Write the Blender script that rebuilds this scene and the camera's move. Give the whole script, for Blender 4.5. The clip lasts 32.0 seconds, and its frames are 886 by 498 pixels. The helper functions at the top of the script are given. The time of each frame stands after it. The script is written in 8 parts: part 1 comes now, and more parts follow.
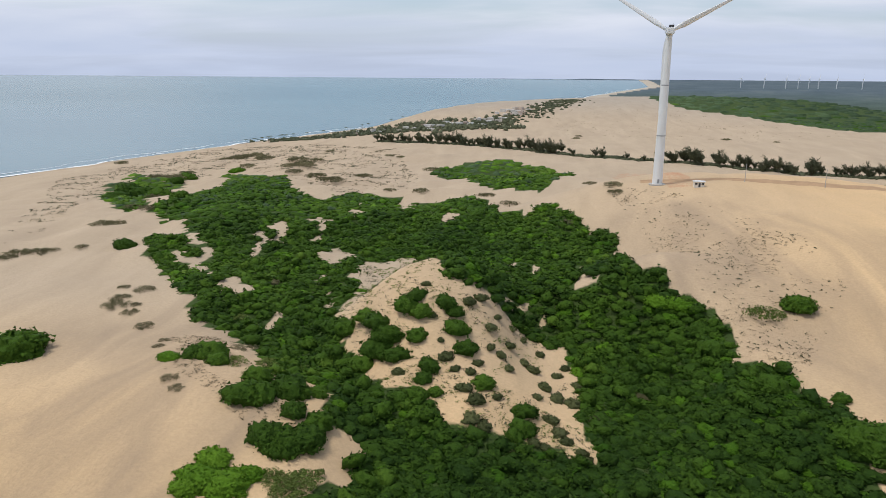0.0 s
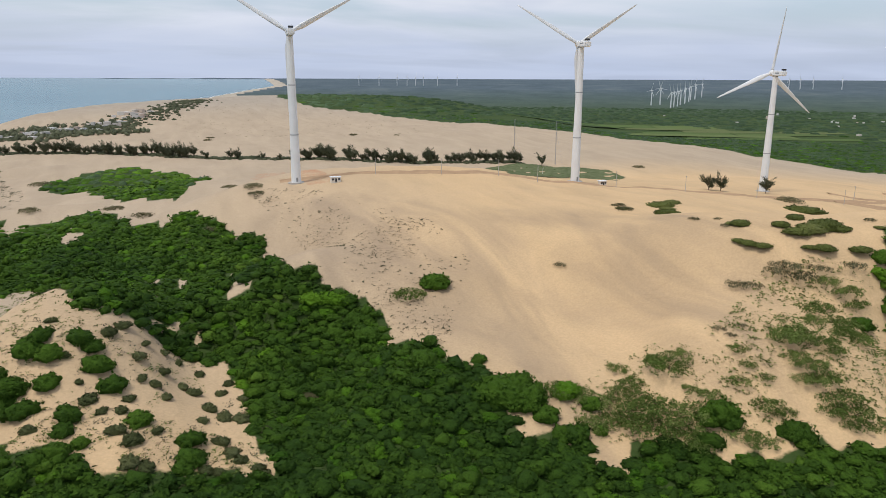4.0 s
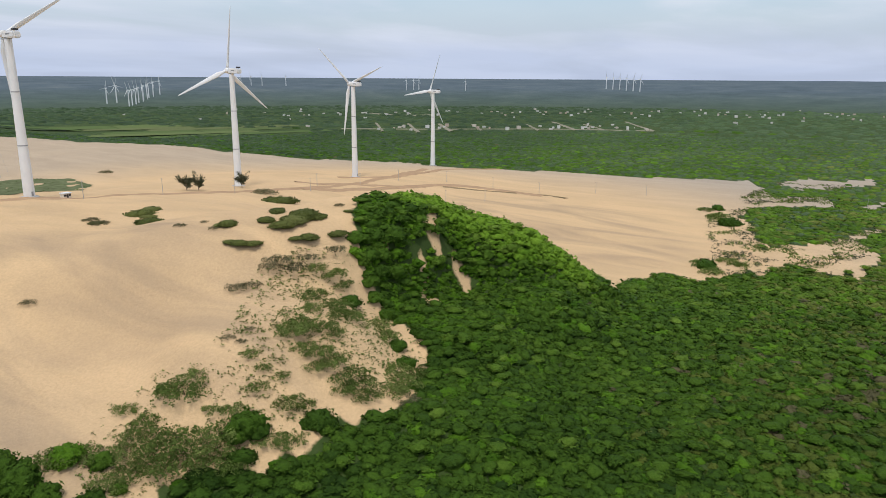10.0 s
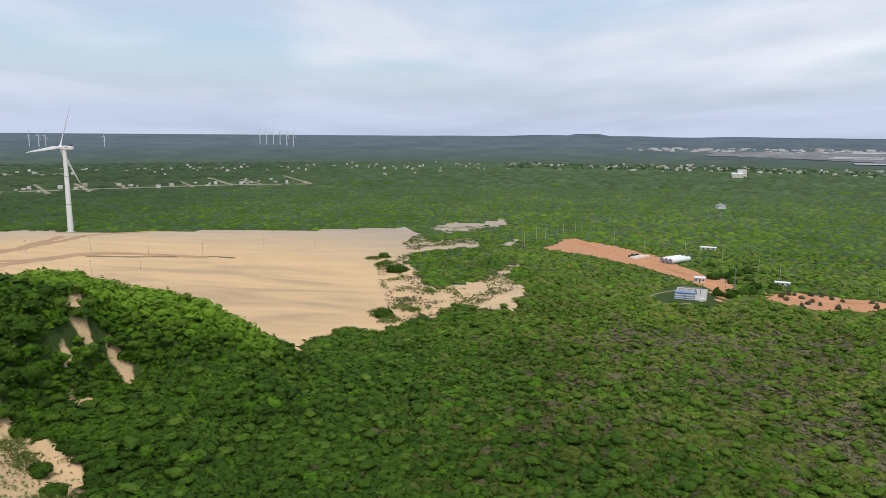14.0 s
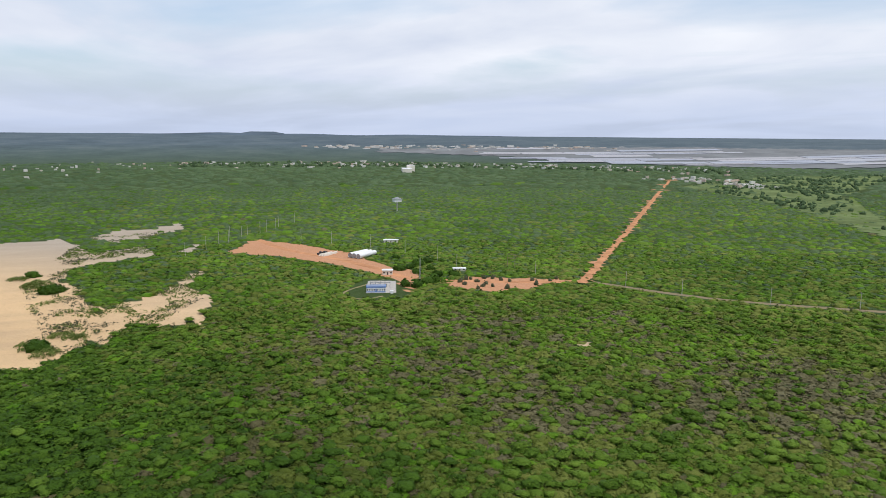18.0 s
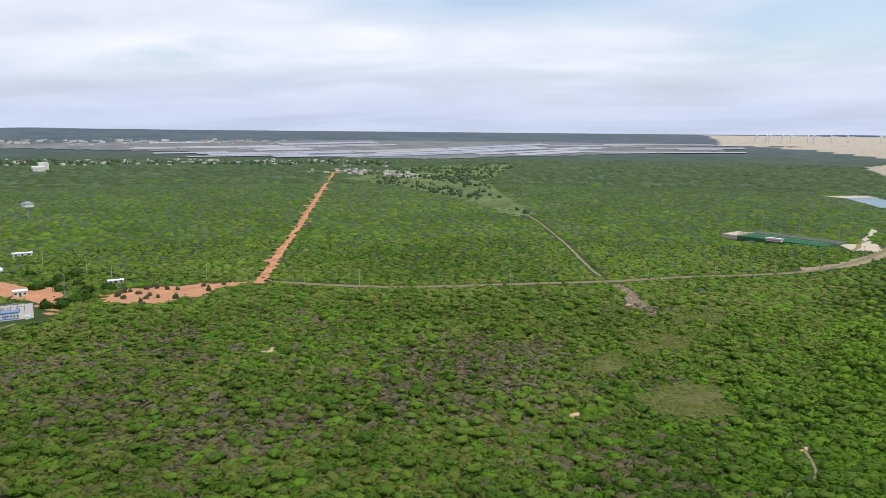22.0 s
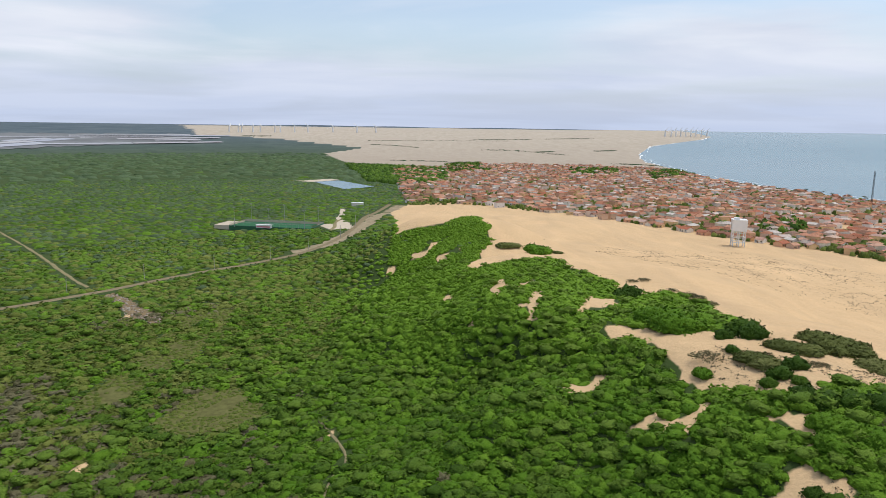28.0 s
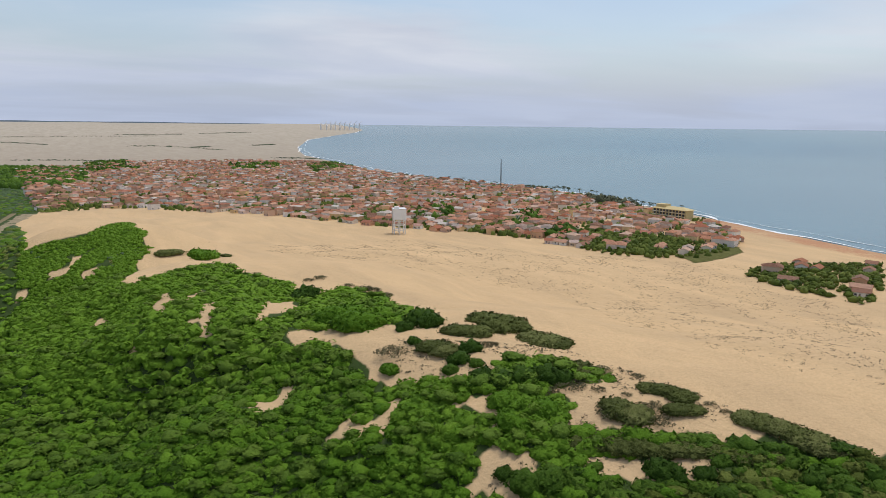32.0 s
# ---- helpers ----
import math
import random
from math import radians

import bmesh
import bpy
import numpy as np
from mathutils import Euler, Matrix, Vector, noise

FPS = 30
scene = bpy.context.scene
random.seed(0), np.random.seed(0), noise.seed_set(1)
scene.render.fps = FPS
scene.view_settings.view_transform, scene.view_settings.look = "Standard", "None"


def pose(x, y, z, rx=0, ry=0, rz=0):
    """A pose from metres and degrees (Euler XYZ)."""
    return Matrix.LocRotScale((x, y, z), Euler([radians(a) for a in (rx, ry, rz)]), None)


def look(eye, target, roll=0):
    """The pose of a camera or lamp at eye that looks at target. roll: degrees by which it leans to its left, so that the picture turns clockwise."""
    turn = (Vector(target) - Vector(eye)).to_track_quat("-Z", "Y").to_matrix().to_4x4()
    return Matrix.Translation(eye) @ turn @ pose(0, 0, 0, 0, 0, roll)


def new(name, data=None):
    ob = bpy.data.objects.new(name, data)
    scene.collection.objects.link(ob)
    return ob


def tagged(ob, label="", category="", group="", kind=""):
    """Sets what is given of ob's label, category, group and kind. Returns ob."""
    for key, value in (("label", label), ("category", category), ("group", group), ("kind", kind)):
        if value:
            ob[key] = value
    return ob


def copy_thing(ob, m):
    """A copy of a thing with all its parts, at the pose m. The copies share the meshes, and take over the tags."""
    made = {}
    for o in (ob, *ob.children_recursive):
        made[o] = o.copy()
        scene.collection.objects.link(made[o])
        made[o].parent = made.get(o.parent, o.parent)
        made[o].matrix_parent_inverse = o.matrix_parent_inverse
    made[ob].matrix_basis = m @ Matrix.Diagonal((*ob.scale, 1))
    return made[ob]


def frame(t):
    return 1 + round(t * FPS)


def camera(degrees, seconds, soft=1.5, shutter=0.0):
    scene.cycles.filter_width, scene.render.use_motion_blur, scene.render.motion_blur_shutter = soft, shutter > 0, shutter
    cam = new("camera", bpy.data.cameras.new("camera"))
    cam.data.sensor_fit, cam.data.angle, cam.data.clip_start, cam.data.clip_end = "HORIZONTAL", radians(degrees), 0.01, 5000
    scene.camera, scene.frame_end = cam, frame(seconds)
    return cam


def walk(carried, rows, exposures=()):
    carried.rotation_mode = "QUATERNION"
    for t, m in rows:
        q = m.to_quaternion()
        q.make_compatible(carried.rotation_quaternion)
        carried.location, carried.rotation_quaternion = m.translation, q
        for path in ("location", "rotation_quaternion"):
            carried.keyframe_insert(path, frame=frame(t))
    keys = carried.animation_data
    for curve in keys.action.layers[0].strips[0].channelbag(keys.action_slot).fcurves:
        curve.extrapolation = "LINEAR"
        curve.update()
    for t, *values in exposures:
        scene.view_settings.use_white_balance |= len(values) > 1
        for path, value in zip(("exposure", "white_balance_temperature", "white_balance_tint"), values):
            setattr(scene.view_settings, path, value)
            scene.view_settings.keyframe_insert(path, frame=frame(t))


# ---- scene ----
cam = camera(64.88, 32.0, soft=0.8)
EXPOSURES = [(0.0, -0.02), (4.0, -0.05), (9.0, 0.0), (13.0, 0.03), (19.0, 0.12), (23.0, 0.17), (25.5, 0.14), (28.0, 0.06), (30.0, -0.06), (32.0, -0.2)]
# seconds, x, y, z, heading, tilt, lean
PATH = [
    (0.0, 0.00, -0.00, 101.00, 7.221, -13.930, 0.449),
    (0.5, 0.10, 0.42, 101.14, 3.238, -13.900, 0.403),
    (1.0, 0.16, 0.84, 101.24, -0.550, -13.878, 0.314),
    (1.5, 0.16, 1.24, 101.33, -4.151, -13.859, 0.244),
    (2.0, 0.11, 1.66, 101.40, -7.742, -13.861, 0.239),
    (2.5, 0.01, 2.08, 101.50, -11.317, -13.870, 0.178),
    (3.0, -0.09, 2.50, 101.58, -14.899, -13.882, 0.130),
    (3.5, -0.17, 2.94, 101.64, -18.443, -13.873, 0.190),
    (4.0, -0.18, 3.38, 101.71, -21.996, -13.864, 0.207),
    (4.5, -0.09, 3.95, 101.77, -25.538, -13.880, 0.208),
    (6.5, 0.87, 6.81, 101.84, -39.609, -13.859, 0.272),
    (7.0, 1.30, 7.67, 101.86, -43.121, -13.909, 0.287),
    (7.5, 1.91, 8.74, 101.86, -46.433, -13.888, 0.306),
    (8.0, 2.73, 10.02, 101.87, -49.898, -13.865, 0.321),
    (8.5, 3.79, 11.43, 101.89, -53.348, -13.870, 0.324),
    (9.0, 5.15, 12.90, 101.92, -56.808, -13.870, 0.348),
    (9.5, 6.83, 14.32, 101.91, -60.236, -13.882, 0.354),
    (10.0, 8.77, 15.68, 101.89, -63.615, -13.893, 0.369),
    (10.5, 10.85, 17.03, 101.87, -67.014, -13.910, 0.401),
    (11.0, 12.99, 18.40, 101.84, -70.455, -13.434, 0.399),
    (11.5, 15.15, 19.68, 101.70, -73.895, -10.872, 0.375),
    (12.0, 17.31, 20.82, 101.54, -77.313, -9.294, 0.345),
    (12.5, 19.41, 21.86, 101.48, -80.710, -9.303, 0.341),
    (13.0, 21.46, 22.80, 101.51, -84.157, -9.339, 0.359),
    (13.5, 23.53, 23.60, 101.53, -87.614, -9.347, 0.360),
    (14.0, 25.63, 24.25, 101.51, -91.065, -9.380, 0.394),
    (14.5, 27.73, 24.70, 101.45, -94.496, -9.394, 0.386),
    (16.5, 36.01, 25.41, 101.05, -108.083, -9.435, 0.510),
    (17.0, 38.08, 25.38, 100.90, -111.464, -9.413, 0.496),
    (17.5, 40.16, 25.10, 100.75, -114.858, -9.393, 0.471),
    (18.0, 42.26, 24.58, 100.67, -117.068, -9.368, 0.474),
    (18.5, 44.37, 23.86, 100.63, -120.449, -9.356, 0.536),
    (19.0, 46.49, 23.02, 100.57, -123.803, -9.392, 0.517),
    (19.5, 48.57, 22.09, 100.49, -127.210, -9.408, 0.517),
    (20.0, 50.58, 21.08, 100.42, -130.614, -9.433, 0.519),
    (20.5, 52.46, 19.98, 100.36, -133.952, -9.485, 0.537),
    (21.0, 54.19, 18.80, 100.31, -137.331, -9.544, 0.522),
    (21.5, 55.84, 17.52, 100.29, -140.695, -9.582, 0.532),
    (22.0, 57.40, 16.16, 100.29, -144.085, -9.663, 0.535),
    (22.5, 58.86, 14.77, 100.31, -147.454, -9.701, 0.544),
    (23.0, 60.19, 13.37, 100.34, -150.847, -9.804, 0.555),
    (23.5, 61.42, 11.98, 100.33, -154.265, -9.842, 0.565),
    (24.0, 62.59, 10.53, 100.33, -157.673, -9.880, 0.586),
    (24.5, 63.67, 8.98, 100.35, -161.092, -9.895, 0.619),
    (25.0, 64.65, 7.31, 100.36, -164.506, -9.919, 0.699),
    (25.5, 65.47, 5.55, 100.34, -167.900, -9.925, 0.679),
    (27.5, 67.89, -1.81, 100.52, -181.507, -9.976, 0.756),
    (28.0, 68.26, -3.66, 100.61, -184.958, -10.018, 0.778),
    (28.5, 68.45, -5.54, 100.69, -188.379, -10.088, 0.730),
    (29.0, 68.52, -7.41, 100.83, -191.804, -10.132, 0.708),
    (29.5, 68.52, -9.27, 100.96, -195.240, -10.169, 0.640),
    (30.0, 68.39, -11.00, 101.02, -198.682, -10.167, 0.644),
    (30.5, 68.04, -12.66, 101.05, -202.135, -10.175, 0.638),
    (31.0, 67.52, -14.29, 101.12, -205.400, -10.182, 0.698),
    (31.5, 66.96, -15.95, 101.20, -208.807, -10.183, 0.702),
    (32.0, 66.36, -17.60, 101.28, -212.251, -10.194, 0.676),
]
walk(cam, [(t, pose(x, y, z, 90 + tilt, 0, turn) @ pose(0, 0, 0, 0, 0, lean)) for t, x, y, z, turn, tilt, lean in PATH], EXPOSURES)

# ---- sky and sun ----
SUN_TURN, SUN_UP = 255.0, 68.0
world = bpy.data.worlds.new("sky")
scene.world = world
world.use_nodes = True
wn, wl = world.node_tree.nodes, world.node_tree.links
for n in list(wn):
    wn.remove(n)


def wnode(kind, **values):
    n = wn.new(kind)
    for key, value in values.items():
        n.inputs[key].default_value = value
    return n


wout = wn.new("ShaderNodeOutputWorld")
wback = wnode("ShaderNodeBackground", Strength=1.0)
nishita = wn.new("ShaderNodeTexSky")
nishita.sky_type = "NISHITA"
nishita.sun_disc = False
nishita.sun_elevation, nishita.sun_rotation = radians(SUN_UP), radians(SUN_TURN)
nishita.air_density, nishita.dust_density, nishita.ozone_density = 1.0, 2.0, 2.0
bright = wn.new("ShaderNodeVectorMath")
bright.operation = "SCALE"
bright.inputs["Scale"].default_value = 0.16
wl.new(nishita.outputs["Color"], bright.inputs[0])
# a high layer of broken cloud: the view ray is laid onto a flat ceiling of cloud
coord = wn.new("ShaderNodeTexCoord")
split = wn.new("ShaderNodeSeparateXYZ")
wl.new(coord.outputs["Generated"], split.inputs[0])
up = wn.new("ShaderNodeMath")
up.operation = "MAXIMUM"
up.inputs[1].default_value = 0.0
wl.new(split.outputs["Z"], up.inputs[0])
up2 = wn.new("ShaderNodeMath")
up2.operation = "ADD"
up2.inputs[1].default_value = 0.09
wl.new(up.outputs[0], up2.inputs[0])
flatten = wn.new("ShaderNodeCombineXYZ")
for axis in "XY":
    div = wn.new("ShaderNodeMath")
    div.operation = "DIVIDE"
    wl.new(split.outputs[axis], div.inputs[0])
    wl.new(up2.outputs[0], div.inputs[1])
    wl.new(div.outputs[0], flatten.inputs[axis])
stretch = wn.new("ShaderNodeMapping")
stretch.inputs["Scale"].default_value = (0.33, 0.45, 1.0)
stretch.inputs["Rotation"].default_value = (0, 0, radians(28))
wl.new(flatten.outputs[0], stretch.inputs["Vector"])
puffs = wnode("ShaderNodeTexNoise", Scale=0.9, Detail=6.0, Roughness=0.5, Distortion=0.4)
wl.new(stretch.outputs[0], puffs.inputs["Vector"])
cover = wn.new("ShaderNodeValToRGB")
cover.color_ramp.elements[0].position, cover.color_ramp.elements[1].position = 0.40, 0.56
cover.color_ramp.elements[0].color, cover.color_ramp.elements[1].color = (0.22, 0.22, 0.22, 1), (1, 1, 1, 1)
wl.new(puffs.outputs["Fac"], cover.inputs[0])
shades = wnode("ShaderNodeTexNoise", Scale=1.4, Detail=5.0, Roughness=0.5, Distortion=0.4)
wl.new(stretch.outputs[0], shades.inputs["Vector"])
tint = wn.new("ShaderNodeValToRGB")
tint.color_ramp.elements[0].position, tint.color_ramp.elements[1].position = 0.34, 0.66
tint.color_ramp.elements[0].color, tint.color_ramp.elements[1].color = (0.61, 0.67, 0.80, 1), (0.84, 0.87, 0.94, 1)
wl.new(shades.outputs["Fac"], tint.inputs[0])
clouds = wn.new("ShaderNodeMixRGB")
wl.new(cover.outputs[0], clouds.inputs[0])
wl.new(bright.outputs[0], clouds.inputs[1])
wl.new(tint.outputs[0], clouds.inputs[2])
# the haze low over the horizon
low = wn.new("ShaderNodeMapRange")
low.inputs["From Min"].default_value, low.inputs["From Max"].default_value = 0.0, 0.13
low.inputs["To Min"].default_value, low.inputs["To Max"].default_value = 0.85, 0.0
low.interpolation_type = "SMOOTHSTEP"
wl.new(split.outputs["Z"], low.inputs["Value"])
haze = wn.new("ShaderNodeMixRGB")
haze.inputs[2].default_value = (0.52, 0.60, 0.79, 1)
wl.new(low.outputs["Result"], haze.inputs[0])
wl.new(clouds.outputs[0], haze.inputs[1])
wl.new(haze.outputs[0], wback.inputs["Color"])
wl.new(wback.outputs[0], wout.inputs["Surface"])

sun_data = bpy.data.lights.new("sun", "SUN")
sun_data.energy, sun_data.angle, sun_data.color = 2.0, radians(12), (1.0, 0.95, 0.88)
sun = new("sun", sun_data)
sun.matrix_world = look((math.sin(radians(SUN_TURN)) * 500 * math.cos(radians(SUN_UP)), math.cos(radians(SUN_TURN)) * 500 * math.cos(radians(SUN_UP)), 500 * math.sin(radians(SUN_UP))), (0, 0, 0))
scene.view_settings.exposure = 0.0

# ---- materials ----
def material(name):
    m = bpy.data.materials.new(name)
    m.use_nodes = True
    nt = m.node_tree
    return m, nt.nodes, nt.links, nt.nodes["Principled BSDF"]


def node(nodes, kind, **values):
    n = nodes.new(kind)
    for key, value in values.items():
        n.inputs[key].default_value = value
    return n


def ramp(nodes, links, source, *stops):
    r = nodes.new("ShaderNodeValToRGB")
    while len(r.color_ramp.elements) < len(stops):
        r.color_ramp.elements.new(0.5)
    for e, (at, colour) in zip(r.color_ramp.elements, stops):
        e.position, e.color = at, (*colour, 1)
    links.new(source, r.inputs[0])
    return r.outputs[0]


def blend(nodes, links, factor, a, b, mode="MIX"):
    m = nodes.new("ShaderNodeMixRGB")
    m.blend_type = mode
    for socket, value in zip(m.inputs, (factor, a, b)):
        if isinstance(value, bpy.types.NodeSocket):
            links.new(value, socket)
        else:
            socket.default_value = value if isinstance(value, float) else (*value, 1)
    return m.outputs[0]


def where(nodes, links, scale=(1, 1, 1)):
    """World-sized coordinates."""
    g = nodes.new("ShaderNodeNewGeometry")
    m = nodes.new("ShaderNodeMapping")
    m.inputs["Scale"].default_value = scale
    links.new(g.outputs["Position"], m.inputs["Vector"])
    return m.outputs[0]


def grain(nodes, links, vector, scale, detail=6.0, rough=0.55, warp=0.0):
    n = node(nodes, "ShaderNodeTexNoise", Scale=scale, Detail=detail, Roughness=rough, Distortion=warp)
    links.new(vector, n.inputs["Vector"])
    return n.outputs["Fac"]


def relief(nodes, links, shader, source, strength, distance):
    b = node(nodes, "ShaderNodeBump", Strength=strength, Distance=distance)
    links.new(source, b.inputs["Height"])
    links.new(b.outputs[0], shader.inputs["Normal"])


def plain_material(name, colour, rough=0.6, metal=0.0, spread=0.12, scale=1.5, bump=0.0):
    """Paint, wood, metal and the like: a colour with wear at two scales."""
    m, n, l, p = material(name)
    at = where(n, l)
    a = grain(n, l, at, scale, 5)
    b = grain(n, l, at, scale * 9, 3)
    dark = tuple(c * (1 - spread) for c in colour)
    light = tuple(min(1, c * (1 + spread)) for c in colour)
    c = ramp(n, l, a, (0.3, dark), (0.7, light))
    c = blend(n, l, 0.25, c, ramp(n, l, b, (0.35, dark), (0.65, light)))
    l.new(c, p.inputs["Base Color"])
    p.inputs["Roughness"].default_value, p.inputs["Metallic"].default_value = rough, metal
    if rough > 0.8:
        p.inputs["Specular IOR Level"].default_value = 0.0
    if bump:
        relief(n, l, p, b, 0.5, bump)
    return m


def ground_material():
    m, n, l, p = material("dune_and_plain")
    at = where(n, l)
    cover = n.new("ShaderNodeAttribute")
    cover.attribute_name = "cover"
    s = n.new("ShaderNodeSeparateColor")
    l.new(cover.outputs["Color"], s.inputs[0])
    # pale dune sand, streaked by the wind, with dark streaks and some slopes darker throughout
    wind = where(n, l, (0.05, 0.014, 0.02))
    w = grain(n, l, wind, 1.0, 8, 0.6, 0.8)
    fine = grain(n, l, at, 1.2, 8, 0.7)
    sand = ramp(n, l, w, (0.25, (0.34, 0.288, 0.224)), (0.5, (0.40, 0.34, 0.265)), (0.78, (0.455, 0.388, 0.31)))
    sand = blend(n, l, 0.5, sand, ramp(n, l, fine, (0.3, (0.31, 0.262, 0.202)), (0.7, (0.49, 0.418, 0.33))))
    sand = blend(n, l, cover.outputs["Alpha"], sand, blend(n, l, 1.0, sand, (1.60, 1.31, 0.92), "MULTIPLY"))
    streak = grain(n, l, where(n, l, (0.040, 0.012, 0.02)), 1.0, 6, 0.5, 1.1)
    darkening = ramp(n, l, streak, (0.36, (0.10, 0.10, 0.10)), (0.70, (0.62, 0.62, 0.62)))
    darkening = blend(n, l, 1.0, darkening, s.outputs["Blue"], "MULTIPLY")
    sand = blend(n, l, darkening, sand, (0.245, 0.188, 0.136))
    # leaf litter, grass and low growth on the plain, darkened for shade between shrubs
    soil = ramp(n, l, grain(n, l, at, 0.18, 8, 0.65), (0.3, (0.018, 0.032, 0.008)), (0.55, (0.034, 0.055, 0.013)), (0.75, (0.07, 0.080, 0.032)))
    far = ramp(n, l, grain(n, l, at, 0.012, 9, 0.7), (0.3, (0.040, 0.068, 0.018)), (0.52, (0.060, 0.100, 0.024)), (0.7, (0.08, 0.115, 0.036)))
    soil = blend(n, l, 0.5, soil, far)
    out = n.new("ShaderNodeVectorMath")
    out.operation = "LENGTH"
    l.new(at, out.inputs[0])
    reach = n.new("ShaderNodeMapRange")
    reach.inputs["From Min"].default_value, reach.inputs["From Max"].default_value = 2000.0, 3300.0
    l.new(out.outputs["Value"], reach.inputs["Value"])
    stripes = grain(n, l, at, 0.006, 10, 0.75)
    # far ground: distance haze mixed into the colour as blue-grey
    country = ramp(n, l, stripes, (0.35, (0.062, 0.088, 0.104)), (0.52, (0.088, 0.118, 0.136)), (0.66, (0.125, 0.152, 0.158)), (0.74, (0.20, 0.215, 0.21)))
    sand = blend(n, l, reach.outputs["Result"], sand, ramp(n, l, w, (0.3, (0.39, 0.335, 0.262)), (0.7, (0.49, 0.43, 0.345))))
    soil = blend(n, l, reach.outputs["Result"], soil, country)
    edge = blend(n, l, 0.55, grain(n, l, at, 0.5, 5, 0.7), grain(n, l, at, 0.016, 8, 0.75))
    wood = n.new("ShaderNodeMath")
    wood.operation = "ADD"
    l.new(s.outputs["Red"], wood.inputs[0])
    l.new(edge, wood.inputs[1])
    woods = ramp(n, l, wood.outputs[0], (0.80, (0, 0, 0)), (1.0, (1, 1, 1)))
    colour = blend(n, l, woods, sand, soil)
    red = ramp(n, l, fine, (0.3, (0.40, 0.185, 0.09)), (0.7, (0.55, 0.31, 0.18)))
    bare = n.new("ShaderNodeMath")
    bare.operation = "ADD"
    l.new(s.outputs["Green"], bare.inputs[0])
    l.new(edge, bare.inputs[1])
    colour = blend(n, l, ramp(n, l, bare.outputs[0], (0.85, (0, 0, 0)), (1.0, (1, 1, 1))), colour, red)
    l.new(colour, p.inputs["Base Color"])
    p.inputs["Roughness"].default_value = 0.95
    p.inputs["Specular IOR Level"].default_value = 0.15
    swell = grain(n, l, at, 0.11, 6, 0.6, 0.6)
    both = blend(n, l, 0.8, fine, swell)
    relief(n, l, p, both, 0.6, 2.2)
    return m


def sea_material():
    m, n, l, p = material("sea_water")
    at = where(n, l, (1, 1, 1))
    big = grain(n, l, where(n, l, (0.002, 0.004, 0.01)), 1.0, 6, 0.6)
    c = ramp(n, l, big, (0.3, (0.070, 0.162, 0.205)), (0.7, (0.10, 0.205, 0.245)))
    l.new(c, p.inputs["Base Color"])
    p.inputs["Roughness"].default_value, p.inputs["IOR"].default_value = 0.22, 1.33
    waves = grain(n, l, where(n, l, (0.05, 0.09, 0.05)), 1.0, 6, 0.6, 0.5)
    relief(n, l, p, waves, 0.2, 0.8)
    return m


def leaf_material(name, dark, mid, light):
    """Leaves: a tone for each plant and each leaf."""
    m, n, l, p = material(name)
    tone = n.new("ShaderNodeAttribute")
    tone.attribute_name = "tone"
    g = n.new("ShaderNodeNewGeometry")
    mix = n.new("ShaderNodeMath")
    mix.operation = "MULTIPLY_ADD"
    mix.inputs[1].default_value = 0.22
    l.new(g.outputs["Random Per Island"], mix.inputs[0])
    l.new(tone.outputs["Fac"], mix.inputs[2])
    at = where(n, l)
    spray = grain(n, l, at, 2.2, 5, 0.75)
    sum2 = n.new("ShaderNodeMath")
    sum2.operation = "MULTIPLY_ADD"
    sum2.inputs[1].default_value = 1.0
    l.new(spray, sum2.inputs[0])
    l.new(mix.outputs[0], sum2.inputs[2])
    less = n.new("ShaderNodeMath")
    less.operation = "SUBTRACT"
    less.inputs[1].default_value = 0.56
    l.new(sum2.outputs[0], less.inputs[0])
    c = ramp(n, l, less.outputs[0], (0.0, dark), (0.5, mid), (1.0, light))
    relief(n, l, p, spray, 0.9, 0.55)
    l.new(c, p.inputs["Base Color"])
    p.inputs["Roughness"].default_value = 0.75
    p.inputs["Specular IOR Level"].default_value = 0.08
    return m


GROUND, WATER = ground_material(), sea_material()
LEAF = leaf_material("shrub_leaves", (0.020, 0.047, 0.007), (0.054, 0.111, 0.011), (0.132, 0.215, 0.028))
SALLOW = leaf_material("sallow_leaves", (0.034, 0.056, 0.010), (0.092, 0.124, 0.020), (0.185, 0.215, 0.050))
FRESH_LEAF = leaf_material("young_leaves", (0.030, 0.080, 0.006), (0.078, 0.172, 0.011), (0.150, 0.270, 0.024))
# leaf colour with distance haze put in: bluer and greyer for far plants
HAZED_LEAF = leaf_material("hazed_leaves", (0.032, 0.056, 0.027), (0.065, 0.106, 0.046), (0.104, 0.155, 0.070))
DRY = leaf_material("dry_twigs", (0.120, 0.115, 0.058), (0.185, 0.172, 0.090), (0.25, 0.23, 0.13))
TWIGS = leaf_material("grey_twigs", (0.058, 0.055, 0.024), (0.114, 0.107, 0.050), (0.178, 0.166, 0.090))
OLIVE = leaf_material("olive_leaves", (0.070, 0.112, 0.022), (0.142, 0.195, 0.045), (0.25, 0.29, 0.09))
STRAW = leaf_material("straw_tufts", (0.15, 0.125, 0.075), (0.23, 0.19, 0.12), (0.30, 0.25, 0.16))
CASUARINA = leaf_material("needle_sprays", (0.056, 0.066, 0.036), (0.104, 0.114, 0.066), (0.155, 0.162, 0.102))
CUSHION = leaf_material("cushion_leaves", (0.050, 0.066, 0.016), (0.118, 0.138, 0.036), (0.205, 0.205, 0.080))
DUSK = leaf_material("dusky_leaves", (0.042, 0.054, 0.020), (0.086, 0.100, 0.038), (0.150, 0.158, 0.072))
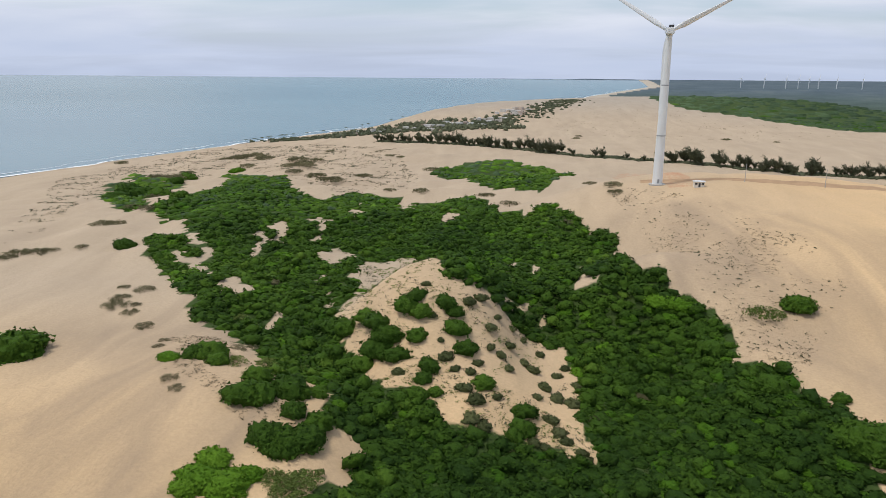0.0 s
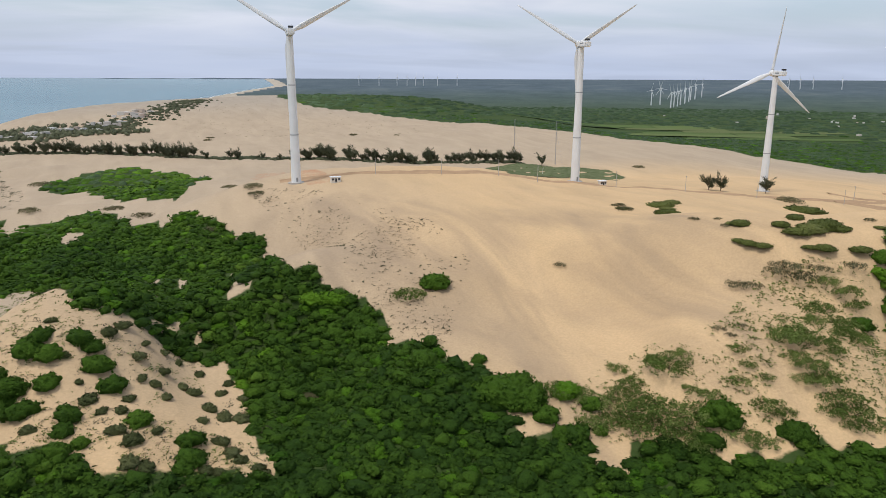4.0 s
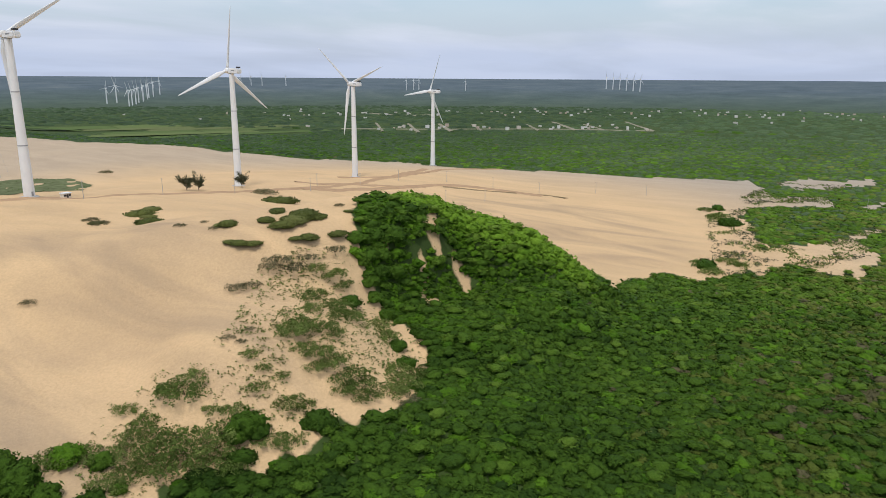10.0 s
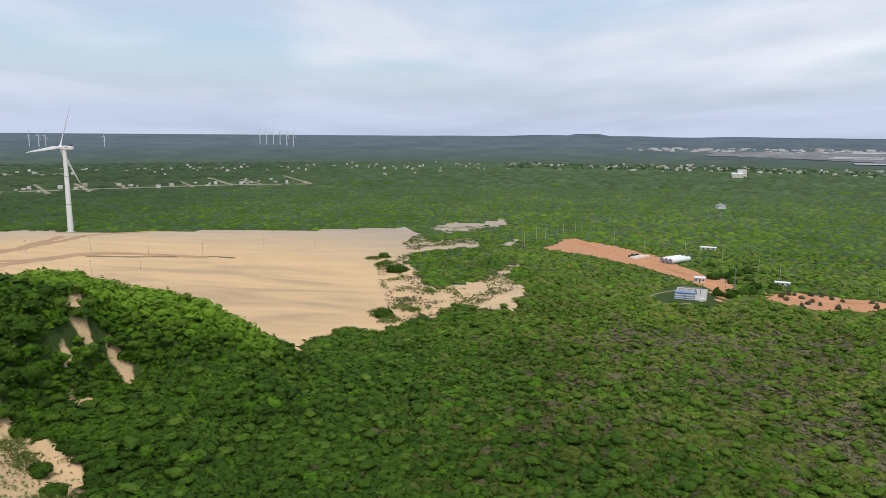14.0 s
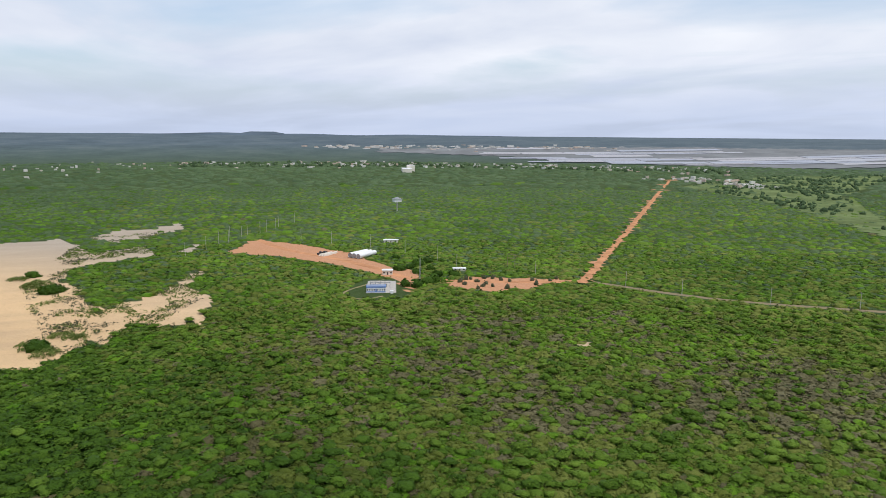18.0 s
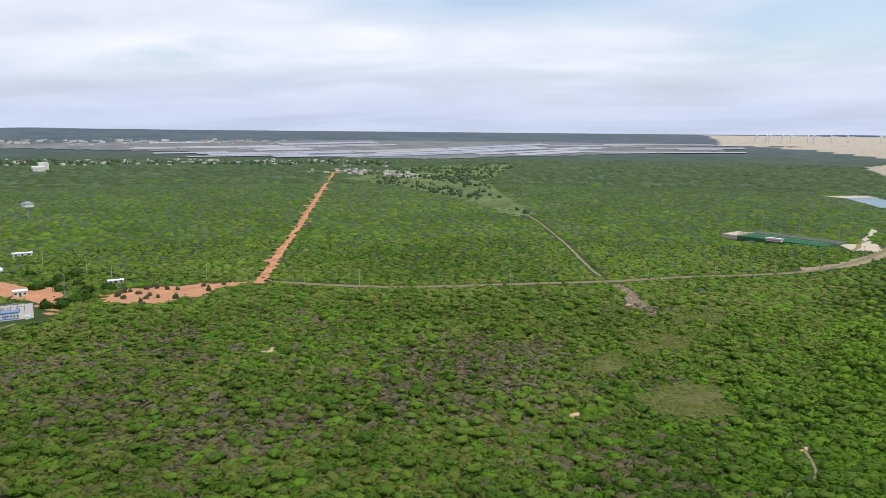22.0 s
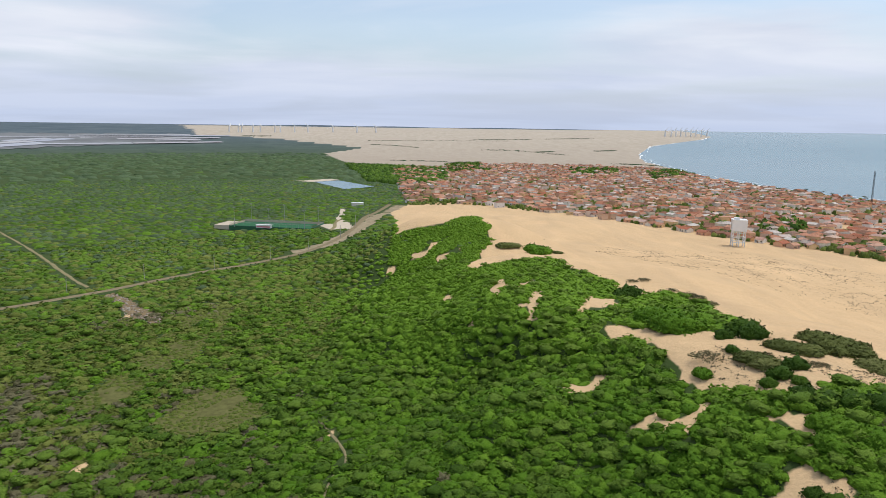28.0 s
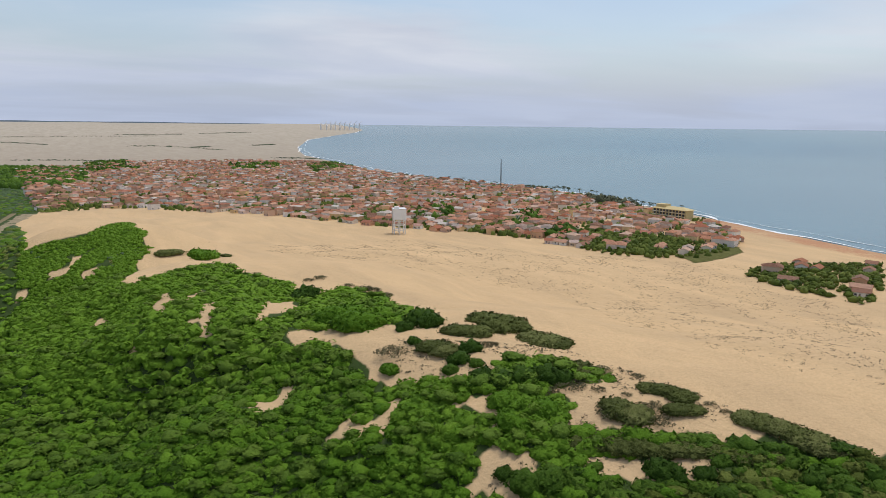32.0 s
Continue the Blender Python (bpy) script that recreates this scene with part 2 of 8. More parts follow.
WHITE = plain_material("white_paint", (0.74, 0.75, 0.75), 0.45, 0, 0.05, 0.15)
GREY = plain_material("grey_metal", (0.30, 0.31, 0.32), 0.5, 0.3)
CONCRETE = plain_material("concrete", (0.42, 0.40, 0.37), 0.85, 0, 0.15, 0.8, 0.02)
BARK = plain_material("bark", (0.12, 0.085, 0.06), 0.9, 0, 0.3, 6, 0.02)
WALL = plain_material("lime_wall", (0.72, 0.68, 0.60), 0.85, 0, 0.12, 0.7, 0.01)
FOAM = plain_material("sea_foam", (0.80, 0.82, 0.82), 0.8, 0, 0.12, 0.2)
DARK = plain_material("dark_opening", (0.03, 0.03, 0.035), 0.4)
BLACK = plain_material("dark_metal", (0.06, 0.06, 0.065), 0.5, 0.5)
ASPHALT = plain_material("worn_asphalt", (0.225, 0.185, 0.115), 0.9, 0, 0.2, 0.3, 0.01)
RED_EARTH = plain_material("red_earth", (0.48, 0.245, 0.13), 0.95, 0, 0.32, 0.12, 0.03)
DIRT = plain_material("trodden_sand", (0.40, 0.27, 0.165), 0.95, 0, 0.18, 0.15, 0.03)
PALE_TRACK = plain_material("pale_sand_track", (0.25, 0.215, 0.12), 0.95, 0, 0.2, 0.3, 0.02)
LITTER = plain_material("dry_litter", (0.22, 0.165, 0.095), 0.95, 0, 0.3, 0.3, 0.03)
GRASS = plain_material("short_grass", (0.130, 0.175, 0.060), 0.9, 0, 0.3, 0.08, 0.03)
TURF = plain_material("green_turf", (0.050, 0.140, 0.075), 0.9, 0, 0.15, 0.1, 0.02)
GREEN_NET = plain_material("green_fence", (0.03, 0.115, 0.075), 0.8)
BLUE = plain_material("blue_paint", (0.10, 0.20, 0.46), 0.5, 0, 0.1, 0.5)
YELLOW = plain_material("yellow_paint", (0.58, 0.46, 0.22), 0.7, 0, 0.12, 0.6)
PINK = plain_material("pink_paint", (0.60, 0.20, 0.26), 0.8, 0, 0.12, 0.6)
WOOD = plain_material("weathered_wood", (0.24, 0.19, 0.14), 0.85, 0, 0.25, 3.0, 0.01)


def varied_material(name, *colours, rough=0.85, island=False, bump=0.0):
    """A colour of its own for every house, over streaks and stains."""
    m, n, l, p = material(name)
    if island:
        r = n.new("ShaderNodeNewGeometry").outputs["Random Per Island"]
    else:
        r = n.new("ShaderNodeObjectInfo").outputs["Random"]
    c = ramp(n, l, r, *[(k / max(1, len(colours) - 1), c) for k, c in enumerate(colours)])
    at = where(n, l)
    c = blend(n, l, 0.3, c, ramp(n, l, grain(n, l, at, 0.6, 6, 0.7), (0.3, (0.45, 0.42, 0.40)), (0.7, (1, 1, 1))), "MULTIPLY")
    l.new(c, p.inputs["Base Color"])
    p.inputs["Roughness"].default_value = rough
    p.inputs["Specular IOR Level"].default_value = 0.0 if rough > 0.8 else 0.5
    if bump:
        w = node(n, "ShaderNodeTexWave", Scale=2.2, Distortion=0.6)
        l.new(at, w.inputs["Vector"])
        relief(n, l, p, w.outputs["Fac"], 0.6, bump)
    return m


ROOF_COLOURS = ((0.30, 0.12, 0.07), (0.45, 0.20, 0.12), (0.22, 0.125, 0.09), (0.47, 0.25, 0.165), (0.27, 0.17, 0.125), (0.44, 0.16, 0.095), (0.62, 0.58, 0.52), (0.26, 0.15, 0.11), (0.44, 0.20, 0.12), (0.56, 0.34, 0.24), (0.50, 0.24, 0.15), (0.62, 0.47, 0.37))
WALL_COLOURS = ((0.84, 0.74, 0.58), (0.87, 0.84, 0.78), (0.64, 0.38, 0.23), (0.84, 0.62, 0.33), (0.74, 0.42, 0.29), (0.88, 0.86, 0.82), (0.56, 0.33, 0.21), (0.85, 0.77, 0.62))
ROOF_TILES = varied_material("clay_roof_tiles", *ROOF_COLOURS, bump=0.06)
ROOFS_JOINED = varied_material("clay_roofs", *ROOF_COLOURS, island=True)
HOUSE_WALL = varied_material("house_plaster", *WALL_COLOURS)
WALLS_JOINED = varied_material("house_plasters", *WALL_COLOURS, island=True)
SALT = varied_material("salt_pan_water", (0.38, 0.39, 0.45), (0.31, 0.33, 0.39), (0.44, 0.43, 0.44), (0.33, 0.31, 0.32), rough=0.4, island=True)
# ---- the lie of the land ----
EYE_LEVEL, PLAIN, SEA = 101.0, 3.0, 0.0
LANDFORMS = []


def landform(x, y, level, spread):
    """A rise or hollow of the dunes: its middle, its level and how far it reaches."""
    LANDFORMS.append((x, y, level, spread))


# dune plateau with the row of turbines
landform(55, 396, 47.5, 30), landform(95, 400, 48.6, 35), landform(160, 391, 51.1, 40), landform(227, 358, 42.6, 50), landform(300, 352, 35, 45)
landform(382, 363, 25.9, 55), landform(514, 353, 19.3, 60), landform(600, 360, 12.2, 60), landform(685, 365, 5.8, 60)
landform(212, 262, 46.8, 40), landform(140, 290, 44.9, 45), landform(90, 235, 29.9, 24), landform(82, 182, 20.7, 20)
landform(110, 200, 19.1, 20), landform(150, 138, 39.5, 16), landform(140, 112, 11.4, 14), landform(44, 250, 48.3, 18)
# green crest and its slip face
landform(190, 205, 53.7, 20), landform(204, 180, 57.4, 15), landform(238, 166, 58.2, 14), landform(268, 158, 57.3, 13)
landform(277, 142, 46, 10), landform(278, 124, 45.9, 10), landform(279, 110, 41.4, 9), landform(287, 103, 29.7, 8)
landform(300, 94, 22.8, 9), landform(326, 88, 5.5, 14), landform(215, 108, 23.8, 12), landform(250, 92, 27.2, 11)
landform(175, 92, 14.5, 14), landform(245, 50, 8.4, 30), landform(345, 90, 3.2, 18), landform(371, 48, 3.9, 24)
landform(330, 150, 12.2, 22), landform(310, 205, 22.6, 25), landform(400, 130, 6.4, 35), landform(491, 26, 5, 40)
landform(450, 220, 13.8, 50), landform(580, 180, 6.8, 70)
# valley of shrubs and the bare mound
landform(24, 290, 18.8, 25), landform(30, 215, 9.3, 20), landform(10, 140, 8.3, 30), landform(70, 110, 7.1, 35)
landform(-38, 232, 45.1, 16), landform(-30, 208, 33.7, 12), landform(-20, 182, 20.8, 14), landform(-76, 240, 12.7, 20)
landform(-60, 300, 19.1, 30), landform(-20, 350, 20.2, 40), landform(-110, 330, 14.2, 35), landform(-62, 190, 11.5, 15)
landform(-86, 160, 28.9, 20), landform(-70, 118, 17.6, 20), landform(-130, 150, 16.9, 30), landform(-148, 227, 19.5, 30)
landform(-110, 262, 25.2, 20), landform(-150, 330, 26.6, 30), landform(-190, 400, 24.6, 35), landform(-250, 330, 15.2, 60)
landform(-160, 90, 24.9, 50), landform(-60, 40, 8.8, 35)
# coastal dunes further north
landform(-40, 470, 23.5, 50), landform(20, 515, 34.4, 26), landform(50, 500, 33.8, 22), landform(-130, 520, 17.2, 50)
landform(100, 620, 22, 70), landform(300, 560, 18.1, 80), landform(-60, 650, 12.1, 70), landform(60, 800, 16, 110)
landform(330, 760, 19.7, 110), landform(75, 1500, 42.2, 160), landform(270, 1560, 63.7, 170), landform(356, 1250, 33.4, 130)
landform(397, 940, 28, 100), landform(505, 660, 20.8, 80), landform(120, 1150, 18.1, 150), landform(620, 520, 10.6, 70)
# long dune in the south
landform(5, -500, 39.8, 26), landform(30, -440, 22.7, 22), landform(17, -362, 34.9, 24), landform(18, -297, 36.8, 16)
landform(12, -258, 38.6, 15), landform(-44, -248, 32.9, 26), landform(-65, -199, 41.5, 26), landform(-75, -150, 36.9, 30)
landform(-30, -145, 40.2, 20), landform(-8, -170, 27.9, 13), landform(18, -200, 23, 14), landform(42, -300, 18.6, 16)
landform(52, -400, -3.5, 22), landform(48, -240, 7.3, 20), landform(20, -140, 12.6, 25), landform(-20, -90, 30, 25)
landform(-120, -90, 47.3, 45), landform(-80, -20, 31.4, 40), landform(-186, -326, 13, 50), landform(-110, -420, 21, 45)
landform(-70, -330, 33.4, 40), landform(55, -640, 7.9, 45), landform(-60, -590, 15.4, 50), landform(-260, -240, 7, 55), landform(-160, -200, 25, 35)
landform(-350, -330, 4, 60), landform(-340, -180, 6, 60), landform(-230, -540, 4.3, 60), landform(-170, -480, 9.8, 40), landform(-250, -100, 16, 60)
landform(60, -10, 6, 40)
LF = np.array(LANDFORMS)


def coast(x, y):
    """Metres inland (positive) or out to sea (negative) of the waterline."""
    x, y = np.asarray(x, float), np.asarray(y, float)
    edge = np.interp(y, COAST_Y, COAST_X)
    return (x - edge) * np.interp(y, COAST_Y, COAST_SLOPE)


COAST_Y = np.array([-6000.0, -3291.0, -3087.0, -2762.0, -2459.0, -2091.0, -1416.0, -1108.0, -985.0, -776.0, -523.0, -386.0, -300.0, 625.0, 775.0, 977.0, 1173.0, 1701.0, 2330.0, 2733.0, 3420.0, 6000.0])
COAST_X = np.array([-2310.0, -1510.0, -1367.0, -1004.0, -846.0, -732.0, -616.0, -615.0, -653.0, -665.0, -606.0, -566.0, -543.0, -522.0, -495.0, -445.0, -390.0, -224.0, -82.0, 120.0, 521.0, 771.0])
COAST_SLOPE = np.full(len(COAST_Y), 0.95)


def fade(v, a, b):
    u = np.clip((np.asarray(v, float) - a) / (b - a), 0, 1)
    return u * u * (3 - 2 * u)


def ripple(x, y, size, seed):
    """Smooth rolling relief between about -1 and 1."""
    total = 0
    for k in range(5):
        a = seed * 1.7 + k * 2.399
        total = total + np.sin((x * np.cos(a) + y * np.sin(a)) / size * (0.8 + 0.23 * k) + seed * 3.1 + 1.3 * np.sin((x * np.sin(a + 1) - y * np.cos(a + 1)) / size * 0.6 + k))
    return total / 3.2


def seen_range(r):
    """How far away the far country really lies that stands r metres off here: the last ring is drawn together."""
    u = np.maximum(r - 2200.0, 0) / 2600.0
    return r + 30000.0 * u ** 2.6


def lift(x, y, z):
    """The far ground comes up to meet the horizon."""
    r = np.hypot(np.asarray(x, float) - 30, np.asarray(y, float)) + 1e-6
    r = np.minimum(r, 4800.0)
    return EYE_LEVEL - (EYE_LEVEL - z) * r / seen_range(r)


def height(x, y):
    x, y = np.asarray(x, float), np.asarray(y, float)
    top, under = np.full(x.shape, 0.035 * PLAIN), np.full(x.shape, 0.035)
    for lx, ly, level, spread in LF:
        w = np.exp(-((x - lx) ** 2 + (y - ly) ** 2) / (2 * spread * spread))
        top, under = top + w * level, under + w
    z = top / under
    dune = fade(z, 6, 18)
    z = z + dune * (0.8 * ripple(x, y, 13, 1) + 0.35 * ripple(x, y, 5, 2)) + 0.25 * ripple(x, y, 40, 3)
    hummocks = fade(np.hypot(x + 190, (y - 560) * 0.8), 300, 190)
    z = z + hummocks * (2.4 * ripple(x, y, 15, 5) + 1.1 * ripple(x, y, 6.5, 6))
    inland = coast(x, y)
    beach = np.interp(inland, [-400, -60, 0, 25, 60], [-8, -2.5, -0.1, 1.2, 2.6])
    z = beach + (z - 2.6) * fade(inland, 30, 120) * (inland > 0)
    return lift(x, y, z)

# ---- outlines of the land cover, on the plan ----
FOREST_EDGE_NORTH = [(-46, 123), (-41, 137), (-50, 150), (-62, 159), (-72, 178), (-92, 206), (-111, 215), (-125, 237), (-155, 270), (-193, 323), (-197, 354), (-236, 386), (-328, 493), (-381, 592), (-392, 649), (-305, 583), (-274, 647), (-226, 611), (-175, 495), (-136, 452), (-128, 480), (-92, 465), (-66, 451), (-41, 456), (-24, 433), (1, 385), (10, 392), (21, 369), (29, 349), (41, 335), (35, 254), (45, 245), (45, 240), (56, 230), (54, 226), (61, 219), (61, 207), (65, 196), (74, 193), (73, 182), (78, 174)]
FOREST_EDGE_EAST = [(81, 176), (79, 160), (82, 149), (96, 141), (98, 131), (93, 138), (104, 134), (112, 134), (121, 119), (133, 111), (143, 107), (163, 101), (179, 106), (195, 116), (204, 129), (206, 138), (203, 142), (204, 147), (213, 150), (238, 164), (231, 162), (262, 163), (275, 147), (278, 132), (281, 115), (289, 104), (301, 95), (326, 90), (290, 79), (344, 83), (367, 67), (363, 48), (391, 31)]
SAND_BACK_EDGE = [(356, 35), (392, 28), (451, 25), (511, 32), (549, 44), (583, 40), (628, -20), (685, -18), (654, 25), (719, 39), (758, 51), (744, 87), (718, 143), (718, 261), (715, 143), (709, 247), (685, 306), (690, 411), (654, 504), (649, 586), (616, 752), (574, 871), (506, 1057), (449, 1081), (351, 1306), (274, 1411), (261, 1671)]
SOUTH_RIDGE_EDGE = [(64, -777), (56, -684), (58, -485), (71, -482), (44, -479), (27, -478), (1, -511), (-2, -478), (-2, -454), (18, -355), (4, -369), (-35, -435), (-23, -335), (-32, -316), (-38, -278), (-56, -287), (-59, -261), (-49, -227), (-46, -198)]
SOUTH_NEAR_EDGE = [(-39, -214), (-18, -231), (-11, -227), (-20, -215), (-18, -191), (-22, -182), (-26, -171), (-39, -164), (-54, -157), (-59, -137), (-51, -136), (-41, -142), (-43, -129), (-35, -126), (-49, -115), (-58, -100), (-64, -91), (-71, -86), (-73, -78)]
SOUTH_FAR_EDGE = [(859, -3100), (541, -3042), (150, -2677), (272, -2381), (152, -1803), (26, -1257), (5, -962), (54, -827)]
CREST_FACE = [(258, 152), (272, 140), (278, 118), (288, 100)]
TIP_GREEN = [(-93, 632), (-76, 716), (-25, 746), (39, 620), (8, 470), (-24, 495), (-58, 595)]
MOUND = [(-77, 306), (-52, 316), (-25, 223), (-14, 222), (-6, 225), (13, 221), (18, 198), (15, 181), (21, 157), (-3, 161), (-18, 162), (-27, 172), (-42, 175), (-60, 206), (-68, 229), (-67, 258)]
RED_YARD = [(624, -71), (684, -109), (644, -142), (586, -166), (500, -173), (495, -188), (421, -147), (468, -159), (503, -149), (541, -137), (594, -106)]
RED_ORCHARD = [(444, -180), (456, -212), (435, -240), (419, -267), (410, -236), (407, -200), (421, -184)]
ROAD_LINE = [(269, -376), (249, -397), (226, -416), (204, -451), (175, -481), (150, -509), (126, -533), (105, -573), (94, -645), (83, -759), (60, -872)]
ROAD_WEST = [(230, -413), (279, -367), (316, -327), (350, -301), (408, -274)]
RED_ROAD = [(406, -266), (476, -342), (606, -486), (839, -738), (1292, -1234)]
TRACK = [(243, -424), (264, -450), (329, -543), (412, -652), (484, -733), (761, -1092)]
CLEARING = [(145, -226), (136, -257), (122, -257), (106, -230), (114, -220), (131, -214)]
CLEARING_B = [(178, -224), (176, -257), (172, -290), (169, -355), (148, -375), (143, -327), (153, -279), (161, -222)]
FIELDS = [(1038, -990), (1220, -1458), (1119, -1844), (765, -1085), (452, -721), (457, -679), (679, -843), (819, -919)]
FARM_BAND = [(542, 1182), (946, 1328), (1106, 846), (999, 765), (789, 1109), (514, 1123)]
PITCH = [(216, -702), (126, -676), (118, -626), (202, -650)]
SAND_LOT = [(208, -656), (216, -702), (232, -712), (214, -652)]
YARD_LOOP = [(472, -150), (457, -126), (448, -113), (436, -110), (429, -113), (422, -118), (427, -132)]
POND = [(187, -1211), (147, -1245), (82, -1122), (128, -1076)]
POND_FLAT = [(224, -1225), (163, -1283), (145, -1257), (187, -1211)]
PITCH_LOT = [(131, -659), (114, -667), (119, -835), (113, -818), (109, -700), (96, -650), (101, -630), (116, -629)]
RUBBLE = [(225, -401), (212, -383), (200, -361), (188, -348), (177, -342), (176, -351), (195, -375), (213, -398), (223, -409)]
VERGE = [(138, -535), (122, -540), (108, -566), (96, -610), (84, -671), (68, -773), (46, -864)]
TURBINE_PAD = [(68, 619), (103, 631), (87, 373), (70, 373)]
YARD = [(441, -108), (481, -138), (468, -159), (424, -151), (416, -136), (423, -118)]
TOWN = [(54, -1581), (-258, -1816), (-599, -1677), (-611, -1427), (-599, -979), (-653, -956), (-643, -753), (-579, -503), (-471, -380), (-368, -346), (-331, -390), (-319, -440), (-287, -525), (-209, -646), (-157, -751), (-62, -860), (-9, -898), (37, -861)]
SALT_PANS = [(2475, -1173), (2623, -1685), (2339, -2157), (1306, -2765), (1165, -2459), (1560, -2084), (1838, -1553), (2093, -1382)]
TRACK_B = [(84, -159), (83, -184), (77, -193), (90, -221)]
SLOPE_DOTS = [(37, 391), (74, 361), (106, 280), (109, 245), (78, 191), (59, 199), (57, 231), (55, 321)]
SPARSE_EAST = [(119, 167), (127, 162), (145, 148), (172, 163), (196, 153), (205, 142), (195, 116), (169, 101), (143, 107), (114, 132), (96, 143), (99, 155)]
SOUTH_DOTS = [(-36, -477), (-203, -517), (-290, -409), (-371, -320), (-293, -182), (-103, -93), (-94, -126), (-186, -293), (-115, -355), (-62, -480)]
SOUTH_NEAR_DOTS = [(-30, -196), (-67, -162), (-66, -121), (-71, -77), (-65, -74), (-22, -112), (-11, -124), (-37, -129), (-22, -182)]
NORTH_DOTS = [(-444, 601), (-430, 909), (-304, 964), (-167, 844), (-79, 533), (-136, 481), (-294, 696), (-370, 575), (-264, 334), (-264, 310)]
FAR_DUNE_DOTS = [(5, 1343), (183, 1544), (329, 1220), (423, 1018), (314, 907), (46, 1047)]
BASIN_DOTS = [(531, 64), (613, 27), (646, -23), (776, -80), (758, 28), (607, 51), (537, -47), (460, -32), (395, 9), (379, 45), (439, 53)]
WEST_DOTS = [(-112, 173), (-113, 197), (-93, 204), (-67, 161), (-49, 148), (-41, 137), (-47, 125), (-57, 136), (-77, 153)]
HAMLET = [(-341, -294), (-404, -306), (-437, -283), (-476, -272), (-320, -196), (-326, -223), (-324, -248)]
TOWN_EDGE = [(37, -861), (-65, -881), (-161, -762), (-224, -652), (-293, -533), (-325, -447), (-343, -379), (-385, -349), (-433, -364), (-428, -417), (-387, -516), (-324, -619), (-254, -748), (-107, -933), (36, -1041)]
TURF_PATCH = [(284, 599), (335, 616), (381, 539), (372, 504), (231, 374), (196, 383)]
NORTH_GAPS = [[(-166, 298), (-158, 297), (-140, 280), (-129, 260), (-141, 271), (-156, 287)], [(-202, 350), (-197, 356), (-184, 337), (-185, 328), (-196, 341)], [(-320, 581), (-281, 552), (-236, 458), (-278, 511)], [(-293, 526), (-284, 520), (-227, 416), (-226, 406)], [(-390, 605), (-371, 619), (-354, 585), (-368, 573)], [(-149, 359), (-138, 375), (-126, 341), (-130, 338), (-137, 359), (-143, 353)], [(-133, 389), (-121, 396), (-115, 382), (-124, 379)]]
VALLEY_GAPS = [[(-119, 350), (-114, 360), (-104, 347), (-111, 335)], [(-94, 303), (-94, 327), (-79, 318), (-84, 293)], [(-182, 345), (-168, 330), (-151, 304), (-166, 318)], [(-80, 419), (-83, 467), (-74, 442), (-75, 416)], [(-197, 423), (-181, 407), (-169, 397), (-189, 410)], [(-113, 441), (-110, 450), (-103, 414)], [(-37, 450), (4, 466), (-2, 423), (-1, 387), (-11, 403), (-24, 434)]]
EAST_GAPS = [[(408, 26), (444, 25), (462, 11), (485, -12), (538, -37), (525, -40), (493, -26), (471, -31), (449, -33), (421, -21), (409, -10), (425, 8), (392, 17)], [(754, 25), (802, -3), (787, -35), (731, -22), (724, 11)], [(812, -40), (837, -62), (796, -63), (765, -40)], [(648, -39), (675, -56), (652, -57), (632, -42)], [(409, -20), (414, -27), (405, -25), (399, -20)]]
BELTS = [[(127, -3002), (-156, -3051), (-477, -3034)], [(-335, -3121), (-591, -3118)], [(674, -3129), (562, -3165)], [(124, -2826), (38, -2810), (-66, -2711)], [(-656, -3153), (-878, -3177)], [(-292, -2625), (-420, -2621), (-561, -2400)], [(-494, -2540), (-555, -2559)], [(-576, -1894), (-679, -1855)], [(48, -1993), (-104, -1937), (-237, -1799)], [(-717, -2572), (-800, -2588)]]
PALM_BELT = [(-567, -1236), (-608, -1202), (-589, -1058), (-587, -962), (-607, -923), (-668, -914), (-714, -878)]
WOOD_PATCHES = [[(164, -1750), (-74, -1610), (-52, -1250), (39, -1160), (94, -1234)], [(-87, -1754), (-189, -1879), (-167, -1534), (-71, -1440)], [(-407, -629), (-444, -626), (-381, -541), (-345, -543)], [(-342, -501), (-402, -525), (-355, -461), (-323, -453)], [(-328, -703), (-375, -701), (-323, -613), (-286, -617)], [(-518, -1523), (-685, -1679), (-648, -1475), (-450, -1316)], [(-375, -1637), (-486, -1628), (-419, -1431), (-320, -1434)]]
FARM_ROAD = [(1136, 794), (1205, 652), (1302, 518), (1373, 365), (1392, 245)]
FARM_LANES = [[(1319, 830), (1116, 689)], [(1332, 757), (1128, 621)], [(1362, 698), (1178, 578)], [(1389, 634), (1227, 539)], [(1443, 529), (1284, 446)], [(1561, 509), (1329, 385)], [(1511, 423), (1354, 335)], [(1651, 364), (1388, 252)]]


def inside(poly, x, y):
    """Which of the places lie in the outline."""
    hit = np.zeros(x.shape, bool)
    for (ax, ay), (bx, by) in zip(poly, poly[1:] + poly[:1]):
        if ay != by:
            hit ^= ((ay > y) != (by > y)) & (x < (bx - ax) * (y - ay) / (by - ay) + ax)
    return hit


def along(line, x, y):
    """Distance from a line on the plan."""
    best = np.full(x.shape, 1e9)
    for (ax, ay), (bx, by) in zip(line, line[1:]):
        dx, dy = bx - ax, by - ay
        u = np.clip(((x - ax) * dx + (y - ay) * dy) / (dx * dx + dy * dy), 0, 1)
        best = np.minimum(best, np.hypot(x - ax - u * dx, y - ay - u * dy))
    return best


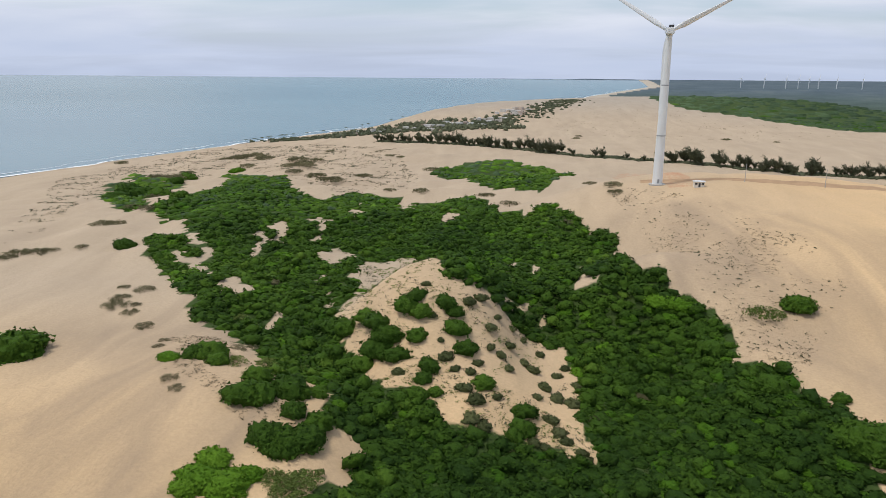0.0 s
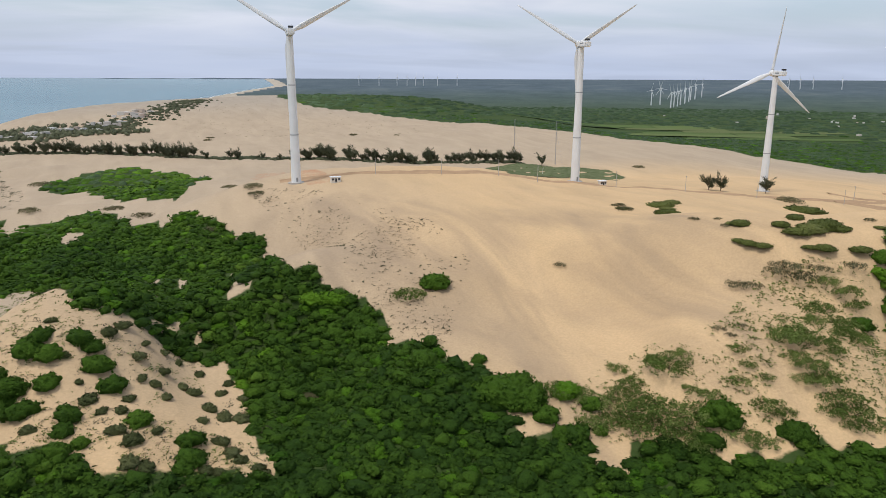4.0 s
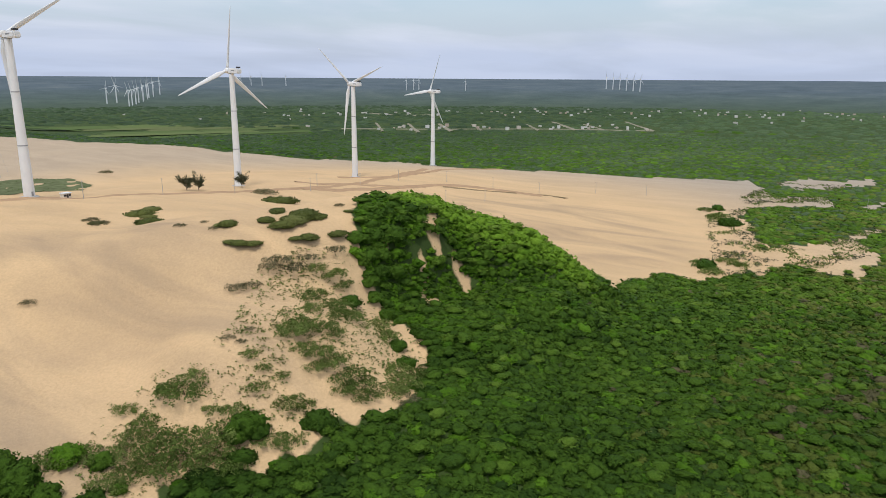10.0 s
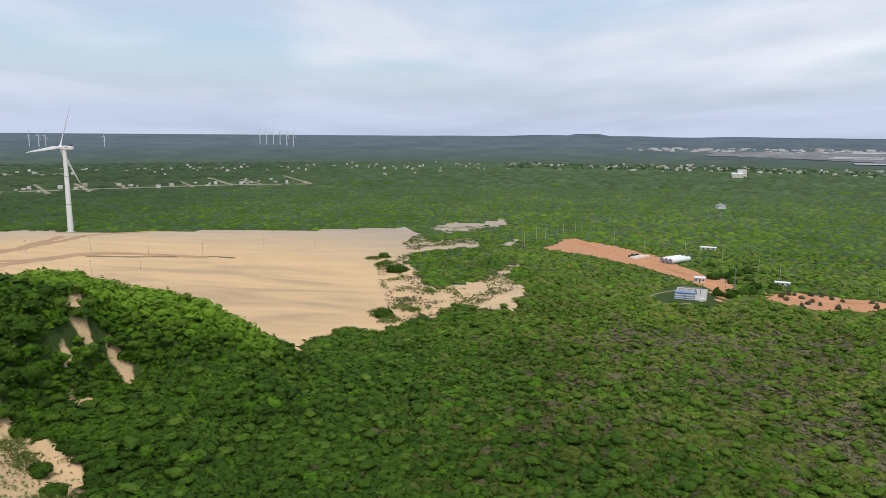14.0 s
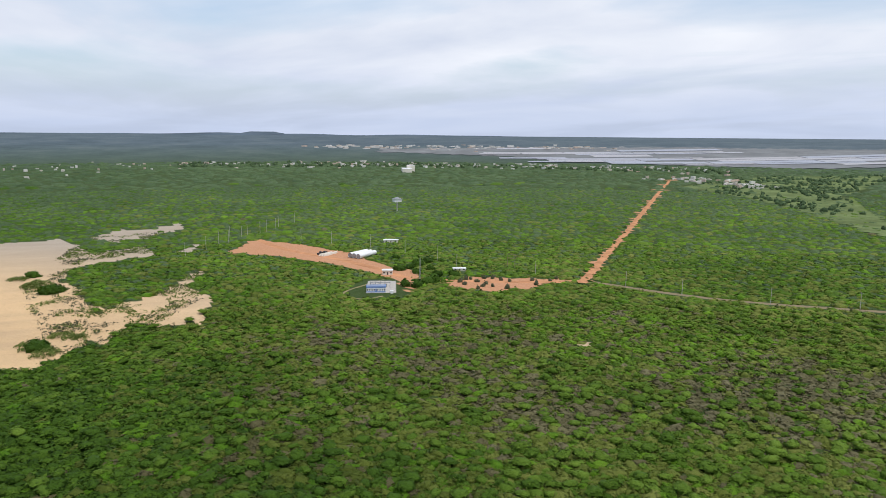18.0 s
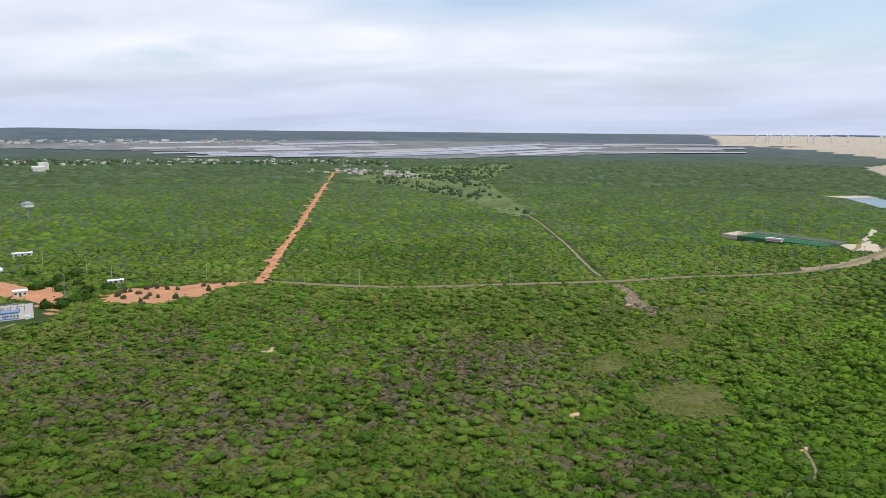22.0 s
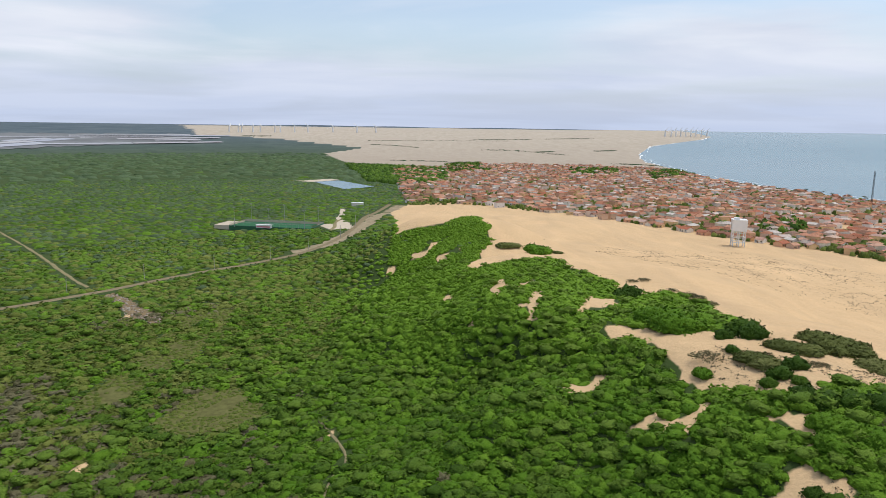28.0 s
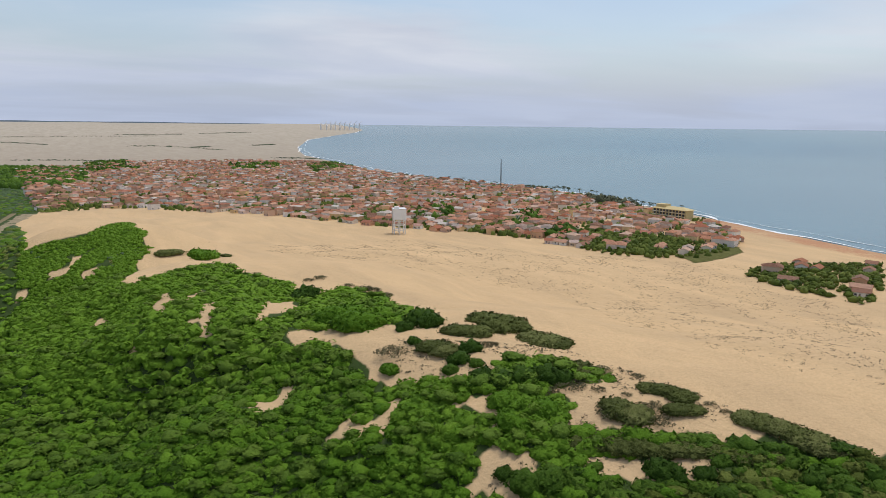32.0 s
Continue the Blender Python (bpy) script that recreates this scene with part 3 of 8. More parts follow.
SAND_NORTH = FOREST_EDGE_NORTH + FOREST_EDGE_EAST + SAND_BACK_EDGE + [(480, 2900), (-900, 2900), (-900, -40), (-90, 40)]
SAND_SOUTH = SOUTH_RIDGE_EDGE + SOUTH_NEAR_EDGE + [(-70, -30), (-90, 40), (-900, 40), (-1200, -1500), (-2600, -4700), (1400, -4700)] + SOUTH_FAR_EDGE
def widened(outline, k):
    """The outline spread about its middle."""
    cx, cy = sum(p[0] for p in outline) / len(outline), sum(p[1] for p in outline) / len(outline)
    return [(cx + k * (x - cx), cy + k * (y - cy)) for x, y in outline]


SAND_GAPS = [MOUND] + NORTH_GAPS + VALLEY_GAPS + [widened(g, 1.16) for g in EAST_GAPS] + [SAND_LOT]


def sand_gap(spread, *outline):
    """A stretch of bare sand among the shrubs."""
    SAND_GAPS.append(widened(list(outline), spread))


# the southern dune
sand_gap(0.95, (68, -434), (59, -437), (57, -435), (65, -431))
sand_gap(0.95, (52, -442), (33, -462), (24, -468), (24, -464), (38, -446), (50, -438))
sand_gap(0.95, (38, -437), (26, -444), (18, -445), (20, -436), (34, -431))
sand_gap(1.05, (47, -305), (40, -314), (36, -317), (36, -300), (40, -290), (41, -306), (46, -302))
sand_gap(1.05, (32, -292), (27, -292), (30, -267), (31, -265), (35, -265), (34, -272), (31, -275))
sand_gap(1.05, (22, -293), (16, -311), (10, -316), (12, -303), (21, -278))
sand_gap(1.05, (15, -287), (6, -302), (-2, -316), (2, -298), (14, -279))
sand_gap(1.05, (17, -258), (7, -278), (-1, -277), (9, -254), (14, -246), (19, -249), (14, -251), (14, -257))
sand_gap(1.05, (28, -256), (22, -253), (22, -250), (26, -251))
sand_gap(1.05, (-3, -249), (-21, -290), (-19, -275), (-24, -274), (-24, -262), (-17, -250), (-5, -247))
sand_gap(1.05, (14, -206), (6, -204), (0, -208), (0, -204), (3, -198), (8, -197), (13, -190), (13, -197))
sand_gap(1.05, (-1, -171), (-6, -173), (-8, -166), (-14, -172), (-14, -168), (-10, -160), (-5, -154), (-7, -162), (-2, -164))
sand_gap(1.15, (22, -348), (2, -437), (-8, -442), (-21, -443), (-52, -467), (-52, -437), (-30, -375), (-14, -368), (4, -355), (18, -340))
sand_gap(1.15, (-10, -226), (-19, -228), (-24, -217), (-35, -210), (-42, -190), (-55, -183), (-59, -171), (-64, -164), (-55, -160), (-46, -169), (-38, -161), (-30, -162), (-28, -170), (-29, -178), (-23, -176), (-18, -183), (-20, -189), (-18, -198), (-16, -217))
sand_gap(1.15, (-20, -149), (-26, -150), (-34, -147), (-28, -143), (-25, -137), (-24, -133), (-21, -133), (-24, -142))
sand_gap(1.15, (-9, -124), (-16, -132), (-19, -129), (-22, -122), (-18, -119), (-13, -119))
sand_gap(1.15, (-32, -118), (-36, -113), (-49, -104), (-45, -97), (-32, -109), (-31, -113))
sand_gap(1.15, (0, -178), (-2, -181), (1, -171), (4, -169))
sand_gap(1.15, (-44, -140), (-57, -135), (-66, -117), (-71, -101), (-62, -97), (-55, -104), (-50, -113), (-40, -123), (-34, -126), (-44, -130))
# the green crest
sand_gap(1.15, (230, 139), (234, 136), (243, 136), (247, 132), (248, 128), (250, 124), (246, 126), (244, 130), (238, 133), (231, 134), (229, 137))
sand_gap(1.15, (225, 132), (228, 129), (224, 124), (218, 125), (222, 131))
sand_gap(1.15, (242, 140), (252, 136), (247, 136), (240, 138))
sand_gap(1.15, (219, 143), (221, 141), (218, 141), (216, 143))
sand_gap(1.15, (204, 127), (197, 119), (195, 120), (200, 127))
# the valley
sand_gap(1.15, (79, 152), (84, 154), (85, 151), (90, 150), (89, 147), (83, 147))
sand_gap(1.15, (96, 143), (102, 143), (106, 138), (98, 128), (95, 134), (94, 138))
sand_gap(1.15, (24, 256), (25, 243), (20, 244), (19, 254))
sand_gap(1.15, (-6, 238), (1, 242), (0, 236), (-4, 234))
sand_gap(1.15, (2, 235), (7, 234), (8, 230), (4, 231))
sand_gap(1.15, (25, 235), (28, 232), (28, 228), (26, 231))
sand_gap(1.15, (1, 294), (6, 304), (6, 286), (3, 284))
sand_gap(1.15, (-9, 316), (-6, 300), (-6, 285), (-8, 293))
sand_gap(1.15, (-120, 374), (-113, 374), (-110, 362), (-115, 362))
sand_gap(1.15, (-140, 367), (-139, 377), (-124, 332), (-127, 334))
sand_gap(1.15, (-147, 348), (-139, 346), (-137, 340), (-144, 341))
sand_gap(1.15, (-90, 276), (-83, 272), (-79, 266), (-83, 265))
sand_gap(1.15, (-145, 349), (-126, 344), (-116, 319), (-122, 326), (-136, 338))
sand_gap(1.15, (-163, 296), (-150, 292), (-138, 279), (-146, 278))
sand_gap(1.15, (-94, 229), (-89, 234), (-87, 227), (-90, 225))
sand_gap(1.0, (-328, 574), (-277, 465), (-255, 424), (-228, 398), (-258, 466), (-294, 546))
sand_gap(1.1, (-256, 401), (-249, 417), (-198, 365), (-223, 373))
sand_gap(1.3, (-199, 356), (-191, 356), (-168, 325), (-150, 304), (-149, 296), (-179, 329))
sand_gap(1.3, (-164, 294), (-158, 295), (-132, 267), (-132, 259), (-150, 279))
sand_gap(1.3, (-118, 248), (-116, 257), (-106, 247), (-112, 237))
sand_gap(1.3, (-143, 369), (-139, 376), (-131, 356), (-133, 347))
sand_gap(1.3, (-134, 402), (-115, 387), (-116, 374))
sand_gap(1.4, (-96, 308), (-94, 326), (-87, 301), (-91, 295))
sand_gap(1.4, (-110, 419), (-103, 416), (-100, 391))
sand_gap(1.3, (-88, 448), (-86, 469), (-74, 428), (-77, 409))
sand_gap(1.3, (-50, 390), (-48, 418), (-41, 390), (-47, 376))
sand_gap(1.3, (-92, 222), (-89, 229), (-84, 222), (-89, 217))
sand_gap(1.1, (-318, 603), (-278, 609), (-247, 525), (-247, 479))
sand_gap(1.1, (-139, 327), (-135, 343), (-124, 307), (-127, 301))
sand_gap(1.15, (-118, 247), (-110, 245), (-108, 239), (-113, 240))
sand_gap(1.15, (-77, 249), (-77, 258), (-68, 228), (-72, 234))
sand_gap(1.15, (-101, 329), (-93, 324), (-89, 307), (-94, 309))
sand_gap(1.0, (-69, 180), (-62, 178), (-52, 166), (-46, 158), (-40, 150), (-36, 138), (-40, 130), (-47, 138), (-53, 149), (-61, 160))
sand_gap(1.15, (-357, 697), (-322, 677), (-309, 636), (-330, 648))


HOLLOWS = []


def hollow(x, y, rx, ry):
    """A bare sandy gap among the shrubs."""
    HOLLOWS.append((x, y, rx, ry))


hollow(-92, 309, 3.5, 5.3), hollow(-113, 244, 3.0, 4.5), hollow(-149, 283, 5.4, 8.1)
hollow(-89, 230, 2.3, 3.5), hollow(2, 300, 2.0, 3.0), hollow(23, 298, 3.8, 5.7)
hollow(0, 241, 2.7, 4.0), hollow(4, 233, 2.2, 3.3), hollow(-64, 436, 5.4, 8.2)
hollow(-78, 424, 4.6, 6.9), hollow(-46, 398, 2.7, 4.0), hollow(-123, 387, 4.0, 6.1)
hollow(-134, 354, 2.2, 3.3), hollow(-111, 334, 2.6, 4.0), hollow(-69, 277, 4.8, 7.2)
hollow(-157, 309, 4.3, 6.5), hollow(-101, 224, 2.1, 3.2), hollow(-12, 415, 8.6, 12.8)
hollow(-54, 164, 1.6, 2.4), hollow(-43, 142, 1.6, 2.4), hollow(-57, 165, 1.6, 2.4)
hollow(27, 232, 1.6, 2.4), hollow(-102, 409, 2.8, 4.2), hollow(200, 125, 2.3, 3.5), hollow(185, 111, 1.6, 2.4)
hollow(292, 79, 1.9, 2.8)
hollow(185, 14, 1.6, 2.4), hollow(249, -85, 2.0, 3.0), hollow(293, -181, 3.3, 4.9)
hollow(312, -246, 2.2, 3.3), hollow(154, -196, 2.3, 3.5), hollow(197, -360, 4.2, 6.3)
hollow(179, -347, 3.1, 4.7), hollow(175, -223, 1.8, 2.7), hollow(83, -210, 1.6, 2.4)
hollow(64, -436, 2.5, 3.8), hollow(37, -460, 3.0, 4.5), hollow(46, -443, 2.5, 3.8)
hollow(60, -436, 2.2, 3.2), hollow(41, -326, 1.6, 2.4), hollow(19, -294, 2.0, 2.9)
hollow(7, -298, 1.8, 2.6), hollow(-19, -252, 2.4, 3.6), hollow(2, -237, 1.6, 2.4)
hollow(22, -192, 1.6, 2.4)


def wooded(x, y):
    """1 where shrubs and woods stand, 0 on bare sand, roads and clearings."""
    wx = x + 2.0 * ripple(x, y, 4.0, 7)
    wy = y + 2.0 * ripple(x, y, 4.0, 8)
    sand = inside(SAND_NORTH, wx, wy) | inside(SAND_SOUTH, wx, wy)
    sand &= ~inside(TIP_GREEN, wx, wy)
    for gap in SAND_GAPS:
        sand |= inside(gap, wx, wy)
    for hx, hy, rx, ry in HOLLOWS:
        sand |= ((wx - hx) / rx) ** 2 + ((wy - hy) / ry) ** 2 < 1
    return np.where(sand | (coast(x, y) < 60), 0.0, 1.0)


def bare_earth(x, y):
    red = inside(RED_YARD, x, y) | inside(RED_ORCHARD, x, y) | (along(RED_ROAD, x, y) < 3.5)
    return np.where(red, 1.0, 0.0)


def mesh_object(name, verts, faces, mat, smooth=True):
    """One mesh from numpy arrays of places and of triangles or quads."""
    me = bpy.data.meshes.new(name)
    me.vertices.add(len(verts))
    me.vertices.foreach_set("co", np.asarray(verts, np.float32).ravel())
    k = faces.shape[1]
    me.loops.add(faces.size)
    me.loops.foreach_set("vertex_index", faces.astype(np.int32).ravel())
    me.polygons.add(len(faces))
    me.polygons.foreach_set("loop_start", np.arange(0, faces.size, k, dtype=np.int32))
    me.polygons.foreach_set("loop_total", np.full(len(faces), k, np.int32))
    me.polygons.foreach_set("use_smooth", np.full(len(faces), smooth))
    me.materials.append(mat)
    me.update(calc_edges=True)
    me.validate()
    return new(name, me)


def sheet(us, vs):
    """Places of a grid and its quads."""
    gx, gy = np.meshgrid(us, vs)
    n, m = len(us), len(vs)
    a = (np.arange(m - 1)[:, None] * n + np.arange(n - 1)).ravel()
    return gx.ravel(), gy.ravel(), np.stack([a, a + 1, a + n + 1, a + n], 1)


def stretched(count, reach, near):
    """Even steps near the middle that widen towards the horizon."""
    u = np.linspace(-1, 1, count)
    k = np.arcsinh(reach / near)
    return near * np.sinh(u * k)


gx, gy, quads = sheet(20 + stretched(380, 5600, 130), -30 + stretched(380, 5600, 150))
gz = height(gx, gy)
ground = mesh_object("ground", np.stack([gx, gy, gz], 1), quads, GROUND)
tagged(ground, "pale dune sand running into green shrub plain", "ground", kind="structure")
cov = ground.data.attributes.new("cover", "FLOAT_COLOR", "POINT")
woods_here, red_here = wooded(gx, gy), bare_earth(gx, gy)
warm = fade(np.hypot(gx - 360, gy - 230), 420, 180) + fade(np.hypot(gx + 130, (gy + 430) * 0.8), 560, 380) + 0.3 * fade(np.hypot(gx + 20, gy - 200), 70, 40) + 0.3 * fade(np.hypot(gx, gy - 700), 900, 500) - 0.2 * fade(np.hypot(gx - 115, gy - 240), 170, 80)
woods_here = np.where(inside(CLEARING, gx, gy) | inside(CLEARING_B, gx, gy), 0.6, woods_here)
red_here = np.where(inside(TURBINE_PAD, gx, gy), 0.42, red_here)
red_here = np.maximum(red_here, 0.45 * fade(coast(gx, gy), 70, 30) * (np.abs(gy + 380) < 140))
streaky = fade(np.hypot(gx - 110, gy - 205), 95, 60) + 1.2 * fade(np.hypot(gx + 105, gy - 140), 95, 50) + fade(np.hypot(gx - 60, gy - 300), 60, 40) + fade(np.hypot(gx - 420, gy - 160), 120, 60) + 0.4
cov.data.foreach_set("color", np.stack([woods_here, red_here, np.clip(streaky, 0, 1), np.clip(warm, 0, 1)], 1).astype(np.float32).ravel())

sx, sy, squads = sheet(stretched(140, 5600, 900) - 900, stretched(200, 5600, 900))
keep = coast(sx, sy) < 120
squads = squads[keep[squads].any(1)]
sea = mesh_object("sea", np.stack([sx, sy, lift(sx, sy, np.zeros_like(sx))], 1), squads, WATER)
tagged(sea, "calm grey-blue sea reaching to the horizon", "sea", kind="structure")


# ---- parts ----
def part(name, bm, mat, parent=None, label="", smooth=False):
    """One mesh object under a thing or a part."""
    me = bpy.data.meshes.new(name)
    bm.to_mesh(me)
    bm.free()
    me.materials.append(mat)
    if smooth:
        me.polygons.foreach_set("use_smooth", [True] * len(me.polygons))
    ob = new(name, me)
    ob.parent = parent
    if label:
        ob["label"] = label
    return ob


def thing(name, m, label, category, group=""):
    ob = new(name)
    ob.empty_display_size = 0.2
    ob.matrix_basis = m
    return tagged(ob, label, category, group)


def box(bm, x, y, z, sx, sy, sz, turn=0.0):
    """A block that stands on z."""
    m = pose(x, y, z + sz / 2, 0, 0, turn) @ Matrix.Diagonal((sx, sy, sz, 1))
    bmesh.ops.create_cube(bm, size=1.0, matrix=m)
    return bm


def tube(bm, a, b, ra, rb, sides=10, caps=True):
    """A round bar from a to b, thinner or thicker at its end."""
    a, b = Vector(a), Vector(b)
    m = Matrix.Translation((a + b) / 2) @ (b - a).to_track_quat("Z", "Y").to_matrix().to_4x4()
    bmesh.ops.create_cone(bm, cap_ends=caps, segments=sides, radius1=ra, radius2=rb, depth=(b - a).length, matrix=m)
    return bm


def ground_at(x, y):
    return float(height(np.array([x], float), np.array([y], float))[0])


# ---- wind turbines on the dune ----
def blade_mesh():
    """A tapering, twisted blade along z with its root at the hub."""
    bm = bmesh.new()
    rings = []
    for r, chord, thick, twist in ((1.2, 1.9, 1.9, 0), (3.5, 2.0, 1.7, 4), (8, 3.3, 0.95, 14), (15, 2.8, 0.6, 9), (25, 2.0, 0.38, 5), (35, 1.3, 0.22, 2), (41, 0.8, 0.13, 1), (43.2, 0.25, 0.05, 0)):
        ring = []
        for k in range(10):
            a = 2 * math.pi * k / 10
            x, y = chord * (0.5 * math.cos(a) + 0.12), thick * 0.5 * math.sin(a)
            t = radians(twist)
            ring.append(bm.verts.new((x * math.cos(t) - y * math.sin(t), x * math.sin(t) + y * math.cos(t), r)))
        rings.append(ring)
    for a, b in zip(rings, rings[1:]):
        for k in range(10):
            bm.faces.new((a[k], a[(k + 1) % 10], b[(k + 1) % 10], b[k]))
    bm.faces.new(rings[-1])
    bm.faces.new(rings[0][::-1])
    return bm


def tower_ring(bm, z, r):
    bmesh.ops.create_cone(bm, cap_ends=True, segments=24, radius1=r, radius2=r, depth=0.5, matrix=pose(0, 0, z))


def wind_turbine(facing, phase):
    top = thing("wind_turbine", pose(0, 0, 0), "tall white three-bladed wind turbine standing in dune sand", "wind turbine", "row of turbines on the dune")
    foot = bmesh.new()
    tube(foot, (0, 0, -2.5), (0, 0, 0.35), 4.4, 4.4, 24)
    part("footing", foot, CONCRETE, top)
    for k, (a, b) in enumerate(((0.3, 26), (26, 52), (52, 77))):
        ra, rb = (2.65 - 0.0135 * v for v in (a, b))
        s = bmesh.new()
        tube(s, (0, 0, a), (0, 0, b), ra, rb, 28, False)
        seg = part("tower_section", s, WHITE, top, smooth=False)
        seg.data.polygons.foreach_set("use_smooth", [len(p.vertices) == 4 for p in seg.data.polygons])
        s = bmesh.new()
        tower_ring(s, b, rb + 0.06)
        part("flange", s, GREY, seg)
    d = bmesh.new()
    box(d, 0, -2.62, 0.9, 1.0, 0.2, 2.2)
    part("tower_door", d, GREY, top)
    nac = bmesh.new()
    box(nac, 0, -3.4, 77, 3.6, 11.0, 3.7)
    for v in nac.verts:
        if v.co.y < -5 and v.co.z > 79:
            v.co.z -= 0.5
    bmesh.ops.bevel(nac, geom=nac.edges[:], offset=0.55, segments=2, affect="EDGES")
    turn = pose(0, 0, 0, 0, 0, facing)
    body = part("nacelle", nac, WHITE, top)
    body.matrix_basis = turn
    c = bmesh.new()
    box(c, 0, -7.2, 80.5, 2.4, 1.6, 1.0)
    part("cooler", c, BLACK, body)
    c = bmesh.new()
    tube(c, (0.9, -5.4, 80.5), (0.9, -5.4, 82.4), 0.06, 0.05, 6)
    part("wind_vane", c, GREY, body)
    for side in (-1, 1):
        c = bmesh.new()
        box(c, side * 1.82, -3.4, 78.6, 0.03, 3.6, 0.7)
        part("logo_stripe", c, GREY, body)
    h = bmesh.new()
    bmesh.ops.create_uvsphere(h, u_segments=16, v_segments=10, radius=1.9, matrix=pose(0, 4.1, 79) @ Matrix.Diagonal((1, 1.25, 1, 1)))
    hub = part("hub", h, WHITE, top, smooth=True)
    hub.matrix_basis = turn
    for k in range(3):
        b = part("blade", blade_mesh(), WHITE, top, smooth=True)
        b.matrix_basis = turn @ pose(0, 4.3, 79) @ pose(0, 0, 0, 0, phase + 120 * k, 0) @ pose(0, 0, 0, 0, 0, 14)
    return top


for x, y, facing, phase in ((67.2, 384.4, -4, 62), (227.6, 357.6, -6, 58), (382.4, 362.6, -8, 8), (514.6, 352.2, -12, 70), (685.4, 364.4, -10, 25)):
    t = wind_turbine(facing, phase)
    t.matrix_basis = pose(x, y, ground_at(x, y) + 0.1)


# ---- shrubs and woods ----
def ball(subdivisions):
    """Places and triangles of a round ball."""
    b = bmesh.new()
    bmesh.ops.create_icosphere(b, subdivisions=subdivisions, radius=1.0)
    b.verts.ensure_lookup_table()
    made = np.array([v.co[:] for v in b.verts]), np.array([[v.index for v in f.verts] for f in b.faces])
    b.free()
    return made


ICO1_V, ICO1_F = ball(1)
BALLS = {k: ball(k) for k in (1, 2, 3, 4)}


def leaf_sprays(rng, p, d, leaf):
    """Small upturned leaf sprays at the places p, facing roughly along d."""
    n = len(p)
    tip = d + 0.6 * rng.normal(size=(n, 3))
    tip /= np.linalg.norm(tip, axis=1)[:, None]
    side = np.cross(tip, rng.normal(size=(n, 3)))
    side /= np.linalg.norm(side, axis=1)[:, None] + 1e-9
    fore = np.cross(tip, side)
    s = leaf * rng.uniform(0.6, 1.4, (n, 1))
    return np.stack([p - side * s * 0.6 - fore * s * 0.35, p + fore * s * 0.8, p + side * s * 0.6 - fore * s * 0.35], 1).reshape(-1, 3)


def dome(seed, fine, lumps, leaves, leaf, tall=1.0, swell=0.45, width=0.10, skirt=-0.35):
    """A rounded crown one metre in radius: one lumpy surface of boughs, with leaf sprays standing out of it."""
    rng = np.random.default_rng(seed)
    bv, bf = BALLS[fine]
    k = np.arange(lumps) + 0.5
    cz = 1 - k / lumps * 1.05
    az = 2.399963 * k + rng.uniform(-0.4, 0.4, lumps) + seed
    cr = np.sqrt(np.maximum(0, 1 - cz * cz))
    axes = np.stack([cr * np.cos(az), cr * np.sin(az), cz], 1)
    high = rng.uniform(0.55, 1.15, lumps)
    wide = width * rng.uniform(0.7, 1.4, lumps)
    lean = rng.normal(0, 0.2, 2)
    oval = rng.uniform(0.8, 1.3)

    def shell(d):
        bump = np.max(high * np.exp(-(1 - d @ axes.T) / wide), 1)
        return 0.74 + swell * bump

    def shaped(v):
        v = v * np.array([oval, 1 / oval, tall])
        v[:, 2] = np.maximum(v[:, 2], -0.12)
        v[:, :2] += v[:, 2:3] * lean
        return v

    up = bf[bv[bf].mean(1)[:, 2] > skirt]
    used, tris = np.unique(up, return_inverse=True)
    d = bv[used]
    verts = [shaped(d * (shell(d) * rng.uniform(0.87, 1.13, len(d)))[:, None])]
    tris = [tris.reshape(-1, 3)]
    if leaves:
        d = rng.normal(size=(leaves, 3))
        d[:, 2] = np.abs(d[:, 2]) - 0.15
        d /= np.linalg.norm(d, axis=1)[:, None]
        p = shaped(d * (shell(d) * rng.uniform(0.93, 1.18, leaves))[:, None])
        tris.append(len(verts[0]) + np.arange(3 * leaves).reshape(-1, 3))
        verts.append(leaf_sprays(rng, p, d, leaf))
    return np.concatenate(verts), np.concatenate(tris)


def crown(seed, leaves, leaf, lobes=7, tall=0.75, spread=1.0, size=(0.30, 0.46)):
    """An open crown one metre in radius: leaf sprays round a few boughs, with light between them."""
    rng = np.random.default_rng(seed)
    k = np.arange(lobes)
    az = 2.399963 * k + rng.uniform(-0.5, 0.5, lobes)
    rad = np.sqrt((k + rng.uniform(0.1, 0.9, lobes)) / lobes) * 0.80 * spread
    centre = np.stack([rad * np.cos(az), rad * np.sin(az), tall * (0.66 - 0.50 * rad ** 2) * rng.uniform(0.8, 1.2, lobes)], 1)
    wide = rng.uniform(*size, lobes)
    which = rng.integers(0, lobes, leaves)
    d = rng.normal(size=(leaves, 3))
    d[:, 2] = np.abs(d[:, 2]) * 1.2 - 0.35
    d /= np.linalg.norm(d, axis=1)[:, None]
    p = centre[which] + d * wide[which][:, None] * rng.uniform(0.82, 1.08, (leaves, 1)) * np.array([1, 1, 0.82])
    p[:, 2] = np.maximum(p[:, 2], 0.04 + 0.05 * rng.uniform(0, 1, leaves))
    return leaf_sprays(rng, p, d, leaf), np.arange(3 * leaves).reshape(-1, 3)


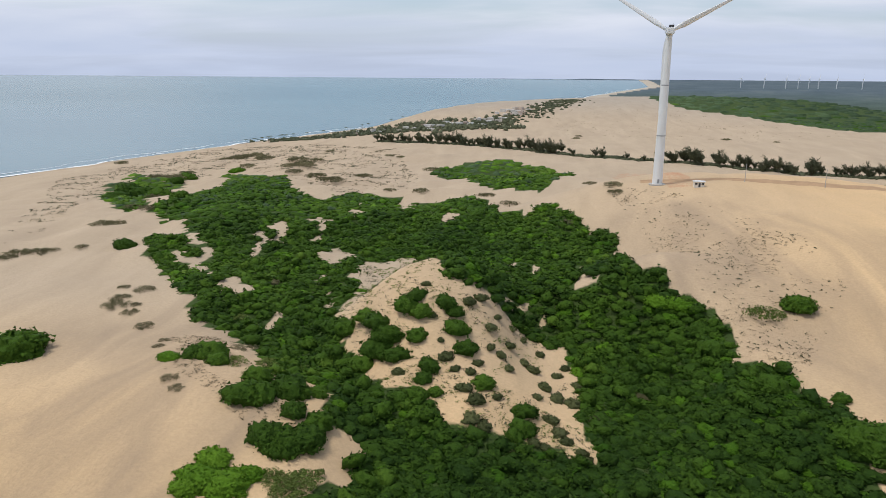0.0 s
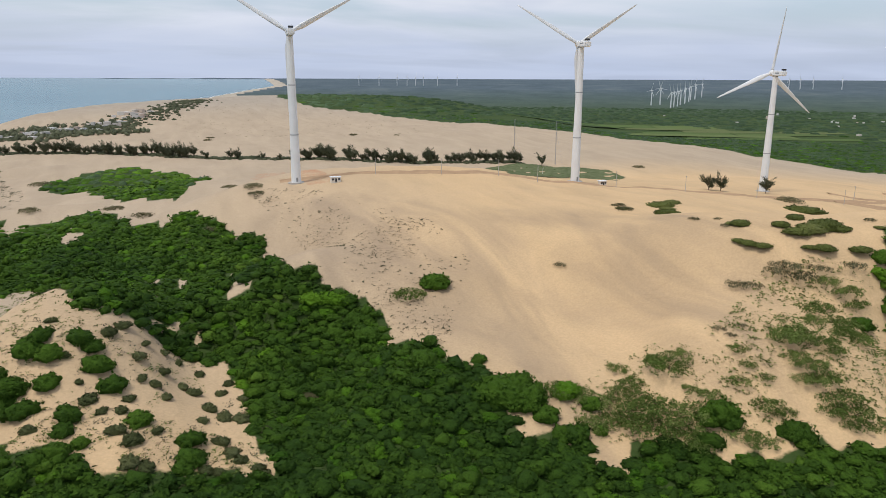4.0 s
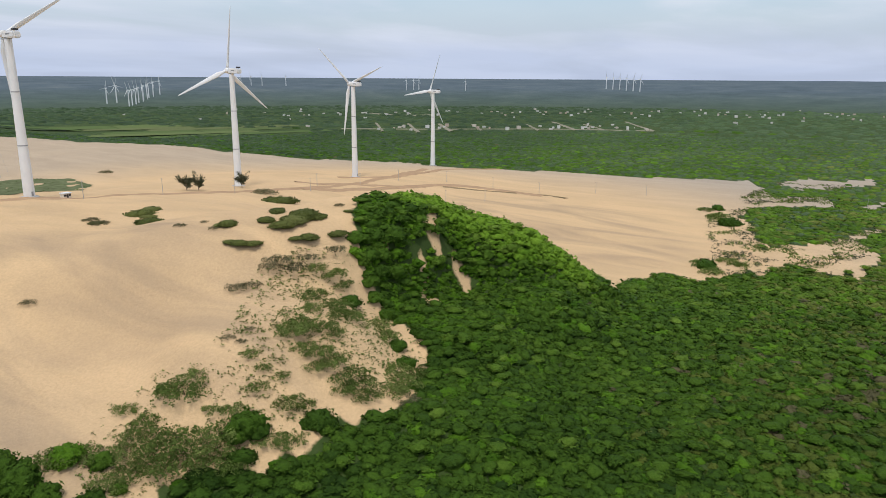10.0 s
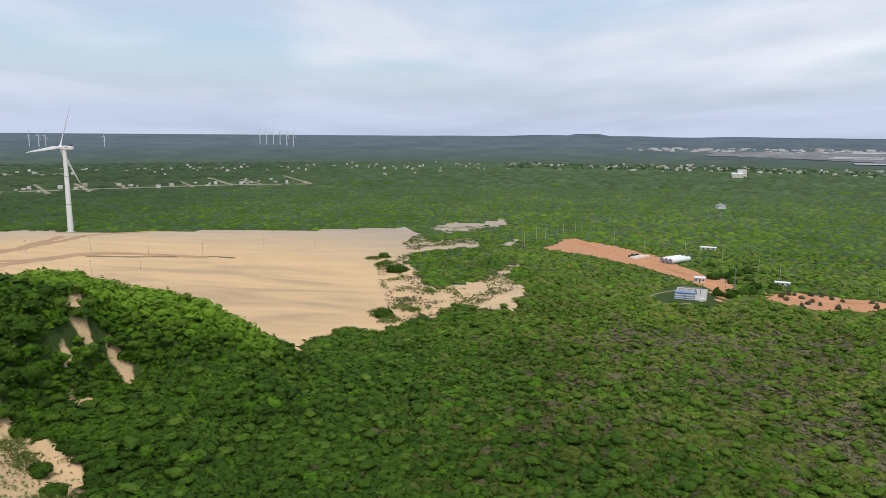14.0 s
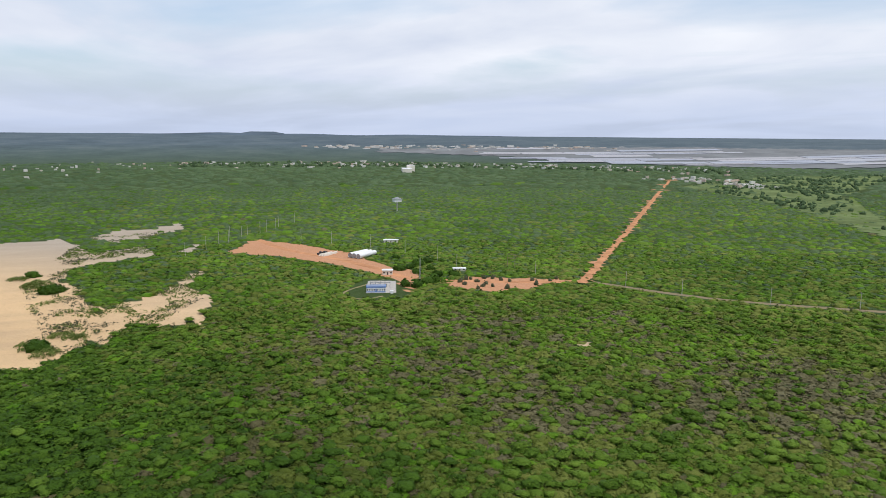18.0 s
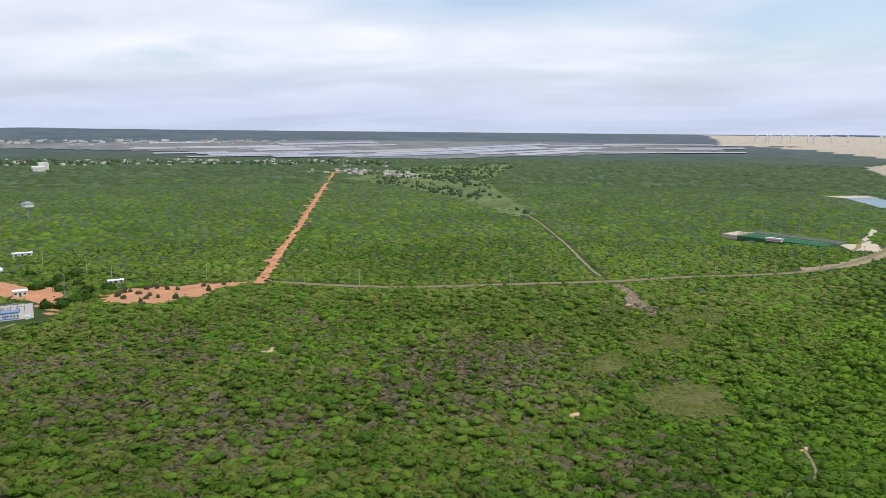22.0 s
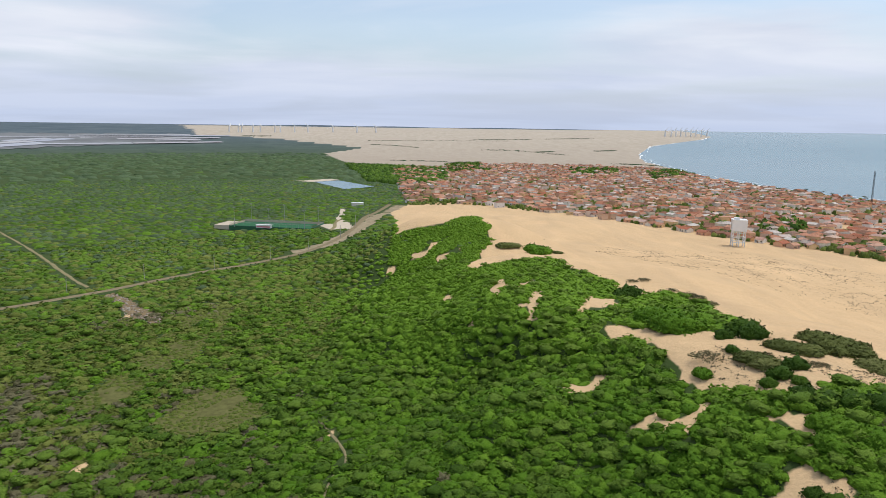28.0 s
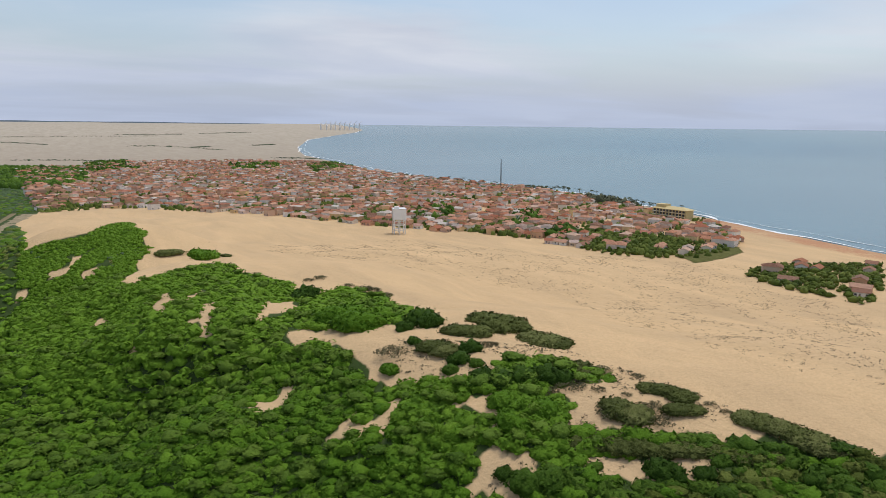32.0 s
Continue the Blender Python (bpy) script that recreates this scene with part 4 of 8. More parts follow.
def scatter(name, spots, templates, mat, seed, label):
    """Many shrubs in one mesh. Spots: x, y, z, radius, height, tone."""
    rng = np.random.default_rng(seed)
    which = rng.integers(0, len(templates), len(spots))
    turn = rng.uniform(0, 2 * np.pi, len(spots))
    vs, fs, ts, count = [], [], [], 0
    for k, (v, f) in enumerate(templates):
        s, a = spots[which == k], turn[which == k]
        if not len(s):
            continue
        c, n = np.cos(a)[:, None], np.sin(a)[:, None]
        x = s[:, 0:1] + s[:, 3:4] * (c * v[:, 0] - n * v[:, 1])
        y = s[:, 1:2] + s[:, 3:4] * (n * v[:, 0] + c * v[:, 1])
        z = s[:, 2:3] + s[:, 4:5] * v[:, 2]
        vs.append(np.stack([x, y, z], 2).reshape(-1, 3))
        fs.append((count + len(v) * np.arange(len(s))[:, None, None] + f).reshape(-1, 3))
        ts.append(np.repeat(s[:, 5], len(v)))
        count += len(v) * len(s)
    ob = mesh_object(name, np.concatenate(vs), np.concatenate(fs), mat)
    tone = ob.data.attributes.new("tone", "FLOAT", "POINT")
    values = np.concatenate(ts).astype(np.float32)
    if len(values) == len(ob.data.vertices):
        tone.data.foreach_set("value", values)
    return tagged(ob, label, "shrubs", kind="stuff")


def jittered(x0, x1, y0, y1, step, seed):
    rng = np.random.default_rng(seed)
    x, y = np.meshgrid(np.arange(float(x0), x1, step), np.arange(float(y0), y1, step * 0.87))
    x[1::2] += step / 2
    x, y = x.ravel(), y.ravel()
    return x + rng.uniform(-0.38, 0.38, len(x)) * step, y + rng.uniform(-0.38, 0.38, len(x)) * step


def steepness(x, y):
    """Rise over run of the ground."""
    e = 2.0
    return np.hypot(height(x + e, y) - height(x - e, y), height(x, y + e) - height(x, y - e)) / (2 * e)


def dryness(x, y):
    """Where the plain's shrubs stand leafless."""
    d = 0.62 * ripple(x, y, 46, 11) + 0.5 * ripple(x, y, 17, 12) + 0.3 * ripple(x, y, 7, 13)
    plain = fade(np.hypot(x - 240, (y + 120) * 0.9), 220, 110) * fade(y, 45, -25)
    return d * plain - 1.0 * (1 - plain)


def freshness(x, y):
    """Where young bright growth stands: slip faces, the southern ridge, the dune's tip."""
    f = fade(along(CREST_FACE, x, y), 22, 10) + 0.8 * fade(np.hypot(x + 32, y + 150), 45, 20) + 0.65 * fade(np.hypot(x - 5, (y + 210) * 0.8), 130, 70) + fade(np.hypot(x - 10, (y + 380) * 0.8), 120, 60) + 0.55 * fade(np.hypot(x - 25, y - 590), 90, 40) + 0.5 * fade(np.hypot(x - 290, y + 210), 90, 40)
    return np.clip(f, 0, 1)


def green_tone(x, y):
    """Leaf tone by place: fresh growth lighter, valley and far north-eastern plain darker."""
    t = 0.48 + 0.08 * ripple(x, y, 55, 21) + 0.09 * ripple(x, y, 21, 22) + 0.06 * ripple(x, y, 8, 23)
    valley = fade(np.hypot(x + 70, (y - 320) * 0.75), 290, 200)
    # shade and the nearest patches dim leaf tone in place of lens vignetting
    shade = fade(np.hypot(x - 185, y - 60), 190, 100)
    south = fade(np.hypot(x - 60, y + 420), 380, 150)
    north = np.clip((y - 200) / 350, 0, 1) * np.clip((x - 300) / 200, 0, 1)
    return t + 0.12 * valley * ripple(x, y, 12, 25) - 0.22 * valley - 0.12 * shade * (1 - valley) + 0.20 * freshness(x, y) - 0.16 * fade(np.hypot(x - 45, y + 160), 95, 50) + 0.14 * fade(np.hypot(x - 15, (y + 400) * 0.6), 90, 50) + 0.36 * fade(along(CREST_FACE, x, y), 22, 10) + 0.06 * south + 0.12 * fade(-y, 0, 90) * fade(np.hypot(x - 40, y), 120, 170) - 0.06 * fade(np.hypot(x - 80, y + 220), 75, 45) + 0.04 * fade(np.hypot(x + 25, y + 175), 60, 30) - 0.32 * north - 0.16 * fade(np.hypot(x - 60, y - 125), 85, 50)


def open_ground(x, y):
    """Roads, yards, fields and clearings, where no shrub stands."""
    bare = inside(RED_YARD, x, y) | inside(RED_ORCHARD, x, y) | (along(RED_ROAD, x, y) < 5.6) | (along(ROAD_LINE, x, y) < 5.5) | (along(ROAD_WEST, x, y) < 4.6)
    bare |= inside(PITCH, x, y) | inside(PITCH_LOT, x, y) | inside(POND_FLAT, x, y) | inside(RUBBLE, x, y) | (along(VERGE, x, y) < 8.0) | inside(SAND_LOT, x, y) | inside(POND, x, y) | inside(FARM_BAND, x, y) | inside(CLEARING, x, y) | inside(YARD, x, y) | inside(TOWN, x, y) | (along(YARD_LOOP, x, y) < 2.0) | inside(SALT_PANS, x, y)
    bare |= along(FARM_ROAD, x, y) < 18
    for lane in FARM_LANES:
        bare |= along(lane, x, y) < 11
    bare |= (along(TRACK, x, y) < 5.0) | (along(TRACK_B, x, y) < 2.2)
    thin = inside(CLEARING_B, x, y) | inside(FIELDS, x, y)
    return bare | thin & (ripple(x, y, 6, 31) + 0.4 * ripple(x, y, 2.3, 32) < 0.35)


def woods(name, near, far, step, low, high, templates, seed, label):
    x, y = jittered(-far, far + 70, -far - 15, far + 25, step, seed)
    d = np.hypot(x - 35, y - 5)
    ok = (d >= near) & (d < far)
    x, y = x[ok], y[ok]
    ok = (wooded(x, y) > 0.5) & ~open_ground(x, y) & (coast(x, y) > 90)
    x, y = x[ok], y[ok]
    rng = np.random.default_rng(seed + 1)
    z = height(x, y)
    d = np.hypot(x - 35, y - 5)
    r = step * (low + (high - low) * rng.random(len(x)) ** 1.3)
    tall = r * rng.uniform(0.42, 0.80, len(x)) * np.interp(d, [200, 300, 700, 1500], [1.0, 0.9, 0.8, 0.6])
    tone = np.clip(green_tone(x, y) + rng.normal(0, 1, len(x)) * np.interp(d, [200, 450], [0.10, 0.07]) + np.interp(d, [250, 500, 900, 1500], [0, 0.05, 0.02, -0.06]), 0, 0.95)
    dry = dryness(x, y) + rng.normal(0, 0.5, len(x)) > 0.52
    # share of plants tinted with haze grows with distance
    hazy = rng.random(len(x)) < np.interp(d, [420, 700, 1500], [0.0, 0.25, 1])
    steep = np.clip(steepness(x, y), 0, 0.9) if far < 700 else 0 * x
    low_growth = 1 - 0.45 * fade(np.hypot(x - 25, (y + 440) * 0.55), 75, 45)
    tall = tall * (1 + 0.35 * steep) * low_growth
    r = r * (1 + 0.1 * steep) * low_growth
    spots = np.stack([x, y, z + (0.12 * steep - 0.18) * r, r, tall, tone], 1)
    young = ~dry & ~hazy & ((freshness(x, y) > 0.35 + 0.5 * rng.random(len(x))) | (rng.random(len(x)) < 0.10 + 0.3 * fade(np.hypot(x - 20, y + 280), 190, 90)))
    plain = fade(-y, -60, 40) * fade(np.hypot(x - 10, y + 210), 90, 170)
    sallow = ~dry & ~hazy & ~young & (rng.random(len(x)) < np.interp(d, [350, 650], [0.62, 0.15]) * plain)
    leafy = ~dry & ~hazy & ~young & ~sallow
    scatter("sallow_" + name, spots[sallow], templates, SALLOW, seed + 8, "yellow-green shrubs of the dry plain") if sallow.sum() > 20 else None
    scatter(name, spots[leafy], templates, LEAF, seed + 2, label) if leafy.sum() > 20 else None
    scatter("fresh_" + name, spots[young], templates, FRESH_LEAF, seed + 6, "bright fresh green shrubs in closed canopy") if young.sum() > 20 else None
    scatter("dusky_" + name, spots[~dry & hazy], templates, HAZED_LEAF, seed + 4, "green shrubs of the far plain, tinted with distance haze") if (~dry & hazy).sum() > 20 else None
    if dry.sum() > 20:
        spots[:, 4] *= 0.9
        scatter("dry_" + name, spots[dry], templates, TWIGS, seed + 3, "leafless grey-brown shrubs standing among the green ones")


NEAR_CROWNS = [dome(100 + k, 2, 7 + k % 4, 54, 0.30, width=0.09) for k in range(14)]
MID_CROWNS = [dome(200 + k, 1, 4, 26, 0.36, width=0.2) for k in range(14)]
LOW_CROWNS = [dome(300 + k, 1, 4, 7, 0.36, width=0.25) for k in range(12)]
FAR_CROWNS = []
for k in range(5):
    rng = np.random.default_rng(400 + k)
    a = np.linspace(0, 2 * np.pi, 5)[:-1] + rng.uniform(-0.35, 0.35, 4)
    ring = np.stack([np.cos(a), np.sin(a), 0 * a - 0.1], 1) * rng.uniform(0.8, 1.2, (4, 1))
    mid = np.stack([0.64 * np.cos(a + 0.7), 0.64 * np.sin(a + 0.7), rng.uniform(0.45, 0.9, 4)], 1)
    v = np.concatenate([ring, mid, [[0, 0, rng.uniform(0.8, 1.0)]]])
    f = [[i, (i + 1) % 4, 4 + i] for i in range(4)] + [[4 + i, (i + 1) % 4, 4 + (i + 1) % 4] for i in range(4)] + [[4 + i, 4 + (i + 1) % 4, 8] for i in range(4)]
    FAR_CROWNS.append((v, np.array(f)))

woods("underfoot_shrubland", 0, 118, 4.6, 0.50, 0.9, LOW_CROWNS, 1050, "dense rounded green shrubs below the dunes")
woods("shrubland", 118, 225, 2.9, 0.62, 1.08, NEAR_CROWNS, 1000, "dense rounded green shrubs covering valley and plain")
woods("middle_shrubland", 225, 400, 3.7, 0.66, 1.10, MID_CROWNS, 1100, "dense rounded green shrubs covering the plain")


def round_trees(name, near, far, step, seed, templates):
    """Single rounded trees that stand out of the canopy."""
    x, y = jittered(-far, far + 70, -far - 15, far + 25, step, seed)
    d = np.hypot(x - 35, y - 5)
    rng = np.random.default_rng(seed)
    ok = (d >= near) & (d < far) & (rng.random(len(x)) < 0.6)
    x, y = x[ok], y[ok]
    ok = (wooded(x, y) > 0.5) & ~open_ground(x, y) & (coast(x, y) > 90)
    x, y = x[ok], y[ok]
    r = rng.uniform(1.5, 3.0, len(x))
    valley = fade(np.hypot(x + 20, (y - 260) * 0.8), 240, 130)
    tone = np.clip(green_tone(x, y) + 0.10 + rng.normal(0, 0.11, len(x)), 0, 0.95)
    spots = np.stack([x, y, height(x, y) + 0.45 * r, r, r * rng.uniform(0.75, 1.0, len(x)) * (0.58 + 0.42 * valley), tone], 1)
    scatter(name, spots, templates, LEAF, seed + 2, "rounded green trees standing out of the shrub canopy")


round_trees("round_trees", 130, 260, 7.0, 1700, NEAR_CROWNS)
round_trees("farther_round_trees", 260, 420, 8.5, 1710, MID_CROWNS)
woods("outer_shrubland", 400, 640, 4.6, 0.60, 1.04, LOW_CROWNS, 1200, "green shrub canopy of the plain")
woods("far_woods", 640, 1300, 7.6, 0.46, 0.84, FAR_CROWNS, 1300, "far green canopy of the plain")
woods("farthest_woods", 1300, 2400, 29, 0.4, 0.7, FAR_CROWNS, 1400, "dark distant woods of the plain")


def slope_woods(name, outline, step, seed):
    """The steep slip faces, thick with fresh shrubs."""
    o = np.array(outline, float)
    x, y = jittered(o[:, 0].min(), o[:, 0].max(), o[:, 1].min(), o[:, 1].max(), step, seed)
    ok = inside(outline, x, y) & (wooded(x, y) > 0.5)
    x, y = x[ok], y[ok]
    rng = np.random.default_rng(seed)
    r = rng.uniform(0.55, 1.1, len(x)) * step
    steep = np.clip(steepness(x, y), 0, 0.9)
    tone = np.clip(green_tone(x, y) + rng.normal(0.03, 0.08, len(x)), 0, 0.9)
    scatter(name, np.stack([x, y, height(x, y) + (0.15 * steep - 0.2) * r, r * (1 + 0.1 * steep), r * 0.7 * (1 + 0.4 * steep), tone], 1), MID_CROWNS, FRESH_LEAF, seed + 1, "bright green shrubs on a steep dune face")


slope_woods("slip_face_shrubs", [(200, 200), (285, 175), (330, 95), (300, 78), (205, 100), (190, 150)], 1.75, 1500)
slope_woods("ridge_face_shrubs", [(-12, -520), (60, -500), (70, -380), (60, -270), (0, -240), (-10, -400)], 2.1, 1510)


def meadow(name, outline, step, seed):
    """Low fresh grass and seedlings in the clearings."""
    o = np.array(outline, float)
    x, y = jittered(o[:, 0].min(), o[:, 0].max(), o[:, 1].min(), o[:, 1].max(), step, seed)
    ok = inside(outline, x, y) & (ripple(x, y, 9, seed) + 0.6 * ripple(x, y, 3, seed + 1) > -1.1)
    x, y = x[ok], y[ok]
    rng = np.random.default_rng(seed)
    r = step * rng.uniform(0.35, 0.7, len(x))
    spots = np.stack([x, y, height(x, y) + 0.05, r, r * 0.4, np.clip(0.50 + rng.normal(0, 0.10, len(x)), 0, 0.9)], 1)
    scatter(name, spots, FAR_CROWNS, SALLOW, seed + 1, "low yellow-green grass in a clearing")


DRY_GRASS = plain_material("dry_grass", (0.120, 0.122, 0.046), 0.95, 0, 0.35, 0.35, 0.03)
meadow("clearing_grass", CLEARING, 1.9, 1600)
meadow("track_grass", CLEARING_B, 2.4, 1610)


# ---- single shrubs on the dunes ----
PLANT_KINDS = {
    "green": ("shrub", "dense dark-green rounded shrub rooted in dune sand", LEAF, (0.20, 0.46), dict(fine=3, lumps=16, leaves=220, leaf=0.16, tall=0.85, width=0.06)),
    "broad green": ("shrub", "broad dark-green shrub thicket rooted in dune sand", LEAF, (0.20, 0.46), dict(fine=4, lumps=34, leaves=520, leaf=0.10, tall=0.68, width=0.028, swell=0.26)),
    "fresh": ("shrub", "bright yellow-green leafy shrub spreading over dune sand", FRESH_LEAF, (0.44, 0.66), dict(fine=4, lumps=40, leaves=520, leaf=0.09, tall=0.55, width=0.024, swell=0.22)),
    "cushion": ("cushion_shrub", "low olive-green cushion shrub on a sand hummock", CUSHION, (0.20, 0.60), dict(fine=4, lumps=40, leaves=520, leaf=0.08, tall=0.34, width=0.024, swell=0.22)),
    "olive": ("bush", "open olive-grey bush with sand showing through", OLIVE, (0.25, 0.55), dict(leaves=1700, leaf=0.058, lobes=26, tall=0.38, spread=1.2, size=(0.16, 0.30))),
    "dark": ("shrub", "low dusky olive shrub clinging to the bare mound", DUSK, (0.25, 0.6), dict(fine=3, lumps=12, leaves=190, leaf=0.22, tall=0.75, width=0.06)),
    "dry": ("scrub", "low brown wind-dried scrub on a sand hummock", DRY, (0.1, 0.45), dict(leaves=1100, leaf=0.058, lobes=24, tall=0.34, spread=1.15, size=(0.16, 0.28))),
}
PLANT_MASTERS = {}


def plant_master(kind, k):
    name, label, mat, tones, shape = PLANT_KINDS[kind]
    top = thing(name, pose(0, 0, 0), label, "shrub", "shrubs of the dunes")
    v, f = (dome if "fine" in shape else crown)(5000 + 37 * k + len(kind), **shape)
    head = mesh_object("crown", v, f, mat)
    tone = head.data.attributes.new("tone", "FLOAT", "POINT")
    tone.data.foreach_set("value", np.full(len(head.data.vertices), tones[0] + (tones[1] - tones[0]) * (k % 4) / 3, np.float32))
    head.parent = top
    for j in range(3):
        s = bmesh.new()
        a = 2.1 * j + k
        tube(s, (0.05 * math.cos(a), 0.05 * math.sin(a), -0.12), (0.4 * math.cos(a), 0.4 * math.sin(a), 0.42 * shape["tall"] + 0.1), 0.035, 0.015, 5)
        part("stem", s, BARK, top)
    return top


def plant(kind, x, y, r):
    r *= 1.1
    if kind == "green" and r > 5.5:
        kind = "broad green"
    made = PLANT_MASTERS.setdefault(kind, [])
    m = pose(x, y, ground_at(x, y) - 0.04 * r, 0, 0, (x * 37 + y * 91) % 360) @ Matrix.Diagonal((r, r, r * 0.95, 1))
    if len(made) < 5:
        top = plant_master(kind, len(made))
        made.append(top)
        top.matrix_basis = m
        return
    source = made[int(abs(x * 13 + y * 7)) % 5]
    keep = source.matrix_basis.copy()
    source.matrix_basis = Matrix()
    copy_thing(source, m)
    source.matrix_basis = keep


for x, y, r in [(193.6, 233.1, 5.3), (188.9, 257.9, 2.8), (211.5, 259.3, 6.1), (221.7, 264.6, 4.4), (327.5, 281.9, 9.8), (207.2, 249.3, 3.6), (183.9, 183.7, 3.9), (182.3, 186.2, 2.2), (203.6, 167.0, 6.2), (196.3, 166.0, 5.2), (191.0, 166.3, 4.6), (204.7, 162.9, 4.0), (190.7, 173.2, 3.4), (201.6, 177.6, 3.6), (178.1, 168.1, 2.9), (175.6, 171.9, 3.3), (174.7, 175.2, 2.1), (192.2, 156.8, 3.7), (188.6, 159.4, 2.4), (202.0, 152.2, 3.6), (217.5, 158.0, 1.8), (-62.7, -193.8, 7.4), (-64.0, -188.5, 8.4), (-66.9, -184.5, 5.1)]:
    plant('cushion', x, y, r)
for x, y, r in [(-48.1, -188.5, 5.4), (-52.1, -185.7, 5.4), (-65.3, -174.9, 5.4), (-66.2, -169.7, 6.5), (-68.4, -165.7, 4.7), (-36.0, -183.2, 5.5), (-37.1, -178.7, 5.1), (-55.3, -152.1, 4.9), (-56.6, -147.0, 5.3), (-57.9, -143.4, 3.8), (-61.5, -125.4, 3.5), (-63.0, -121.5, 4.3), (-63.2, -117.8, 3.9), (-49.1, -123.8, 5.5), (-50.3, -119.9, 5.4), (-58.6, -114.7, 3.9), (-60.7, -112.6, 3.0), (-66.7, -103.1, 3.9), (-67.6, -99.8, 4.2), (-68.4, -96.3, 4.2), (-68.6, -92.8, 4.6), (-68.6, -89.5, 4.9), (-69.1, -86.5, 4.6), (-34.9, -120.3, 4.3)]:
    plant('cushion', x, y, r)
for x, y, r in [(-37.6, -118.0, 4.7), (-40.4, -115.1, 5.3), (-42.8, -111.9, 4.7), (-45.3, -108.9, 4.7), (-48.0, -106.2, 4.3), (-50.3, -103.3, 4.1), (-53.1, -100.1, 3.5), (-54.9, -96.3, 3.5), (-57.3, -93.7, 3.5), (-60.4, -91.1, 3.2), (-10.1, -443.7, 6.6), (-15.8, -445.4, 5.5), (-44.9, -441.5, 4.3)]:
    plant('cushion', x, y, r)
for x, y, r in [(391.2, 49.2, 4.9), (566.0, 59.8, 4.2), (513.3, 47.0, 7.6), (-58.0, 209.8, 4.1), (-51.0, 208.9, 3.6), (-46.7, 204.4, 4.2), (-41.3, 197.9, 5.4), (-37.3, 205.3, 3.8), (-35.2, 208.9, 3.2), (-32.4, 202.8, 3.4), (-32.4, 194.8, 3.0), (-43.6, 193.7, 4.7), (-48.5, 190.5, 4.1), (-37.9, 189.6, 3.6), (-25.1, 207.3, 3.4), (-22.0, 204.5, 2.7), (-20.5, 199.1, 3.7), (-17.1, 193.3, 3.3), (-27.0, 184.3, 3.2), (-28.1, 178.6, 2.7), (-28.4, 171.0, 3.0), (-32.1, 169.1, 2.6), (-64.3, 215.2, 4.0), (-23.8, 173.3, 2.1)]:
    plant('green', x, y, r)
for x, y, r in [(0.1, 174.0, 3.1), (0.7, 167.5, 3.3), (-1.9, 163.7, 2.4), (-11.2, 180.6, 3.1), (-154.9, 178.0, 9.6), (-156.0, 183.2, 8.4), (-201.5, 317.9, 6.0), (-88.8, 175.4, 4.6), (-91.3, 173.7, 3.5), (-83.9, 169.9, 3.0), (-69.9, 153.6, 4.5), (-66.2, 154.0, 4.4), (-70.2, 163.7, 3.6), (-60.6, 160.4, 4.9), (-57.3, 160.4, 2.6), (-54.9, 139.3, 6.0), (-50.3, 143.3, 5.4), (-59.0, 140.3, 4.1), (-49.4, 149.3, 3.6), (-53.9, 164.1, 2.6), (-55.8, 150.9, 3.1), (-330.7, 515.6, 10.2), (-343.7, 557.6, 12.2), (-319.6, 540.8, 11.8)]:
    plant('green', x, y, r)
for x, y, r in [(-291.8, 512.8, 9.9), (-326.5, 603.3, 8.2), (-234.2, 436.9, 6.5), (-329.6, 631.2, 9.2), (207.4, 148.2, 3.5), (214.6, 146.0, 3.6), (207.7, 143.9, 3.9), (213.3, 142.2, 3.6), (221.9, 141.7, 4.1), (210.6, 140.4, 3.5), (203.1, 140.4, 3.5), (216.1, 138.3, 4.1), (201.9, 137.7, 3.1), (189.0, 138.5, 3.3), (202.0, 133.1, 3.1), (187.1, 120.6, 2.9), (180.6, 113.6, 3.1), (138.9, 115.0, 3.8), (139.0, 112.3, 2.6), (126.9, 127.5, 4.2), (124.0, 128.1, 3.5), (127.3, 124.4, 2.6), (120.7, 124.3, 2.9), (-44.2, -206.8, 4.6)]:
    plant('green', x, y, r)
for x, y, r in [(-45.0, -200.8, 4.2), (-36.4, -202.5, 2.9), (-35.8, -170.8, 3.1), (-42.7, -174.3, 3.1), (-37.5, -164.4, 2.0), (-31.2, -167.5, 2.3), (-34.0, -156.0, 3.3), (-41.1, -147.6, 3.7), (-45.8, -145.7, 3.7), (-48.2, -142.7, 3.1), (-35.4, -149.4, 3.3), (-40.1, -103.4, 3.2), (-41.0, -101.1, 2.4), (-17.7, -117.6, 3.7), (-21.4, -115.1, 3.7), (-16.5, -123.6, 2.0), (-17.9, -120.7, 1.8), (-45.3, -96.5, 2.2), (-26.5, -114.3, 2.2), (-36.0, -283.2, 4.8), (-30.3, -277.4, 3.9), (-32.8, -189.3, 2.0), (-48.8, -103.4, 1.5), (82.3, 161.8, 7.3)]:
    plant('green', x, y, r)
for x, y, r in [(86.6, 158.8, 6.3), (85.8, 163.2, 6.0), (82.3, 179.5, 2.2), (67.7, 183.7, 4.4), (64.9, 184.8, 2.9), (55.5, 216.2, 4.1), (57.2, 208.2, 4.4), (89.5, 152.0, 3.4), (104.2, 152.0, 3.0), (94.7, 144.0, 3.4), (90.9, 144.9, 3.0), (52.6, 227.0, 2.8), (101.8, 143.6, 2.0), (86.8, 226.5, 5.5)]:
    plant('green', x, y, r)
